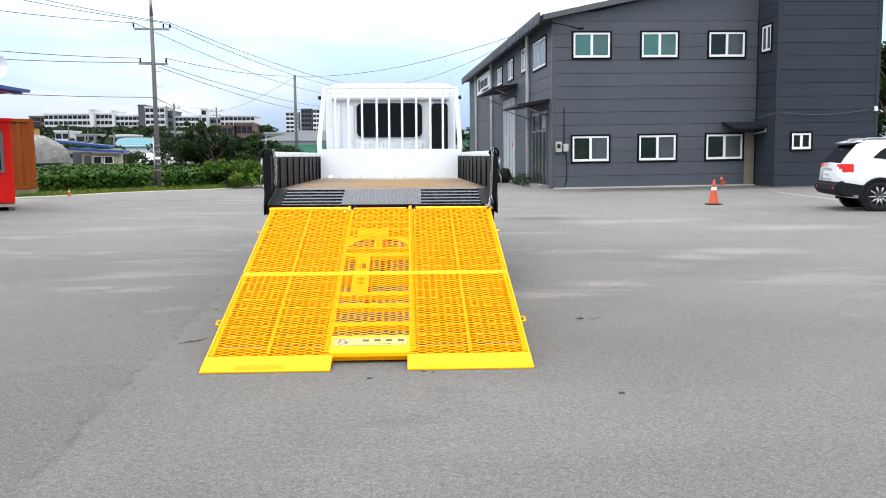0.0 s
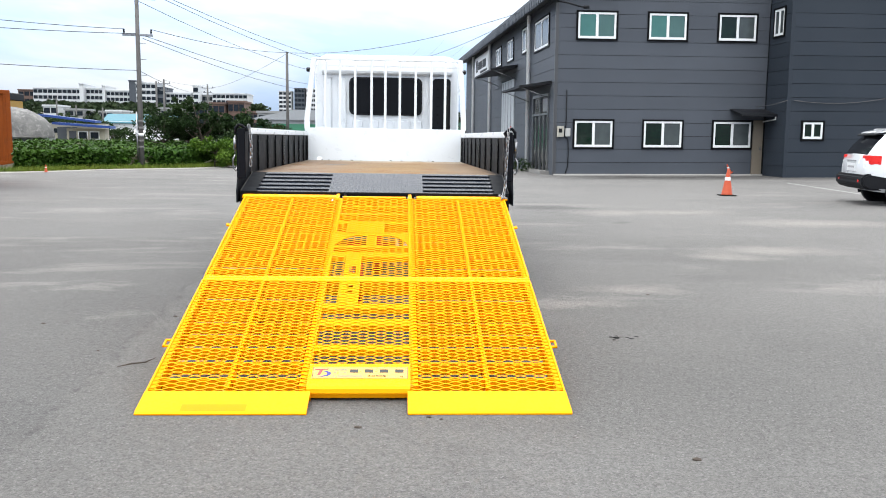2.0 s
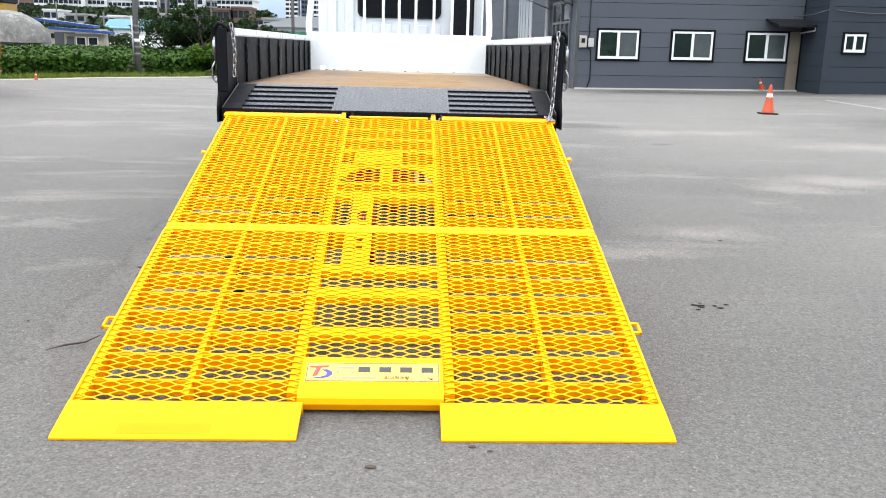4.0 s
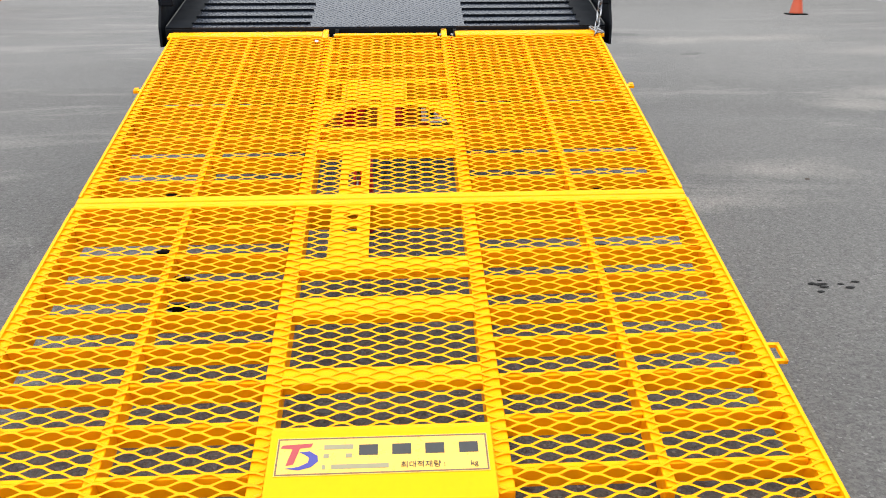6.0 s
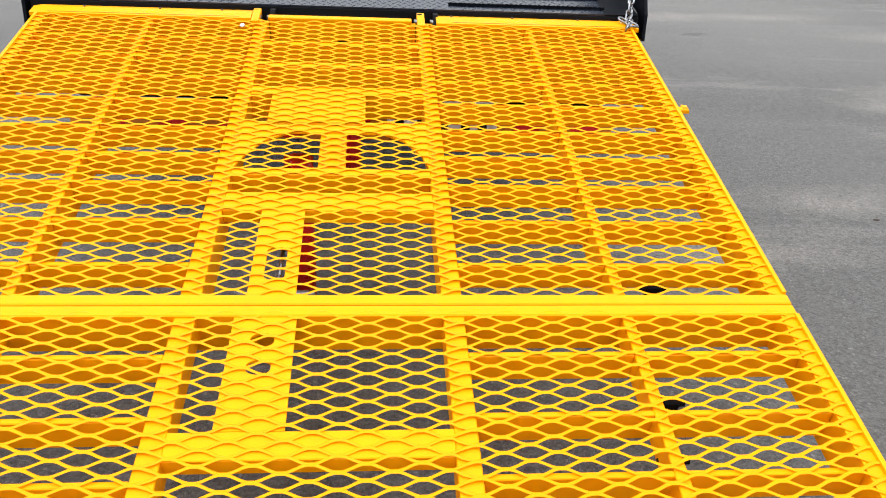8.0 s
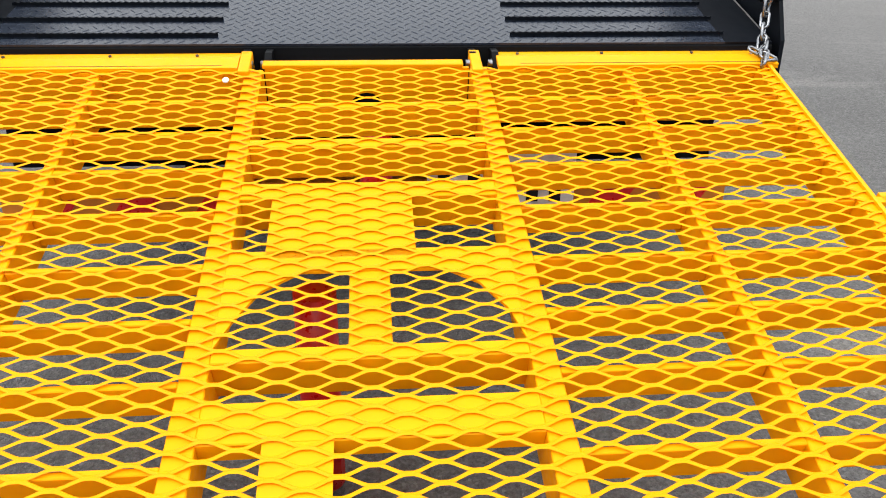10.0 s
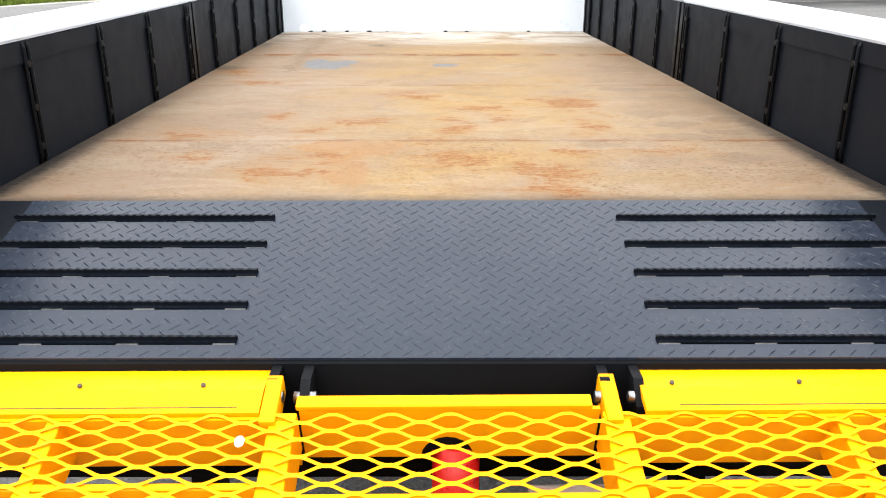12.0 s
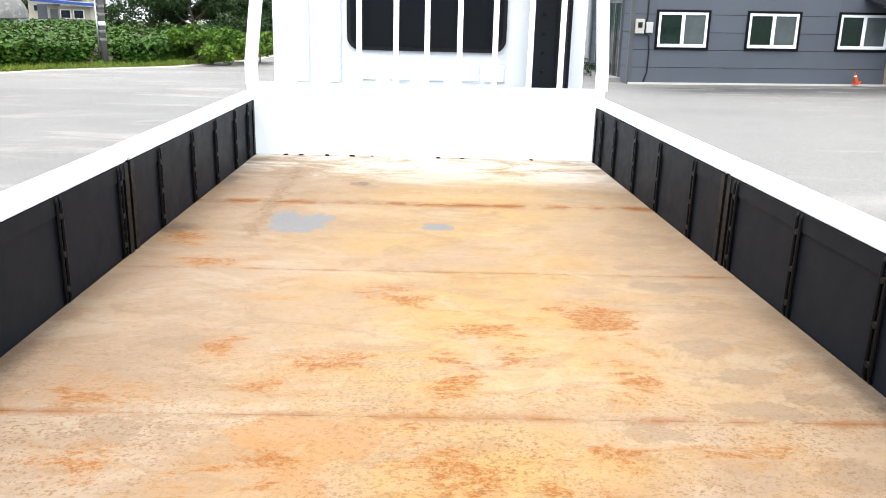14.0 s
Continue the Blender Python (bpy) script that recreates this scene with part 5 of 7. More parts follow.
def lay_panels():
    """The cladding panels, each on its own, with thin open joints."""
    for a, b, y, z0, z1, m, paint in PIECES:
        g = 0.007
        bm = bm_new()
        box(bm, a, b, y, y + 0.05, z0 + g, z1 - g, 0, m)
        part("panel", bm, paint, BUILD)


build_building()
lay_panels()

# ---------------------------------------------------------------- plants
def foliage_mat(name, a, c, rough=0.55):
    m, nt, b, vec = base_mat(name)
    g = nt.nodes.new("ShaderNodeNewGeometry")
    col = mix_col(nt, g.outputs["Random Per Island"], a, c)
    big = noise_fac(nt, vec, 0.7, 0.35, 0.65, 3)
    dry = tuple(x * y for x, y in zip(c, (1.5, 1.15, 0.8)))
    k = nt.nodes.new("ShaderNodeMath")
    k.operation = "MULTIPLY"
    k.inputs[1].default_value = 0.4
    nt.links.new(big, k.inputs[0])
    nt.links.new(mix_col(nt, k.outputs[0], col, dry), b.inputs["Base Color"])
    b.inputs["Roughness"].default_value = rough
    b.inputs["Specular IOR Level"].default_value = 0.12
    return m


CROP = foliage_mat("crop_leaves", (0.016, 0.055, 0.006), (0.068, 0.175, 0.022))
BUSH = foliage_mat("bush_leaves", (0.045, 0.130, 0.014), (0.14, 0.28, 0.036))
DARKTREE = foliage_mat("dark_tree_leaves", (0.012, 0.034, 0.010), (0.040, 0.090, 0.024))
WOOD_FAR = foliage_mat("far_wood_leaves", (0.022, 0.045, 0.022), (0.05, 0.085, 0.04), 0.8)
GRASS = foliage_mat("verge_grass", (0.09, 0.17, 0.022), (0.22, 0.32, 0.055), 0.7)
BARK = surface("bark", (0.08, 0.06, 0.045), (0.12, 0.09, 0.07), 0.9, 0, 6, 30, None, 0, 0.5, 0.01)
SOIL = surface("field_soil", (0.10, 0.085, 0.05), (0.13, 0.12, 0.06), 0.95, 0, 1.5, 25, (0.07, 0.11, 0.03), 0.6, 0.4, 0.02)


def leaves(name, centres, size, material, seed, parent=None, label="", kind="", flat=0.5, narrow=0.55):
    """Folded leaf blades at the given places, turned at random; flat nearer 1 lays them level."""
    rng = np.random.RandomState(seed)
    c = np.asarray(centres, float)
    n = len(c)
    s = size * rng.uniform(0.6, 1.35, n)
    up = rng.normal(size=(n, 3)) * (1 - flat)
    up[:, 2] = np.abs(up[:, 2]) + flat
    up /= np.linalg.norm(up, axis=1)[:, None]
    a = rng.normal(size=(n, 3))
    a -= (a * up).sum(1)[:, None] * up
    a /= np.linalg.norm(a, axis=1)[:, None]
    b = np.cross(up, a)
    s = s[:, None]
    v = np.stack([c - a * s * 0.5, c + b * s * narrow * 0.5 + up * s * 0.12, c + a * s * 0.5 - up * s * 0.12, c - b * s * narrow * 0.5 + up * s * 0.12], 1).reshape(-1, 3)
    i = np.arange(n) * 4
    f = np.concatenate([np.stack([i, i + 1, i + 2], 1), np.stack([i, i + 2, i + 3], 1)]).tolist()
    return mesh_from(name, v.tolist(), f, material, parent, label, kind)


def field_edge(y):
    """Where the yard ends and the planted strip begins."""
    return float(np.interp(y, [15, 22, 24.5, 27, 29.6, 34, 60], [-19.5, -15.2, -12.6, -11.2, -8.4, -6.9, -5.5]))


def planted(x, y):
    """0 round the container, where nothing grows."""
    return 0 if x < -14.1 - 0.35 * (y - 27) and y < 34 else 1


def field_top(x, y):
    d = field_edge(y) - x
    rise = min(1, max(0, (d - 0.7) / 1.1))
    back = min(1, max(0, (y - 26) / 30))
    return 0.05 + planted(x, y) * rise * (0.54 + 0.16 * noise.noise((x * 0.8, y * 0.8, 0.3)) + 0.10 * noise.noise((x * 2.3, y * 2.3, 5.3))) + 0.25 * back


def build_field():
    ys = [20 + 1.0 * k for k in range(43)]
    vs, w = [], 36
    for y in ys:
        e = field_edge(y)
        for i in range(w):
            x = e - 0.02 - (i / (w - 1)) ** 1.6 * 34
            vs.append((x + 0.25 * noise.noise((x, y * 0.7, 2.0)), y, max(0.02, field_top(x, y) - 0.12) if i > 1 else 0.012 + 0.02 * i))
    fs = [(j * w + i, j * w + i + 1, (j + 1) * w + i + 1, (j + 1) * w + i) for j in range(len(ys) - 1) for i in range(w - 1)]
    soil = mesh_from("planted_ground", vs, fs, SOIL, None, "weedy soil of the field beside the yard", "structure", True)
    tagged(soil, category="ground")
    # pale concrete strip along the yard's edge
    vs, fs = [], []
    for k in range(61):
        y = 21.0 + 0.5 * k
        e = field_edge(y)
        d = Vector((field_edge(y + 0.5) - field_edge(y - 0.5), 1.0, 0)).normalized()
        q = Vector((d.y, -d.x, 0))
        wob = 0.05 * noise.noise((y * 0.9, 3.0, 1.0))
        for o, z in ((-0.10, 0.0), (-0.10, 0.022), (0.24 + wob, 0.018), (0.27 + wob, 0.0)):
            p = Vector((e, y, 0)) + q * o
            vs.append((p.x, p.y, z + ground_height(p.x, p.y)))
    fs = [(4 * k + c, 4 * k + c + 1, 4 * k + c + 5, 4 * k + c + 4) for k in range(60) for c in range(3)]
    strip = mesh_from("kerb_strip", vs, fs, surface("pale_concrete", (0.52, 0.50, 0.44), (0.62, 0.60, 0.53), 0.85, 0, 1.5, 30, (0.30, 0.27, 0.20), 0.4, 0.3, 0.004), None, "pale worn concrete strip between yard and field", "structure")
    tagged(strip, category="kerb")
    rng = np.random.RandomState(11)
    pts = []
    while len(pts) < 26000:
        y = 22 + 34 * rng.rand() ** 1.7
        e = field_edge(y)
        x = e - 0.75 - 17 * rng.rand() ** 1.4
        if not planted(x, y):
            continue
        z = field_top(x, y)
        pts.append((x, y, z - 0.30 * rng.rand() ** 2 + 0.05 * rng.randn()))
    tagged(leaves("crop_plants", pts, 0.19, CROP, 12, None, "dense green crop plants in the field", "stuff", 0.6, 0.75), category="crop")
    # front face of the crop, down to the verge
    pts = []
    while len(pts) < 9000:
        y = 22 + 14 * rng.rand()
        x = field_edge(y) - 0.75 - 0.9 * rng.rand()
        if planted(x, y) and not (abs(x + 10.2) < 0.4 and y < 29.3):
            pts.append((x, y, 0.62 * rng.rand() + 0.08))
    tagged(leaves("crop_edge", pts, 0.17, CROP, 13, None, "ragged green edge of the crop", "stuff", 0.3, 0.75), category="crop")
    # verge grass
    vs, fs = [], []
    for _ in range(15000):
        y = 21 + 22 * rng.rand()
        x = field_edge(y) - 0.9 * rng.rand() ** 1.3 + 0.06 * rng.randn()
        h, a, b = 0.06 + 0.17 * rng.rand(), 6.28 * rng.rand(), 0.10 * rng.randn()
        dx, dy = 0.012 * math.cos(a), 0.012 * math.sin(a)
        i = len(vs)
        vs += [(x - dx, y - dy, 0.01), (x + dx, y + dy, 0.01), (x + b, y + 0.08 * rng.randn(), 0.01 + h)]
        fs.append((i, i + 1, i + 2))
    tagged(mesh_from("verge_grass", vs, fs, GRASS, None, "dry and green grass along the yard edge", "stuff"), category="grass")


def tree(x, y, h, w, seed, material, size=0.2, n=1500, base=0.0, name="tree", label="dark green leafy tree"):
    rnd = random.Random(seed)
    t = thing(name, (x, y, base), label, "tree" if name == "tree" else "bush")
    bm = bm_new()
    r = 0.03 * h
    tips = []
    main = [(0, 0, -0.05), (rnd.uniform(-0.1, 0.1), 0, h * 0.3), (rnd.uniform(-0.2, 0.2), rnd.uniform(-0.2, 0.2), h * 0.65)]
    tube(bm, main, [r, r * 0.7, r * 0.25], 7)
    for k in range(9):
        a, z = 6.28 * rnd.random(), h * rnd.uniform(0.15, 0.6)
        ln = w * rnd.uniform(0.3, 0.55)
        tip = (ln * math.cos(a), ln * math.sin(a) * 0.8, min(h, z + h * rnd.uniform(0.12, 0.4)))
        tube(bm, [(0, 0, z), (tip[0] * 0.5, tip[1] * 0.5, z + (tip[2] - z) * 0.4), tip], [r * 0.5, r * 0.3, r * 0.08], 5)
        tips.append(tip)
    tips.append((0, 0, h * 0.85))
    part("trunk", bm, BARK, t)
    rng = np.random.RandomState(seed)
    clumps = []
    for k in range(44):
        q = tips[rnd.randrange(len(tips))]
        clumps.append((q[0] + rng.randn() * w * 0.13, q[1] + rng.randn() * w * 0.13, max(h * 0.12, q[2] + rng.randn() * h * 0.10), w * rng.uniform(0.07, 0.18)))
    pts = []
    for _ in range(n):
        cx, cy, cz, cr = clumps[rng.randint(len(clumps))]
        d = rng.randn(3)
        d /= np.linalg.norm(d)
        q = cr * rng.rand() ** 0.4
        pts.append((cx + d[0] * q, cy + d[1] * q, max(0.05, cz + d[2] * q * 0.8)))
    leaves("crown", pts, size, material, seed + 50, t, "", "", 0.25, 0.55)
    return t


def build_trees():
    spots = [(-14.2, 45.0, 2.7, 2.8), (-12.9, 46.0, 2.5, 2.4), (-11.9, 44.5, 3.0, 2.6), (-10.7, 45.5, 2.6, 2.4), (-9.7, 45.0, 2.3, 2.2), (-8.6, 47.0, 2.2, 2.2)]
    for i, (x, y, h, w) in enumerate(spots):
        tree(x, y, h, w, 20 + i, DARKTREE, 0.16, 3600, 0.25)
    for i, (x, y, h, w) in enumerate([(-7.9, 30.9, 1.05, 1.9), (-7.0, 31.6, 1.1, 1.9), (-6.2, 32.6, 0.95, 1.8)]):
        tree(x, y, h, w, 40 + i, BUSH, 0.15, 2300, 0.0, "bush", "bright green bush at the yard edge")
    for i, (x, y, h, w) in enumerate([(-6.4, 38.5, 1.5, 2.4), (-4.6, 40.0, 1.4, 2.6), (-2.9, 41.0, 1.3, 2.4), (-8.8, 40.0, 1.35, 2.4), (-1.2, 43.0, 1.3, 2.4)]):
        tree(x, y, h, w, 60 + i, DARKTREE, 0.15, 2300, 0.0, "bush", "dark green bush behind the field")
    for i, (x, y, h, w) in enumerate([(-32.0, 73.0, 2.6, 3.4), (-30.2, 72.0, 2.4, 3.2), (-28.6, 73.5, 2.3, 3.2), (-26.9, 72.5, 2.0, 3.0)]):
        tree(x, y, h, w, 70 + i, DARKTREE, 0.22, 1800, 0.0, "bush", "dark green bush behind the farmhouse")
    for i, (x, y, h, w) in enumerate([(23.6, 33.0, 6.3, 4.5), (25.5, 35.0, 7.2, 5.0), (22.9, 38.0, 5.0, 3.6)]):
        tree(x, y, h, w, 80 + i, DARKTREE, 0.26, 6000, 0.2, "tree", "tall dark green tree behind the workshop")
    for i, (x, y, h, w) in enumerate([(4.4, 60.0, 3.2, 2.6), (6.4, 66.0, 3.6, 3.0)]):
        tree(x, y, h, w, 90 + i, DARKTREE, 0.3, 1000, 0.0, "tree", "dark green tree beyond the truck")


# ---------------------------------------------------------------- the far side
def hill_height(x, y):
    r = min(1, max(0, (y - 95) / 165))
    r = r * r * (3 - 2 * r)
    side = min(1, max(0, (-x - 5) / 60)) if x < 0 else 0
    return -0.3 + r * (1.5 + 6.2 * side) + r * 0.6 * noise.noise((x * 0.03, y * 0.03, 0))


def build_hill():
    xs, ys = [-260 + 10 * k for k in range(45)], [66 + 8 * k for k in range(50)]
    w = len(xs)
    vs = [(x, y, hill_height(x, y)) for y in ys for x in xs]
    fs = [(j * w + i, j * w + i + 1, (j + 1) * w + i + 1, (j + 1) * w + i) for j in range(len(ys) - 1) for i in range(w - 1)]
    tagged(mesh_from("hill", vs, fs, SOIL, None, "low hill with fields beyond the yard", "structure", True), category="ground")
    rng = np.random.RandomState(31)
    pts = []
    for _ in range(640):
        x, y = -150 + 165 * rng.rand(), 120 + 118 * rng.rand()
        if noise.noise((x * 0.05, y * 0.05, 7.0)) < -0.08 and y < 205:
            continue
        hh, ww = 1.6 + 1.5 * rng.rand(), 3.0 + 3.0 * rng.rand()
        z = hill_height(x, y)
        for _ in range(34):
            d = rng.randn(3)
            d /= np.linalg.norm(d)
            q = rng.rand() ** 0.35
            pts.append((x + d[0] * ww * 0.5 * q, y + d[1] * ww * 0.5 * q, z + hh * 0.5 + d[2] * hh * 0.5 * q))
    for _ in range(900):
        x, y = -132 + 88 * rng.rand(), 240 + 12 * rng.rand()
        top = 10.6 + 0.9 * noise.noise((x * 0.12, 0.0, 3.0)) - 0.9 * rng.rand()
        for _ in range(30):
            d = rng.randn(3)
            d /= np.linalg.norm(d)
            q = rng.rand() ** 0.35
            pts.append((x + d[0] * 2.2 * q, y + d[1] * 2.0 * q, top - 1.6 + d[2] * 1.6 * q))
    tagged(leaves("far_wood", pts, 0.95, WOOD_FAR, 32, None, "dark wooded slope in the distance", "stuff", 0.3, 0.8), category="trees")


FAR_WHITE = surface("far_white_wall", (1.06, 1.09, 1.12), (0.95, 0.99, 1.03), 0.8, 0, 0.1, 2)
FAR_PALE = surface("far_pale_wall", (0.40, 0.42, 0.43), (0.50, 0.51, 0.51), 0.8, 0, 0.1, 2)
FAR_GREY = surface("far_grey_wall", (0.10, 0.12, 0.15), (0.13, 0.15, 0.18), 0.8, 0, 0.1, 2)
FAR_BRICK = surface("far_brick_wall", (0.20, 0.12, 0.095), (0.26, 0.17, 0.14), 0.85, 0, 0.2, 3)
FAR_GLASS = surface("far_window_glass", (0.02, 0.03, 0.042), (0.035, 0.045, 0.06), 0.3, 0, 0.2, 3, spec=0.1)
BLUE_ROOF = surface("blue_metal_roof", (0.015, 0.075, 0.36), (0.02, 0.09, 0.42), 0.4, 0, 0.6, 12)
TURQ = surface("turquoise_roof", (0.055, 0.27, 0.36), (0.08, 0.32, 0.41), 0.5, 0, 0.3, 5)
CREAM = surface("cream_wall", (0.58, 0.55, 0.44), (0.64, 0.61, 0.50), 0.8, 0, 0.5, 12)


def block(name, x0, x1, y0, y1, z0, z1, wall, label, rows=0, cols=0, roof=None, group=""):
    """A plain distant house with its storeys of windows and a parapet or roof slab."""
    h = thing(name, ((x0 + x1) / 2, (y0 + y1) / 2, z0), label, "building", group)
    cx, cy = (x0 + x1) / 2, (y0 + y1) / 2
    a, d, t = (x1 - x0) / 2, (y1 - y0) / 2, z1 - z0
    abox("wall", (-a, a, -d, d, -2.5, t), wall, h)
    abox("roof", (-a - 0.2, a + 0.2, -d - 0.2, d + 0.2, t, t + 0.35), roof or wall, h)
    first = None
    for r in range(rows):
        for c in range(cols):
            wx, wz = 2 * a / cols, t / rows
            x, z = -a + (c + 0.5) * wx, (r + 0.55) * wz
            if first is None:
                first = abox("window", (-wx * 0.42, wx * 0.42, -0.08, 0.05, -wz * 0.29, wz * 0.29), FAR_GLASS, h)
                first.matrix_basis = Matrix.Translation((x, -d, z))
            else:
                again(first, h, Matrix.Translation((x, -d, z)))
    return h


def build_far():
    S = "white-walled school wing with rows of windows on the hill"
    T = "white stair tower of the school"
    for x0, x1, y, z, wall, label, rows, cols in (
            (-122.8, -117.5, 262, 14.2, FAR_BRICK, "brown end wing of the school", 3, 3),
            (-117.3, -102.4, 260, 14.8, FAR_WHITE, S, 4, 10),
            (-102.3, -101.1, 258, 16.1, FAR_WHITE, T, 0, 0),
            (-101.0, -95.8, 260, 14.9, FAR_WHITE, S, 4, 4),
            (-95.7, -94.9, 259, 15.7, FAR_WHITE, T, 0, 0),
            (-94.8, -86.9, 260, 14.3, FAR_WHITE, S, 4, 6),
            (-90.9, -86.8, 273, 16.2, FAR_GREY, "dark grey school block", 3, 3),
            (-86.7, -84.7, 257, 17.3, FAR_GREY, "dark grey tower of the school", 0, 0),
            (-84.6, -78.5, 257, 16.7, FAR_WHITE, "white tower of the school", 5, 4),
            (-78.4, -76.4, 258, 15.5, FAR_GREY, "dark grey school block", 3, 1),
            (-76.3, -68.6, 260, 13.9, FAR_WHITE, S, 4, 6),
            (-68.5, -67.5, 262, 13.4, FAR_GREY, "dark grey school block", 0, 0),
            (-67.4, -65.7, 258, 16.1, FAR_WHITE, T, 4, 1),
            (-65.6, -62.0, 262, 13.5, FAR_PALE, "pale grey link of the school", 3, 3),
            (-61.9, -51.0, 260, 14.0, FAR_WHITE, S, 4, 8)):
        block("school_building", x0, x1, y, y + 10, 7.5, z, wall, label, rows, cols)
    for i, (x, w, z) in enumerate(((-63.0, 6, 22.5), (-55.5, 5, 24.0), (-49.8, 5, 24.0))):
        block("apartment_block", x, x + w, 400, 408, 6, z, FAR_WHITE if i != 1 else FAR_GREY, "pale apartment block in the distance", 8, 3)
    for x, y, w, z in ((-37, 150, 3.2, 6.9), (-33.4, 151, 3.0, 7.3), (-30.2, 150, 2.4, 5.4), (-41, 156, 3, 6.3)):
        block("brick_house", x, x + w, y, y + 6, hill_height(x, y), z, FAR_BRICK, "brown brick house on the slope", 3, 3)
    for x, y, w, z, m in ((-75.3, 170, 2.9, 6.6, FAR_WHITE), (-71, 170, 3.8, 5.9, FAR_PALE), (-66.8, 172, 4.4, 5.6, FAR_PALE), (-61.8, 168, 3.2, 5.7, FAR_WHITE), (-52, 170, 5.8, 6.4, FAR_PALE), (-44, 160, 4, 5.8, FAR_PALE), (-57.5, 160, 3.4, 4.9, FAR_PALE), (-26, 140, 6, 5.2, FAR_PALE)):
        block("village_house", x, x + w, y, y + 6, hill_height(x, y), z, m, "small pale house on the slope", 2, 2)
    # turquoise-roofed sheds
    for x0, x1, y in ((-47.5, -41.5, 130), (-40.5, -37.0, 136)):
        h = thing("turquoise_shed", ((x0 + x1) / 2, y, hill_height(x0, y)), "low shed with a turquoise metal roof", "shed")
        a, b = (x1 - x0) / 2, hill_height(x0, y)
        abox("wall", (-a, a, -3, 3, -1, 3.2 - b), FAR_WHITE, h)
        bm = bm_new()
        prism(bm, [(-3.3, 3.0 - b), (0, 4.4 - b), (3.3, 3.0 - b), (3.3, 2.85 - b), (0, 4.2 - b), (-3.3, 2.85 - b)], "x", -a - 0.3, a + 0.3)
        part("roof", bm, TURQ, h)
    # blue-roofed farmhouse
    h = thing("farmhouse", (-25, 60, 0.3), "cream farmhouse with bright blue metal roofs", "house")
    abox("wall", (-2.4, 1.9, 0.5, 1.2, -0.3, 1.75), CREAM, h)
    bm = bm_new()
    prism(bm, [(-2.9, 2.25), (-2.9, 2.42), (1.3, 1.98), (1.3, 1.80)], "y", 0.0, 1.3)
    part("roof", bm, BLUE_ROOF, h, "bright blue sheet roof")
    abox("porch_wall", (-0.2, 2.6, -1.6, -0.9, -0.3, 1.35), CREAM, h)
    bm = bm_new()
    prism(bm, [(-1.0, 1.62), (-1.0, 1.80), (3.2, 1.56), (3.2, 1.38)], "y", -2.2, -1.0)
    part("porch_roof", bm, BLUE_ROOF, h)
    for x in (1.0, 1.85):
        w = abox("window", (x - 0.35, x + 0.35, -1.66, -1.58, 0.55, 1.15), PVC, h)
        abox("pane", (x - 0.29, x + 0.29, -1.68, -1.66, 0.61, 1.09), FAR_GLASS, w)
    abox("door", (0.0, 0.5, -1.66, -1.58, -0.3, 1.15), FAR_GREY, h)
    abox("lean_to", (-1.3, -0.25, -0.6, 0.5, -0.3, 1.45), FAR_GREY, h)
    abox("window", (-2.0, -1.7, 0.44, 0.5, 1.0, 1.35), FAR_GLASS, h)
    # white polytunnel
    for x0, x1 in ((-31.3, -25.0),):
        h = thing("polytunnel", ((x0 + x1) / 2, 80, 0), "long white plastic-covered greenhouse", "greenhouse")
        bm = bm_new()
        prof = [(3.0 * math.cos(radians(a)), 0.2 + 1.5 * math.sin(radians(a))) for a in range(0, 181, 15)] + [(-3, -0.6), (3, -0.6)]
        prism(bm, prof, "x", (x0 - x1) / 2, (x1 - x0) / 2)
        part("cover", bm, FAR_WHITE, h)
    # tarpaulin-covered barn
    h = thing("covered_barn", (-25.2, 50, 0), "rounded barn under a patched grey tarpaulin", "barn")
    bm = bm_new()
    n, rings = 18, []
    for j in range(11):
        y = -1.3 + 0.26 * j
        k = 1.0 - 0.30 * (abs(j - 5) / 5) ** 2.5
        rings.append([bm.verts.new(((2.55 * k + 0.06 * noise.noise((i * 0.7, j * 0.9, 1))) * math.cos(math.pi * i / n), y, 1.0 + (1.9 * k + 0.12 * noise.noise((i * 0.9, j * 0.8, 4))) * math.sin(math.pi * i / n))) for i in range(n + 1)])
    for a, b in zip(rings, rings[1:]):
        for i in range(n):
            bm.faces.new((a[i], a[i + 1], b[i + 1], b[i]))
    bm.faces.new(rings[0])
    bm.faces.new(rings[-1])
    part("tarpaulin", bm, surface("grey_tarpaulin", (0.16, 0.16, 0.16), (0.34, 0.33, 0.32), 0.85, 0, 1.1, 9, (0.62, 0.61, 0.58), 0.9, 0.5, 0.03), h, "patched grey tarpaulin", True)
    abox("base_wall", (-2.45, 2.45, -0.6, 0.6, -0.2, 1.04), surface("milky_sheet", (0.42, 0.46, 0.45), (0.55, 0.58, 0.56), 0.5, 0, 0.8, 6), h)
    # green and white factory shed
    h = thing("factory_shed", (-12, 95, 0), "long pale metal shed with a green lower wall", "shed")
    abox("lower_wall", (-5.9, 9, 0, 10, -0.5, 2.75), surface("green_wall", (0.05, 0.30, 0.17), (0.07, 0.34, 0.20), 0.6, 0, 0.2, 5), h)
    abox("upper_wall", (-5.9, 9, 0.1, 10, 2.75, 3.3), surface("pale_wall", (0.55, 0.58, 0.60), (0.5, 0.53, 0.56), 0.6, 0, 0.2, 5), h)
    bm = bm_new()
    prism(bm, [(-6.3, 3.2), (-6.3, 3.35), (-1.5, 4.45), (9.2, 4.2), (9.2, 3.2)], "y", -0.3, 10)
    part("roof", bm, surface("pale_roof", (0.50, 0.53, 0.56), (0.44, 0.47, 0.5), 0.5, 0, 0.2, 5), h)
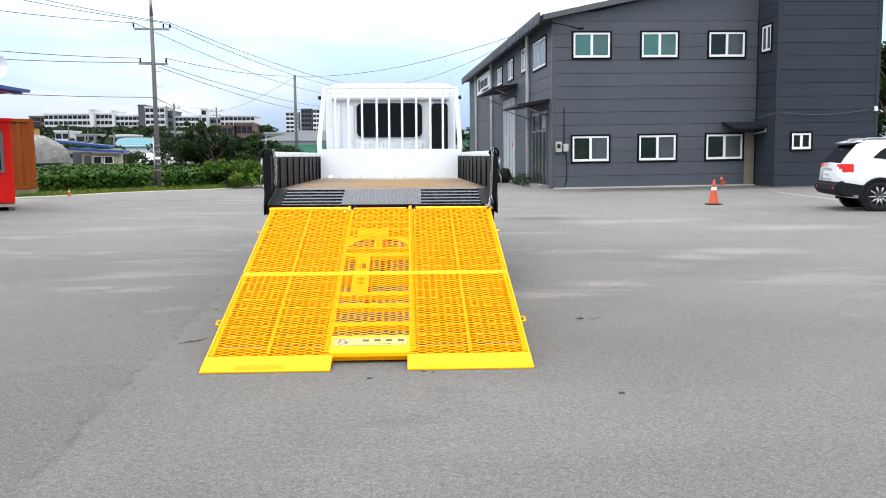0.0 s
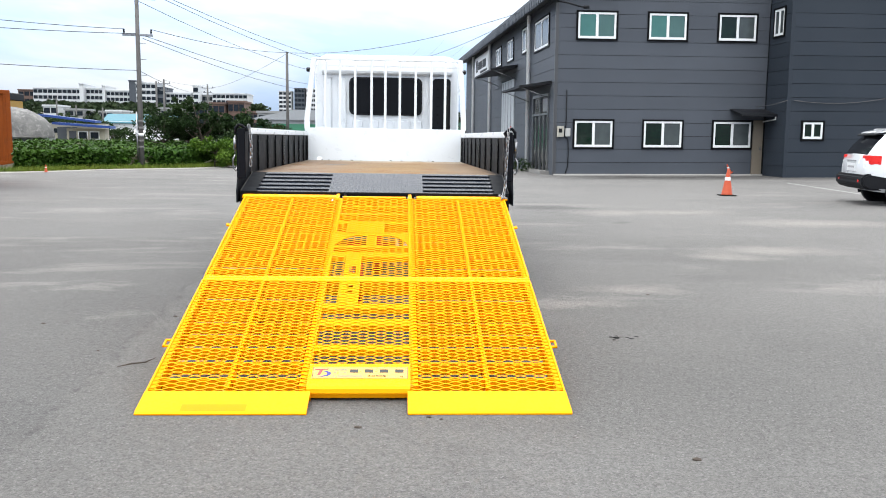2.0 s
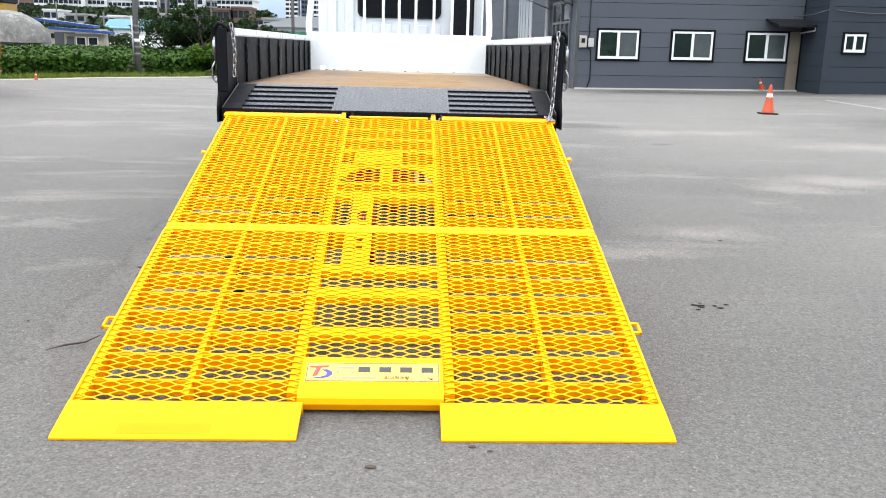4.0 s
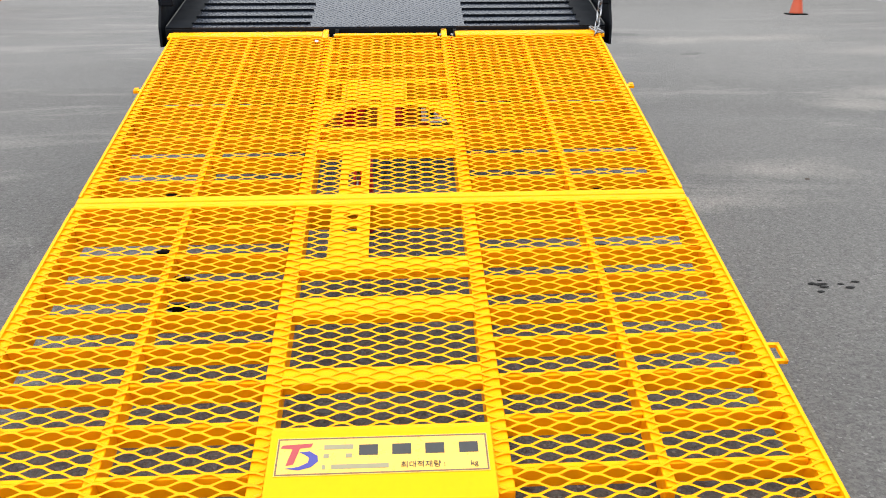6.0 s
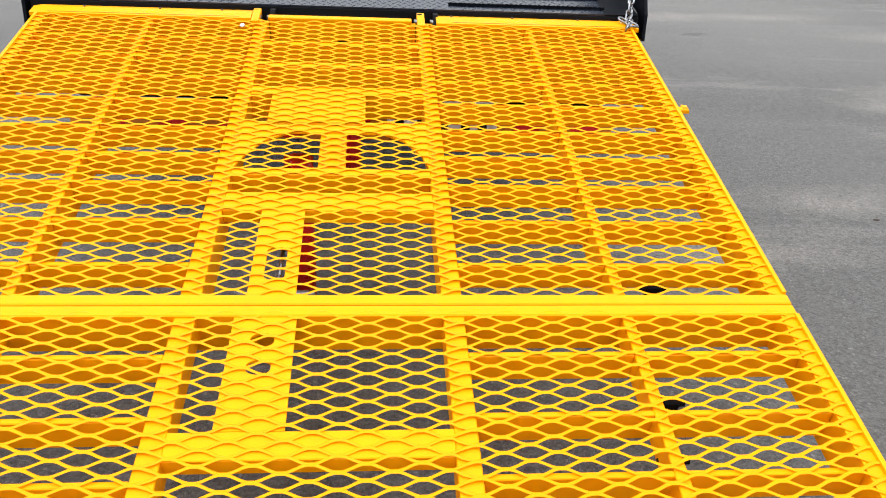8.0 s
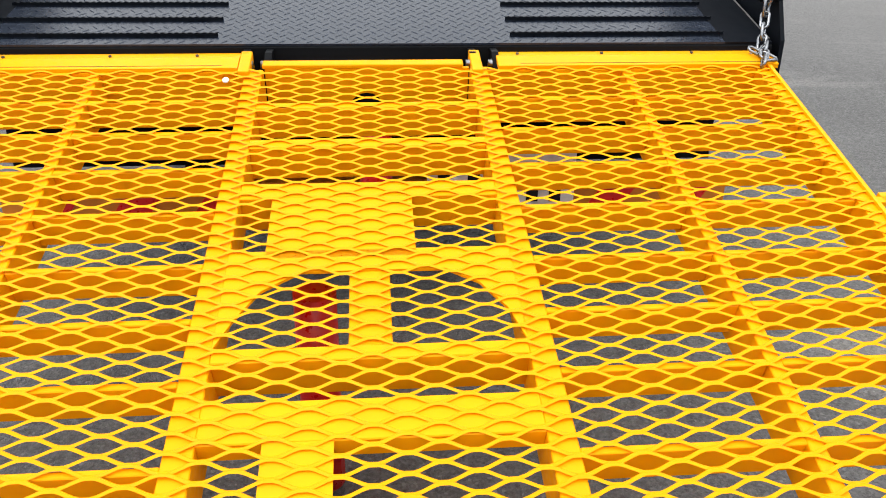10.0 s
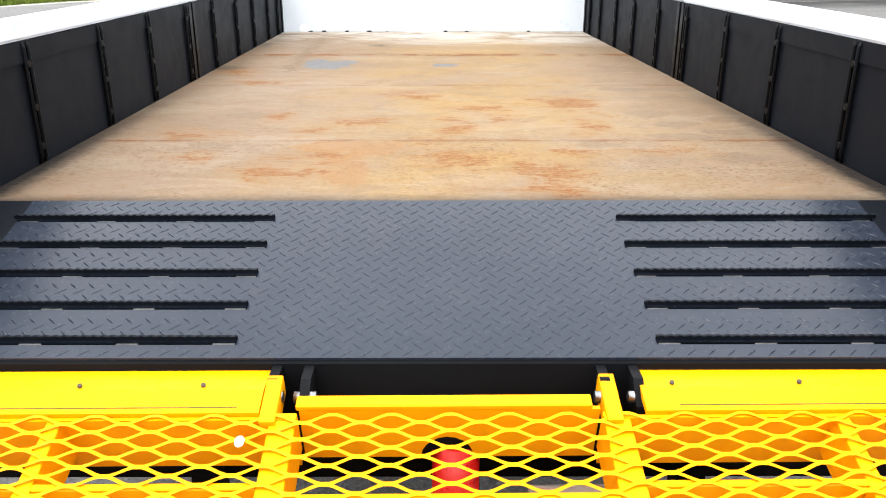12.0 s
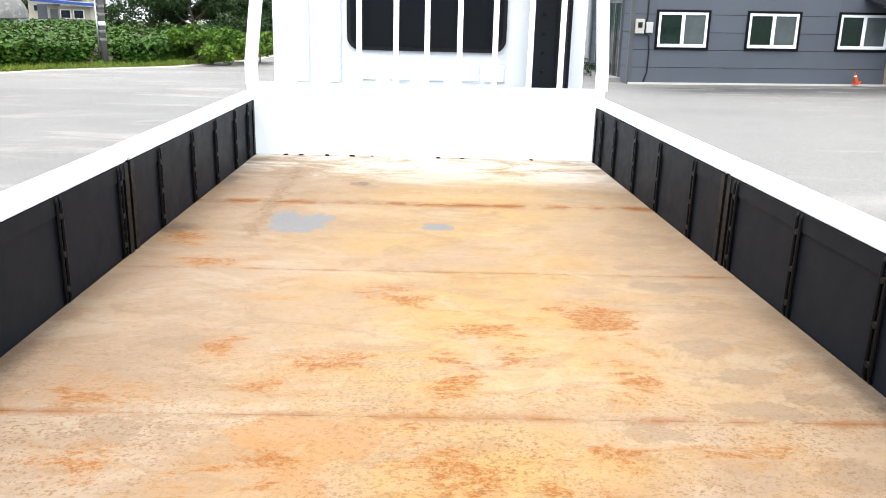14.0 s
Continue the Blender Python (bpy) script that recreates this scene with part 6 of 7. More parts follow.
    # small green shed past the truck
    block("green_shed", 4.9, 6.6, 75, 80, 0, 3.0, surface("dull_green_wall", (0.10, 0.26, 0.18), (0.12, 0.30, 0.2), 0.7), "small green shed beyond the yard")
    # yellow machine behind the barn
    h = thing("yellow_machine", (-27.4, 54, 0), "yellow and black machine body behind the barn", "machine")
    abox("body", (-0.6, 0.7, -1, 1, 0.0, 3.45), surface("machine_yellow", (0.55, 0.30, 0.02), (0.6, 0.34, 0.03), 0.5), h, bevel=0.05)
    abox("hood", (-1.5, 0.75, -1.1, 1.1, 3.45, 3.95), DARK_TRIM, h, bevel=0.05)


# ---------------------------------------------------------------- poles and lines
CONCRETE = surface("pole_concrete", (0.155, 0.152, 0.15), (0.215, 0.21, 0.205), 0.85, 0, 1.5, 30, (0.2, 0.2, 0.2), 0.3)
WIRE = surface("cable_black", (0.03, 0.03, 0.035), (0.05, 0.05, 0.055), 0.6)


def pole(x, y, h, r0, r1, base=0.0, arms=(), label="grey concrete utility pole"):
    p = thing("utility_pole", (x, y, base), label, "pole", "utility poles")
    bm = bm_new()
    tube(bm, [(0, 0, -0.3), (0, 0, h * 0.5), (0, 0, h)], [r0, (r0 + r1) / 2, r1], 14)
    part("shaft", bm, CONCRETE, p)
    for z, w, a, pins in arms:
        ca, sa = math.cos(radians(a)), math.sin(radians(a))
        bm = bm_new()
        box(bm, -w, w, -0.05, 0.05, z - 0.04, z + 0.04, 0.005, pose(0, 0, 0, 0, 0, a))
        arm = part("crossarm", bm, STEEL, p)
        for q in pins:
            bm = bm_new()
            tube(bm, [(q * ca, q * sa, z + 0.04), (q * ca, q * sa, z + 0.10), (q * ca, q * sa, z + 0.16), (q * ca, q * sa, z + 0.21)], [0.02, 0.042, 0.03, 0.042], 8)
            part("insulator", bm, DARK_TRIM, arm)
    return p


def span(a, b, sag, r=0.012, label="thin black overhead cable between poles"):
    a, b = Vector(a), Vector(b)
    bm = bm_new()
    tube(bm, [a + (b - a) * t - Vector((0, 0, 4 * sag * t * (1 - t))) for t in [k / 20 for k in range(21)]], r, 5)
    ob = part("overhead_cable", bm, WIRE, None)
    tagged(ob, label, "cable", "overhead cables")


def build_lines():
    big = pole(-10.25, 28.8, 7.0, 0.105, 0.070, 0.0, ((6.49, 0.68, 8, (-0.7, 0.45, 0.7)), (5.12, 0.56, 8, (-0.5, 0.5))))
    bm = bm_new()
    tube(bm, [(-0.115, -0.1, -0.2), (-0.115, -0.1, 2.2)], 0.03, 8)
    part("cable_guard", bm, STEEL, big)
    for i, z in enumerate((0.75, 1.0, 1.25, 1.5, 1.75)):
        bm = bm_new()
        tube(bm, [(0, 0, z), (0, 0, z + 0.12)], 0.107, 14)
        part("warning_band", bm, PVC if i == 2 else CONCRETE, big)
    bm = bm_new()
    tube(bm, [(0, 0, 6.98), (0, 0, 7.5), (0, 0, 8.6)], [0.069, 0.052, 0.035], 12)
    part("pole_cap", bm, STEEL, big, "slim steel pole extension")
    for z in (3.0, 3.6, 4.2, 4.8):
        bm = bm_new()
        tube(bm, [(0.10, 0, z), (0.30, 0, z)], 0.012, 6)
        part("step_bolt", bm, STEEL, big)
    pole(-7.35, 48, 6.5, 0.11, 0.08)
    pole(-27.2, 90, 7.4, 0.14, 0.10, 0.0, ((6.9, 0.7, 0, (-0.6, 0.6)), (6.2, 0.5, 0, (-0.4, 0.4))))
    pole(-28.2, 90.5, 7.2, 0.12, 0.10, 0.0)
    pole(-27.2, 110, 8.1, 0.15, 0.11, 0.0, ((7.6, 0.8, 0, (-0.7, 0.7)), (7.0, 0.6, 0, (-0.4, 0.4))))
    for x, y, h in ((-45, 120, 5.0), (-52, 128, 5.2), (-60, 140, 6.2), (-38, 125, 4.6)):
        pole(x, y, h, 0.14, 0.1, hill_height(x, y))
    px, py = -10.25, 28.8
    for q, z0, end, sag in ((-0.7, 6.74, (-21.5, 15, 7.3), 0.5), (0.45, 6.74, (-20.5, 15, 8.3), 0.5), (0.7, 6.74, (-20.0, 15, 8.6), 0.5),
                            (-0.5, 5.34, (-19, 17, 5.2), 0.25), (0.0, 5.17, (-19, 17, 4.6), 0.2), (0.0, 3.78, (-19, 10, 3.5), 0.25)):
        span((px + q, py, z0), end, sag)
    for q, z0, end, sag in ((-0.7, 6.74, (2.0, 140, 16.8), 4.0), (0.45, 6.74, (6.0, 140, 18.0), 4.0), (0.7, 6.74, (10.7, 140, 18.3), 4.0),
                            (0.5, 5.34, (-7.35, 48, 6.45), 0.2), (0.3, 5.08, (2.0, 140, 14.0), 3.0), (0.2, 4.99, (-2.0, 140, 13.0), 3.0), (0.0, 3.78, (-27.2, 110, 7.4), 0.6)):
        span((px + q, py, z0), end, sag)
    span((-7.35, 48, 6.45), (4.8, 31, 6.6), 0.55)
    span((-7.35, 48, 6.4), (-27.2, 110, 7.6), 0.5)
    span((4.6, 34, 6.55), (-4.0, 75, 8.4), 0.8)
    span((-27.2, 110, 7.9), (-27.2, 90, 7.3), 0.2)


# ---------------------------------------------------------------- yard things
ORANGE = surface("cone_orange", (0.78, 0.10, 0.015), (0.70, 0.085, 0.012), 0.45, 0, 6, 50, (0.3, 0.1, 0.05), 0.2)


def cone(x, y, h, label, band=True, m=None):
    c = thing("traffic_cone", (x, y, ground_height(x, y)), label, "cone", "traffic cones")
    k = h / 0.70
    bm = bm_new()
    box(bm, -0.19 * k, 0.19 * k, -0.19 * k, 0.19 * k, 0.002, 0.03 * k, 0.008)
    part("base", bm, RUBBER if band else ORANGE, c, "black rubber base" if band else "")
    bm = bm_new()
    zs = [(0.028, 0.150), (0.05, 0.140), (0.40, 0.078), (0.53, 0.056), (0.67, 0.032), (0.69, 0.026), (0.70, 0.014)]
    tube(bm, [(0, 0, z * k) for z, _ in zs], [r * k for _, r in zs], 20)
    part("body", bm, ORANGE, c)
    bm = bm_new()
    tube(bm, [(0, 0, 0.405 * k), (0, 0, 0.49 * k)], [0.0795 * k, 0.0652 * k], 20, False)
    part("band", bm, PVC, c, "white reflective band")
    return c


def build_yard():
    cone(8.02, 15.7, 0.65, "orange traffic cone with a white band on a black base")
    cone(-12.1, 24.5, 0.26, "small orange and white cone at the yard edge", False)
    # fallen red cone against the workshop
    c = cone(12.4, 26.55, 0.38, "red cone leaning at the workshop wall", False)
    c.matrix_basis = pose(12.4, 26.6, 0.22, 0, -28, 30)
    # dropped twig and scraps
    bm = bm_new()
    tube(bm, [(-1.44, 0.80, 0.012), (-1.38, 0.85, 0.016), (-1.31, 0.90, 0.012), (-1.27, 0.97, 0.02)], [0.002, 0.005, 0.004, 0.002], 6)
    tagged(part("twig", bm, BARK), "short dark twig on the asphalt", "twig")
    rnd = random.Random(8)
    for i, (x, y, s) in enumerate([(0.02, -0.175, 0.026), (1.506, -0.57, 0.03), (-2.36, 1.94, 0.022), (0.36, -0.03, 0.02), (0.42, -0.06, 0.015), (-1.5, 2.2, 0.02), (2.4, 3.2, 0.022), (-1.7, 1.2, 0.014)]):
        bm = bm_new()
        bmesh.ops.create_icosphere(bm, subdivisions=1, radius=s)
        for v in bm.verts:
            v.co = Vector((x, y, s * 0.1)) + Vector((v.co.x * 0.8, v.co.y * 0.5, v.co.z * 0.3)) * rnd.uniform(0.8, 1.2)
        tagged(part("clod", bm, BARK), "small dark clod on the asphalt", "clod", "clods")
    for i in range(10):
        x, y = 1.744 + rnd.gauss(0, 0.045), 1.62 - 0.05 * i / 10 + rnd.gauss(0, 0.03)
        s = rnd.uniform(0.005, 0.012)
        bm = bm_new()
        bmesh.ops.create_icosphere(bm, subdivisions=1, radius=s)
        for v in bm.verts:
            v.co = Vector((x, y, 0.003)) + Vector((v.co.x * 1.8, v.co.y * 1.1, v.co.z * 0.25)) * rnd.uniform(0.85, 1.15)
        tagged(part("clod", bm, RUBBER), "flattened dark crumb on the asphalt", "clod", "clods")
    # pale scrap of sheeting at the field's edge
    bm = bm_new()
    n = 9
    row = []
    for k in range(n):
        s = k / (n - 1)
        row.append([bm.verts.new((-8.75 + 0.6 * s + 0.04 * rnd.uniform(-1, 1), 31.6 + 0.1 * q, 0.02 + 0.22 * s + (0.07 if q == 0 else 0.0) + rnd.uniform(0, 0.03))) for q in (-1, 0, 1)])
    for a, b in zip(row, row[1:]):
        for c in (0, 1):
            bm.faces.new((a[c], a[c + 1], b[c + 1], b[c]))
    bmesh.ops.solidify(bm, geom=bm.faces[:], thickness=0.012)
    tagged(part("plastic_scrap", bm, surface("pale_plastic", (0.62, 0.66, 0.42), (0.7, 0.72, 0.5), 0.5, 0, 6, 30)), "crumpled pale yellow plastic sheeting beside the bush", "scrap")
    # black sacks and a few weeds along the workshop's long side
    for k, (x, y, s, h) in enumerate(((4.55, 34.3, 0.42, 0.75), (4.75, 35.6, 0.38, 0.55))):
        bm = bm_new()
        bmesh.ops.create_icosphere(bm, subdivisions=3, radius=1.0)
        for v in bm.verts:
            q = 1 + 0.22 * noise.noise(v.co * 1.7 + Vector((k * 5, 0, 0))) + 0.10 * noise.noise(v.co * 5.0)
            v.co = Vector((x + v.co.x * s * q, y + v.co.y * s * q, max(0.0, h * 0.48 + v.co.z * h * 0.52 * q)))
        tagged(part("black_sack", bm, RUBBER, None, "", True), "full black sack leaning at the workshop wall", "sack", "black sacks")
    rng = np.random.RandomState(200)
    pts = []
    for x, y, h in ((5.05, 30.6, 0.5), (5.15, 29.6, 0.4), (4.9, 32.2, 0.35)):
        pts += [(x + rng.randn() * 0.14, y + rng.randn() * 0.2, h * rng.rand() + 0.03) for _ in range(110)]
    tagged(leaves("wall_weeds", pts, 0.13, DARKTREE, 210, None, "dark green weeds along the workshop wall", "stuff", 0.2, 0.35), category="weeds")
    # bay line beside the car
    bm = bm_new()
    for (xa, ya), (xb, yb) in ((( 12.25, 21.6), (11.55, 14.2)), ((13.6, 21.2), (19.5, 19.8))):
        d = Vector((xb - xa, yb - ya, 0)).normalized()
        q = Vector((-d.y, d.x, 0)) * 0.06
        n = 8
        row = []
        for k in range(n + 1):
            p = Vector((xa + (xb - xa) * k / n, ya + (yb - ya) * k / n, 0))
            p.z = ground_height(p.x, p.y) + 0.004
            row.append((bm.verts.new(p + q), bm.verts.new(p - q)))
        for a, b in zip(row, row[1:]):
            bm.faces.new((a[0], a[1], b[1], b[0]))
    ob = part("bay_line", bm, surface("worn_white_line", (0.62, 0.62, 0.60), (0.45, 0.45, 0.44), 0.8, 0, 4, 60, (0.25, 0.25, 0.25), 0.5))
    tagged(ob, "worn white parking line on the asphalt", "marking", kind="structure")


def build_left():
    # orange-brown container with ribbed walls
    c = thing("shipping_container", (-16.9, 30.0, 0.0), "rust-orange ribbed shipping container on sleepers", "container",
              m=pose(-14.55, 27.4, 0.0, 0, 0, 27) @ pose(-2.2, 2.8, 0.0))
    paint = surface("container_paint", (0.34, 0.075, 0.008), (0.40, 0.095, 0.012), 0.6, 0, 1.2, 20, (0.16, 0.05, 0.02), 0.5, spec=0.15)
    z0, z1, x1, y1 = 0.12, 2.86, 2.2, 2.8
    bm = bm_new()
    box(bm, -x1, x1, -y1 + 0.06, y1, z0, z1)
    part("body", bm, paint, c)
    for k in range(12):
        x = -x1 + 0.15 + k * (2 * x1 - 0.3) / 11
        bm = bm_new()
        prism(bm, [(x - 0.12, -y1 + 0.06), (x - 0.06, -y1 + 0.015), (x + 0.06, -y1 + 0.015), (x + 0.12, -y1 + 0.06)], "z", z0 + 0.15, z1 - 0.12)
        part("rib", bm, paint, c)
    for x in (-x1 + 0.07, x1 - 0.07):
        abox("corner_post", (x - 0.08, x + 0.08, -y1 - 0.02, -y1 + 0.12, z0, z1), paint, c, bevel=0.01)
    for z in (z0 + 0.07, z1 - 0.06):
        abox("rail", (-x1, x1, -y1 - 0.015, -y1 + 0.1, z - 0.07, z + 0.07), paint, c, bevel=0.01)
    for x in (-1.6, 0.0, 1.6):
        abox("sleeper", (x - 0.25, x + 0.25, -y1 + 0.1, y1, 0.0, 0.12), BARK, c)
    abox("ledge", (-x1, x1 + 1.9, -y1 - 0.25, -y1 - 0.02, 0.0, 0.11), surface("old_boards", (0.22, 0.20, 0.17), (0.28, 0.26, 0.22), 0.9, 0, 3, 40), c)
    # red booth on a pallet
    b = thing("red_booth", (-12.0, 18.0, 0), "bright red metal booth with a dark window on a pallet", "booth",
              m=pose(-10.2, 16.7, 0.0, 0, 0, 27) @ pose(-1.9, 1.3, 0.0))
    red = surface("booth_red", (1.05, 0.014, 0.006), (0.95, 0.012, 0.006), 0.45, 0, 2, 30, (0.2, 0.02, 0.02), 0.2, spec=0.15)
    abox("body", (-1.9, 1.86, -1.3, 1.3, 0.18, 2.36), red, b, bevel=0.03)
    abox("cornice", (-1.95, 1.9, -1.35, 1.35, 2.30, 2.40), red, b, bevel=0.01)
    w = abox("window", (0.3, 1.66, -1.34, -1.29, 0.98, 2.08), surface("grey_frame", (0.16, 0.15, 0.15), (0.2, 0.19, 0.19), 0.5), b, bevel=0.01)
    abox("pane", (0.38, 1.58, -1.345, -1.335, 1.06, 2.0), GLASSD, w)
    pal = abox("pallet", (-1.9, 1.9, -1.45, 1.2, 0.10, 0.17), surface("pale_boards", (0.45, 0.42, 0.38), (0.5, 0.47, 0.43), 0.9, 0, 3, 40), b)
    for x in (-1.8, 0.0, 1.75):
        abox("runner", (x - 0.06, x + 0.06, -1.45, 1.2, 0.0, 0.10), BARK, pal)
    # blue awning with a dish above it
    a = thing("blue_awning", (-11.9, 15.2, 0.06), "blue corrugated awning on a steel post", "awning")
    bm = bm_new()
    n = 24
    for k in range(n):
        x0, x1 = -2.4 + 4.8 * k / n, -2.4 + 4.8 * (k + 1) / n
        z = 0.035 if k % 2 else 0.0
        box(bm, x0, x1, -1.1, 1.1, 2.93 + z, 3.0 + z)
    part("sheet", bm, BLUE_ROOF, a)
    abox("fascia", (-2.4, 2.4, -1.12, -1.06, 2.86, 2.95), DARK_TRIM, a)
    bm = bm_new()
    tube(bm, [(-1.6, 0, 0), (-1.6, 0, 2.95)], 0.05, 8)
    tube(bm, [(-1.6, 0, 2.9), (0.9, 0.6, 2.95)], 0.035, 8)
    part("post", bm, STEEL, a)
    d = thing("dish_antenna", (-10.25, 16.0, 3.0), "white round dish antenna above the awning", "antenna")
    bm = bm_new()
    n, rings = 20, []
    for r, y in ((0.0, 0.0), (0.12, -0.012), (0.22, -0.045), (0.31, -0.10)):
        rings.append([bm.verts.new((0.12 + r * math.cos(6.2832 * k / n), y, 0.64 + r * math.sin(6.2832 * k / n))) for k in range(n)] if r else [bm.verts.new((0.12, 0, 0.64))])
    for k in range(n):
        bm.faces.new((rings[0][0], rings[1][k], rings[1][(k + 1) % n]))
        for p, q in zip(rings[1:], rings[2:]):
            bm.faces.new((p[k], q[k], q[(k + 1) % n], p[(k + 1) % n]))
    part("dish", bm, PVC, d, "", True)
    bm = bm_new()
    tube(bm, [(0.0, 0.1, -0.06), (0.0, 0.1, 0.6), (0.1, 0.0, 0.64)], 0.025, 8)
    part("mast", bm, STEEL, d)


# ---------------------------------------------------------------- parked car
def build_car():
    car = thing("parked_suv", (0, 0, 0), "white five-door SUV parked with its tail to the yard", "car",
                m=pose(10.72, 13.35, ground_height(10.72, 13.35) - 0.02, 0, 0, -12) @ Matrix.Scale(0.94, 4))
    paint = surface("car_white", (1.15, 1.19, 1.24), (1.10, 1.14, 1.18), 0.22, 0, 2, 4, None, 0, 0, 0.001, 0.5, 0.6, grit=0.03)
    trim = surface("car_dark_plastic", (0.014, 0.0155, 0.019), (0.018, 0.0195, 0.024), 0.65, spec=0.12)
    secs = [(-0.90, [(0.0, 0.62), (0.66, 0.62), (0.74, 0.66), (0.77, 0.74), (0.77, 0.84), (0.74, 0.94), (0.66, 1.02), (0.0, 1.03)]),
            (-0.84, [(0.0, 0.42), (0.80, 0.42), (0.86, 0.52), (0.88, 0.70), (0.87, 0.88), (0.84, 1.04), (0.76, 1.14), (0.0, 1.16)]),
            (-0.70, [(0.0, 0.34), (0.88, 0.34), (0.93, 0.50), (0.94, 0.72), (0.93, 0.92), (0.89, 1.10), (0.76, 1.36), (0.0, 1.42)]),
            (-0.50, [(0.0, 0.32), (0.90, 0.32), (0.94, 0.50), (0.945, 0.72), (0.94, 0.94), (0.90, 1.12), (0.70, 1.58), (0.0, 1.665)]),
            (-0.20, [(0.0, 0.30), (0.90, 0.30), (0.94, 0.50), (0.945, 0.72), (0.94, 0.94), (0.90, 1.10), (0.69, 1.63), (0.0, 1.70)]),
            (0.8, [(0.0, 0.28), (0.90, 0.28), (0.93, 0.50), (0.935, 0.72), (0.93, 0.92), (0.90, 1.06), (0.69, 1.645), (0.0, 1.71)]),
            (1.6, [(0.0, 0.28), (0.90, 0.28), (0.93, 0.50), (0.935, 0.72), (0.93, 0.92), (0.90, 1.04), (0.68, 1.60), (0.0, 1.67)]),
            (2.5, [(0.0, 0.28), (0.90, 0.28), (0.93, 0.50), (0.935, 0.72), (0.92, 0.90), (0.88, 1.00), (0.78, 1.06), (0.0, 1.12)]),
            (3.3, [(0.0, 0.30), (0.86, 0.30), (0.90, 0.50), (0.90, 0.68), (0.88, 0.80), (0.82, 0.88), (0.7, 0.94), (0.0, 0.98)]),
            (3.72, [(0.0, 0.36), (0.6, 0.36), (0.68, 0.48), (0.68, 0.58), (0.66, 0.66), (0.6, 0.70), (0.5, 0.72), (0.0, 0.73)])]
    bm, gl = bm_new(), bm_new()

    def ring(bmx, x, half):
        pts = [(-w, z) for w, z in half] + [(w, z) for w, z in half[-2:0:-1]]
        return [bmx.verts.new((x, w, z)) for w, z in pts]

    sets = [(q, [ring(q, x, half) for x, half in secs]) for q in (bm, gl)]
    n = len(sets[0][1][0])
    for i in range(len(secs) - 1):
        for k in range(n):
            which = 0
            if k in (6, 7) and i in (1, 2):
                which = 1
            q, rr = sets[which]
            a, b = rr[i], rr[i + 1]
            q.faces.new((a[k], a[(k + 1) % n], b[(k + 1) % n], b[k]))
    bm.faces.new(sets[0][1][0])
    bm.faces.new(sets[0][1][-1])
    for q, _ in sets:
        bmesh.ops.delete(q, geom=[v for v in q.verts if not v.link_faces], context="VERTS")
    part("body", bm, paint, car, "", True)
    part("tailgate_glass", gl, GLASSD, car, "dark tailgate glass", True)

    def slab(name, pts, off, material, parent, label=""):
        bm = bm_new()
        ps = [Vector(p) for p in pts]
        nn = (ps[1] - ps[0]).cross(ps[-1] - ps[0]).normalized()
        if nn.x > 0 and abs(nn.x) > abs(nn.y):
            nn = -nn
        a, b = [bm.verts.new(p + nn * off) for p in ps], [bm.verts.new(p - nn * 0.02) for p in ps]
        bm.faces.new(a)
        bm.faces.new(b[::-1])
        for k in range(len(ps)):
            bm.faces.new((a[k], b[k], b[(k + 1) % len(ps)], a[(k + 1) % len(ps)]))
        return part(name, bm, material, parent, label)
    for u in (-1, 1):
        for pts in ([(-0.16, 1.27), (0.62, 1.20), (0.62, 1.56), (0.22, 1.55), (0.02, 1.44)], [(0.68, 1.20), (1.20, 1.18), (1.20, 1.56), (0.68, 1.56)], [(1.26, 1.18), (2.05, 1.16), (1.62, 1.53), (1.26, 1.555)]):
            bm = bm_new()
            ring_ = [[bm.verts.new((x, u * (0.906 - 0.21 * (z - 1.10) / 0.53 + o), z)) for x, z in pts] for o in (-0.02, 0.012)]
            bm.faces.new(ring_[0])
            bm.faces.new(ring_[1])
            for k in range(len(pts)):
                j = (k + 1) % len(pts)
                bm.faces.new((ring_[0][k], ring_[0][j], ring_[1][j], ring_[1][k]))
            part("side_window", bm, GLASSD, car, "dark side window")
    bm = bm_new()
    prism(bm, [(-0.57, 1.622), (-0.575, 1.634), (-0.50, 1.670), (-0.36, 1.70), (-0.30, 1.68)], "y", -0.64, 0.64)
    spoiler = part("spoiler", bm, paint, car)
    bm = bm_new()
    prism(bm, [(-0.65, 1.575), (-0.648, 1.597), (-0.56, 1.632), (-0.45, 1.645), (-0.45, 1.60)], "y", -0.63, 0.63)
    part("spoiler_lip", bm, trim, spoiler, "dark plastic spoiler lip")
    bm = bm_new()
    prism(bm, [(-0.96, 0.44), (-0.985, 0.56), (-0.96, 0.68), (-0.80, 0.74), (-0.3, 0.66), (-0.42, 0.36), (-0.80, 0.36)], "y", -0.945, 0.945)
    bmesh.ops.bevel(bm, geom=bm.edges[:], offset=0.04, segments=2, affect="EDGES")
    bump_ = part("rear_bumper", bm, trim, car, "dark plastic rear bumper")
    for u in (-1, 1):
        slab("bumper_reflector", [(-0.97, u * 0.66, 0.53), (-0.94, u * 0.86, 0.53), (-0.94, u * 0.86, 0.59), (-0.97, u * 0.66, 0.59)], 0.012, RED, bump_)
        bm = bm_new()
        prism(bm, [(-0.885, u * 0.58), (-0.868, u * 0.80), (-0.80, u * 0.905), (-0.60, u * 0.955), (-0.58, u * 0.88), (-0.72, u * 0.58)], "z", 0.93, 1.13)
        bmesh.ops.bevel(bm, geom=bm.edges[:], offset=0.012, segments=2, affect="EDGES")
        lamp = part("tail_lamp", bm, RED, car, "red tail lamp")
        bm = bm_new()
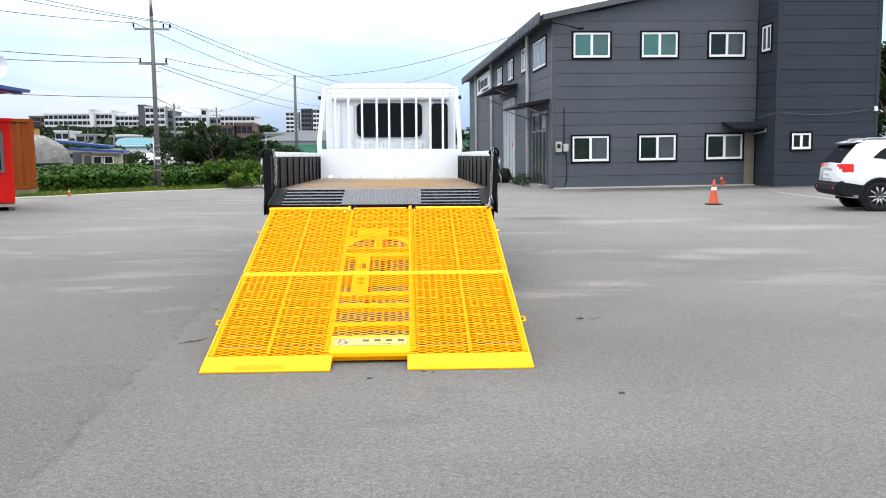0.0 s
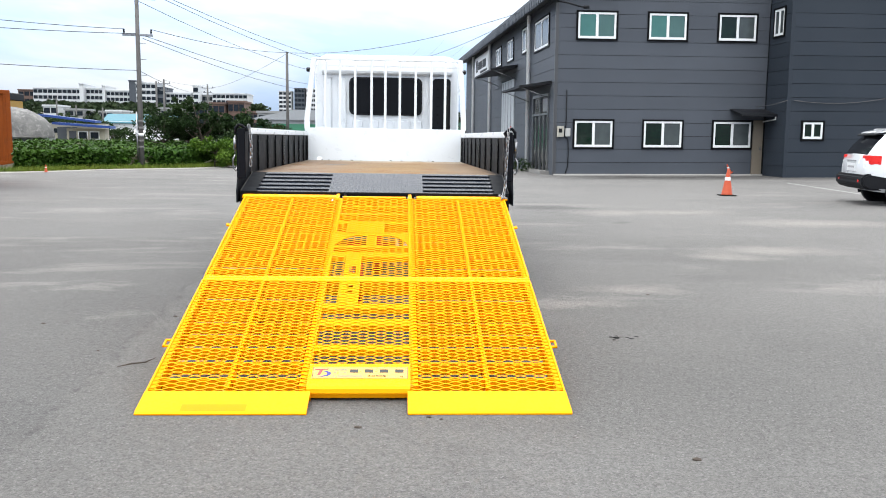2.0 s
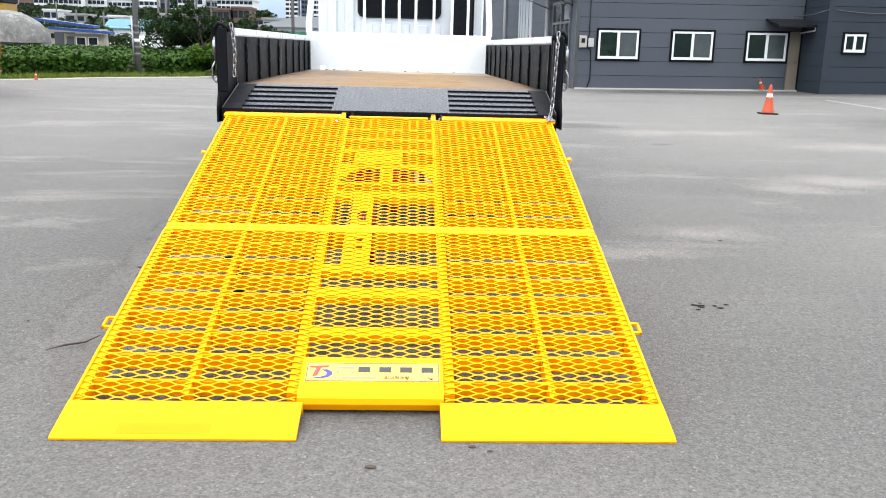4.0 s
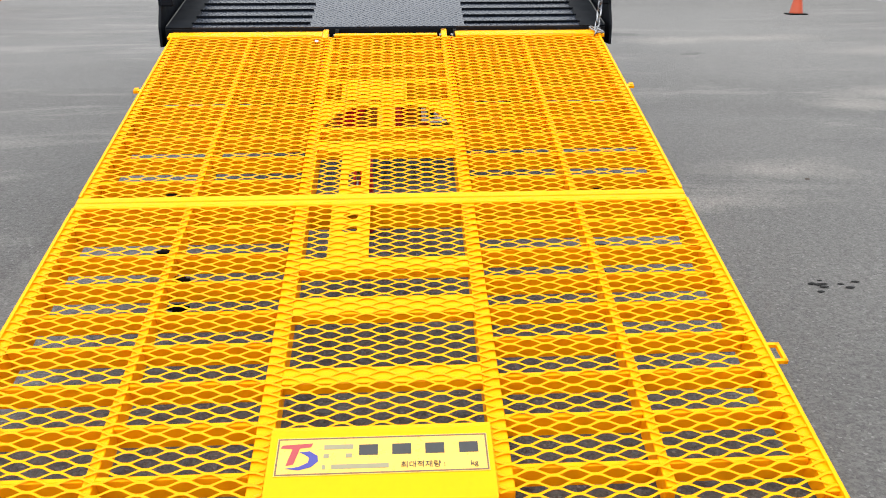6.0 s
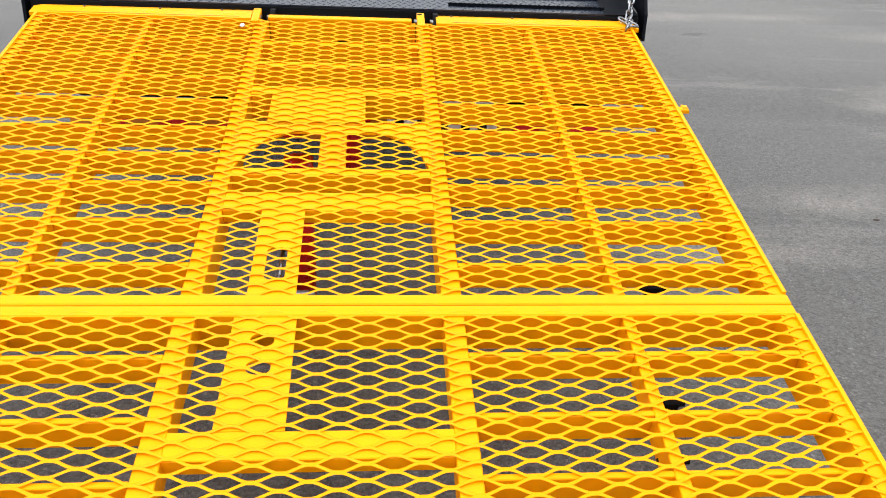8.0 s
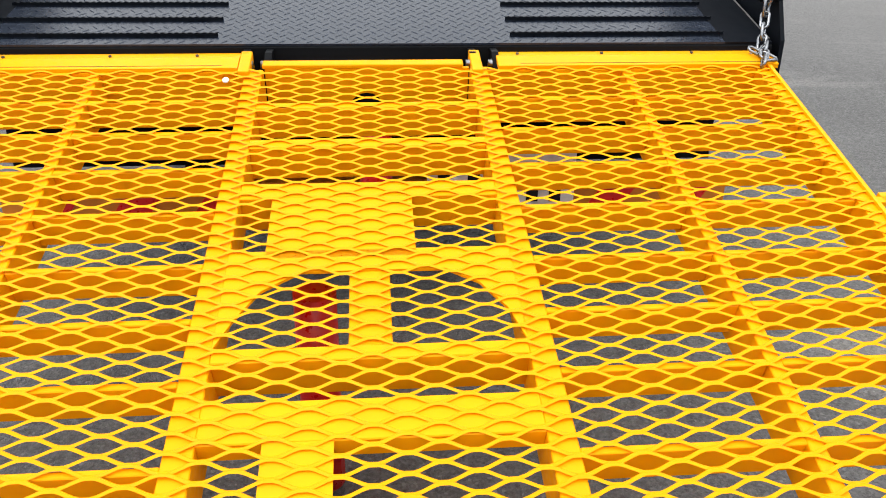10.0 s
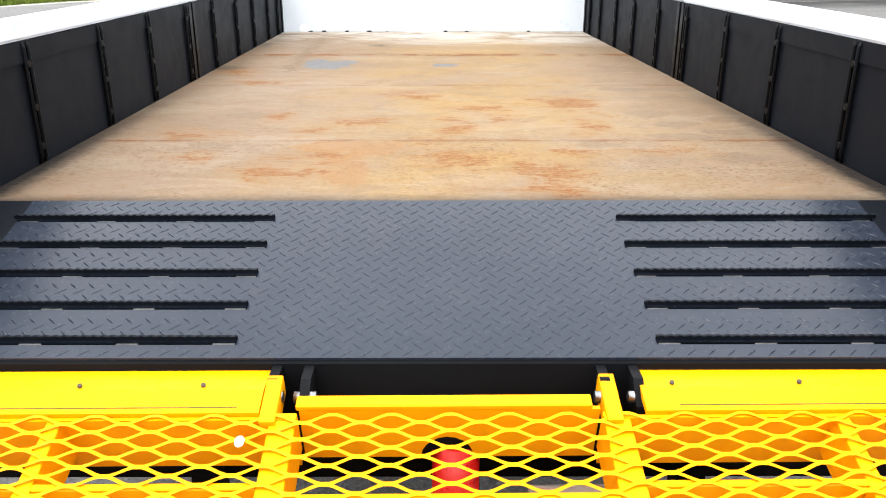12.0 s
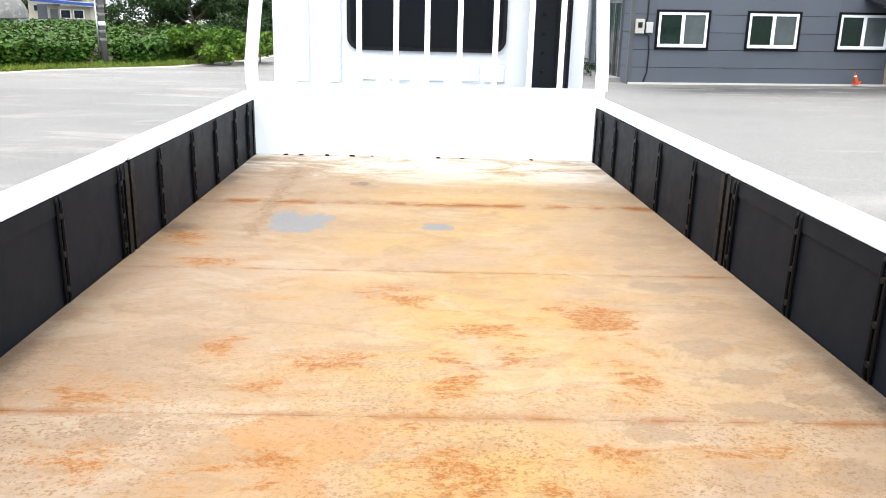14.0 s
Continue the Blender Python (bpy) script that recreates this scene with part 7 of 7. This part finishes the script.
        prism(bm, [(-0.895, u * 0.60), (-0.880, u * 0.79), (-0.82, u * 0.87), (-0.74, u * 0.60)], "z", 0.945, 1.0)
        part("reverse_lens", bm, PVC, lamp)
        # roof rail
        bm = bm_new()
        tube(bm, [(-0.35, u * 0.66, 1.66), (-0.25, u * 0.66, 1.725), (1.2, u * 0.66, 1.735), (1.35, u * 0.66, 1.67)], 0.02, 8)
        part("roof_rail", bm, STEEL, car)
        bm = bm_new()
        box(bm, 1.55, 1.75, min(u * 0.95, u * 1.12), max(u * 0.95, u * 1.12), 1.05, 1.2, 0.04)
        part("wing_mirror", bm, paint, car)
        for x in (0.0, 2.70):
            bm = bm_new()
            k = 16
            tube(bm, [(x + 0.42 * math.cos(math.pi * (i / k * 1.2 - 0.1)), u * 0.93, 0.36 + 0.42 * math.sin(math.pi * (i / k * 1.2 - 0.1))) for i in range(k + 1)], 0.045, 8)
            part("wheel_arch", bm, trim, car)
            bm = bm_new()
            tube(bm, [(x, u * 0.70, 0.36), (x, u * 0.945, 0.36)], 0.40, 24)
            part("arch_liner", bm, trim, car)
            bm = bm_new()
            prof = [(0.62, 0.70), (0.90, 0.70), (0.99, 0.74), (1.0, 0.78), (1.0, 0.88), (0.99, 0.92), (0.90, 0.955), (0.62, 0.95)]
            rg, m2 = [], 30
            for q in range(m2):
                a = 6.28318 * q / m2
                rg.append([bm.verts.new((x + 0.36 * p * math.cos(a), u * w, 0.36 + 0.36 * p * math.sin(a))) for p, w in prof])
            for q in range(m2):
                for i in range(len(prof)):
                    j = (i + 1) % len(prof)
                    bm.faces.new((rg[q][i], rg[q][j], rg[(q + 1) % m2][j], rg[(q + 1) % m2][i]))
            wh = part("wheel", bm, RUBBER, car, "", True)
            bm = bm_new()
            tube(bm, [(x, u * 0.80, 0.36), (x, u * 0.925, 0.36)], [0.245, 0.250], 24, False)
            for q in range(10):
                a = 6.28318 * q / 10
                tube(bm, [(x + 0.05 * math.cos(a), u * 0.94, 0.36 + 0.05 * math.sin(a)), (x + 0.245 * math.cos(a), u * 0.93, 0.36 + 0.245 * math.sin(a))], [0.034, 0.026], 6)
            tube(bm, [(x, u * 0.90, 0.36), (x, u * 0.955, 0.36)], 0.05, 12)
            part("rim", bm, STEEL, wh, "silver spoked alloy rim")
    pl_ = slab("number_plate", [(-0.90, -0.29, 0.77), (-0.90, 0.29, 0.77), (-0.895, 0.29, 0.945), (-0.895, -0.29, 0.945)], 0.035, PVC, car, "white plate with a dark bar")
    slab("bar_mark", [(-0.94, -0.21, 0.84), (-0.94, 0.21, 0.84), (-0.937, 0.21, 0.885), (-0.937, -0.21, 0.885)], 0.004, surface("plate_ink", (0.62, 0.62, 0.64), (0.66, 0.66, 0.68), 0.6), pl_)
    bm = bm_new()
    tube(bm, [(-0.93, -0.30, 1.0), (-0.935, 0.0, 1.005), (-0.93, 0.30, 1.0)], 0.014, 8)
    part("chrome_strip", bm, STEEL, car)
    bm = bm_new()
    tube(bm, [(-0.80, 0.1, 1.17), (-0.775, -0.25, 1.24)], 0.012, 6)
    part("wiper", bm, trim, car)


# ---------------------------------------------------------------- notice on the ramp
def build_notice():
    z = 0.0062
    cream = surface("notice_film", (1.40, 0.80, 0.13), (1.36, 0.77, 0.11), 0.35, 0, 4, 40, None, 0, 0.02)
    ink = surface("notice_ink", (0.03, 0.03, 0.03), (0.05, 0.05, 0.05), 0.5)
    grey = surface("notice_grey_ink", (0.40, 0.36, 0.20), (0.45, 0.40, 0.24), 0.5)
    rim = surface("notice_border", (0.25, 0.13, 0.06), (0.3, 0.16, 0.08), 0.5)
    note = abox("notice", (-0.252, 0.258, 0.302, 0.416, z - 0.001, z + 0.0014), cream, RAMP, "pale yellow notice with dark bars and a two-colour mark")
    for a, b, c, d in ((-0.25, 0.256, 0.410, 0.414), (-0.25, 0.256, 0.304, 0.308), (-0.25, -0.246, 0.308, 0.410), (0.252, 0.256, 0.308, 0.410)):
        abox("border", (a, b, c, d, z + 0.001, z + 0.002), rim, note)
    # two-colour mark: red bar shape and blue crescent
    redm, bluem = surface("mark_red", (0.60, 0.06, 0.07), (0.55, 0.05, 0.06), 0.4), surface("mark_blue", (0.06, 0.06, 0.42), (0.05, 0.05, 0.36), 0.4)
    for outline, m in (([(-0.243, 0.385), (-0.238, 0.394), (-0.165, 0.398), (-0.170, 0.386), (-0.196, 0.383), (-0.208, 0.335), (-0.226, 0.332), (-0.214, 0.382)], redm),
                       ([(-0.197, 0.372), (-0.172, 0.374), (-0.152, 0.360), (-0.150, 0.342), (-0.166, 0.326), (-0.194, 0.318), (-0.228, 0.324), (-0.196, 0.328), (-0.174, 0.340), (-0.172, 0.354), (-0.182, 0.363)], bluem)):
        bm = bm_new()
        vs = [bm.verts.new((x, y, z + 0.0022)) for x, y in outline]
        bm.faces.new(vs)
        bmesh.ops.triangulate(bm, faces=bm.faces[:])
        part("mark", bm, m, note)
    # plain bars for the firm's name, its line of small print and the number
    for cx in (-0.030, 0.050, 0.130, 0.212):
        abox("bar_mark", (cx - 0.024, cx + 0.022, 0.358, 0.390, z + 0.001, z + 0.002), ink, note)
    for a, b, c, d in ((-0.138, -0.068, 0.378, 0.392), (-0.138, -0.125, 0.352, 0.364), (-0.085, -0.070, 0.352, 0.364), (-0.14, -0.132, 0.319, 0.332), (-0.118, 0.018, 0.319, 0.332)):
        abox("bar_mark", (a, b, c, d, z + 0.001, z + 0.002), grey, note)
    for text, x, size in (("최대적재량 :", 0.046, 0.021), ("kg", 0.212, 0.021)):
        cu = bpy.data.curves.new("lettering", "FONT")
        cu.body, cu.size, cu.extrude = text, size, 0.0005
        cu.materials.append(ink)
        ob = new("lettering", cu)
        ob.parent = note
        ob.matrix_basis = Matrix.Translation((x, 0.318, z + 0.0024))
    # small bolts on the ramp plates
    for x, y in ((-0.925, 3.085), (-0.66, 3.085), (-0.44, 3.085), (0.40, 3.085), (0.63, 3.085), (0.88, 3.085), (-0.115, 2.40), (0.005, 2.40)):
        bm = bm_new()
        zz = 0.003 if y > 3 else -0.0075
        tube(bm, [(x, y, zz - 0.002), (x, y, zz + 0.0015)], 0.0045, 8)
        part("bolt", bm, BARK if y > 3 else YELLOW, RAMP)
    bm = bm_new()
    bmesh.ops.create_icosphere(bm, subdivisions=2, radius=0.011)
    for v in bm.verts:
        v.co = Vector((v.co.x * 0.8 - 0.352, v.co.y * 1.1 + 2.957, v.co.z * 0.5 + 0.002))
    part("paint_drip", bm, WHITE, RAMP, "white drop of paint")
    # shiny rod seen through the slotted plate
    bm = bm_new()
    tube(bm, [(-0.105, 1.56, -0.03), (-0.105, 1.78, -0.03)], 0.006, 8)
    tube(bm, [(-0.2, 1.575, -0.03), (-0.02, 1.575, -0.03)], 0.011, 8)
    part("latch_rod", bm, STEEL, RAMP, "bright steel latch rod")


build_yard()
build_left()
build_car()
build_notice()
build_lines()
build_far()
build_field()
build_trees()
build_hill()
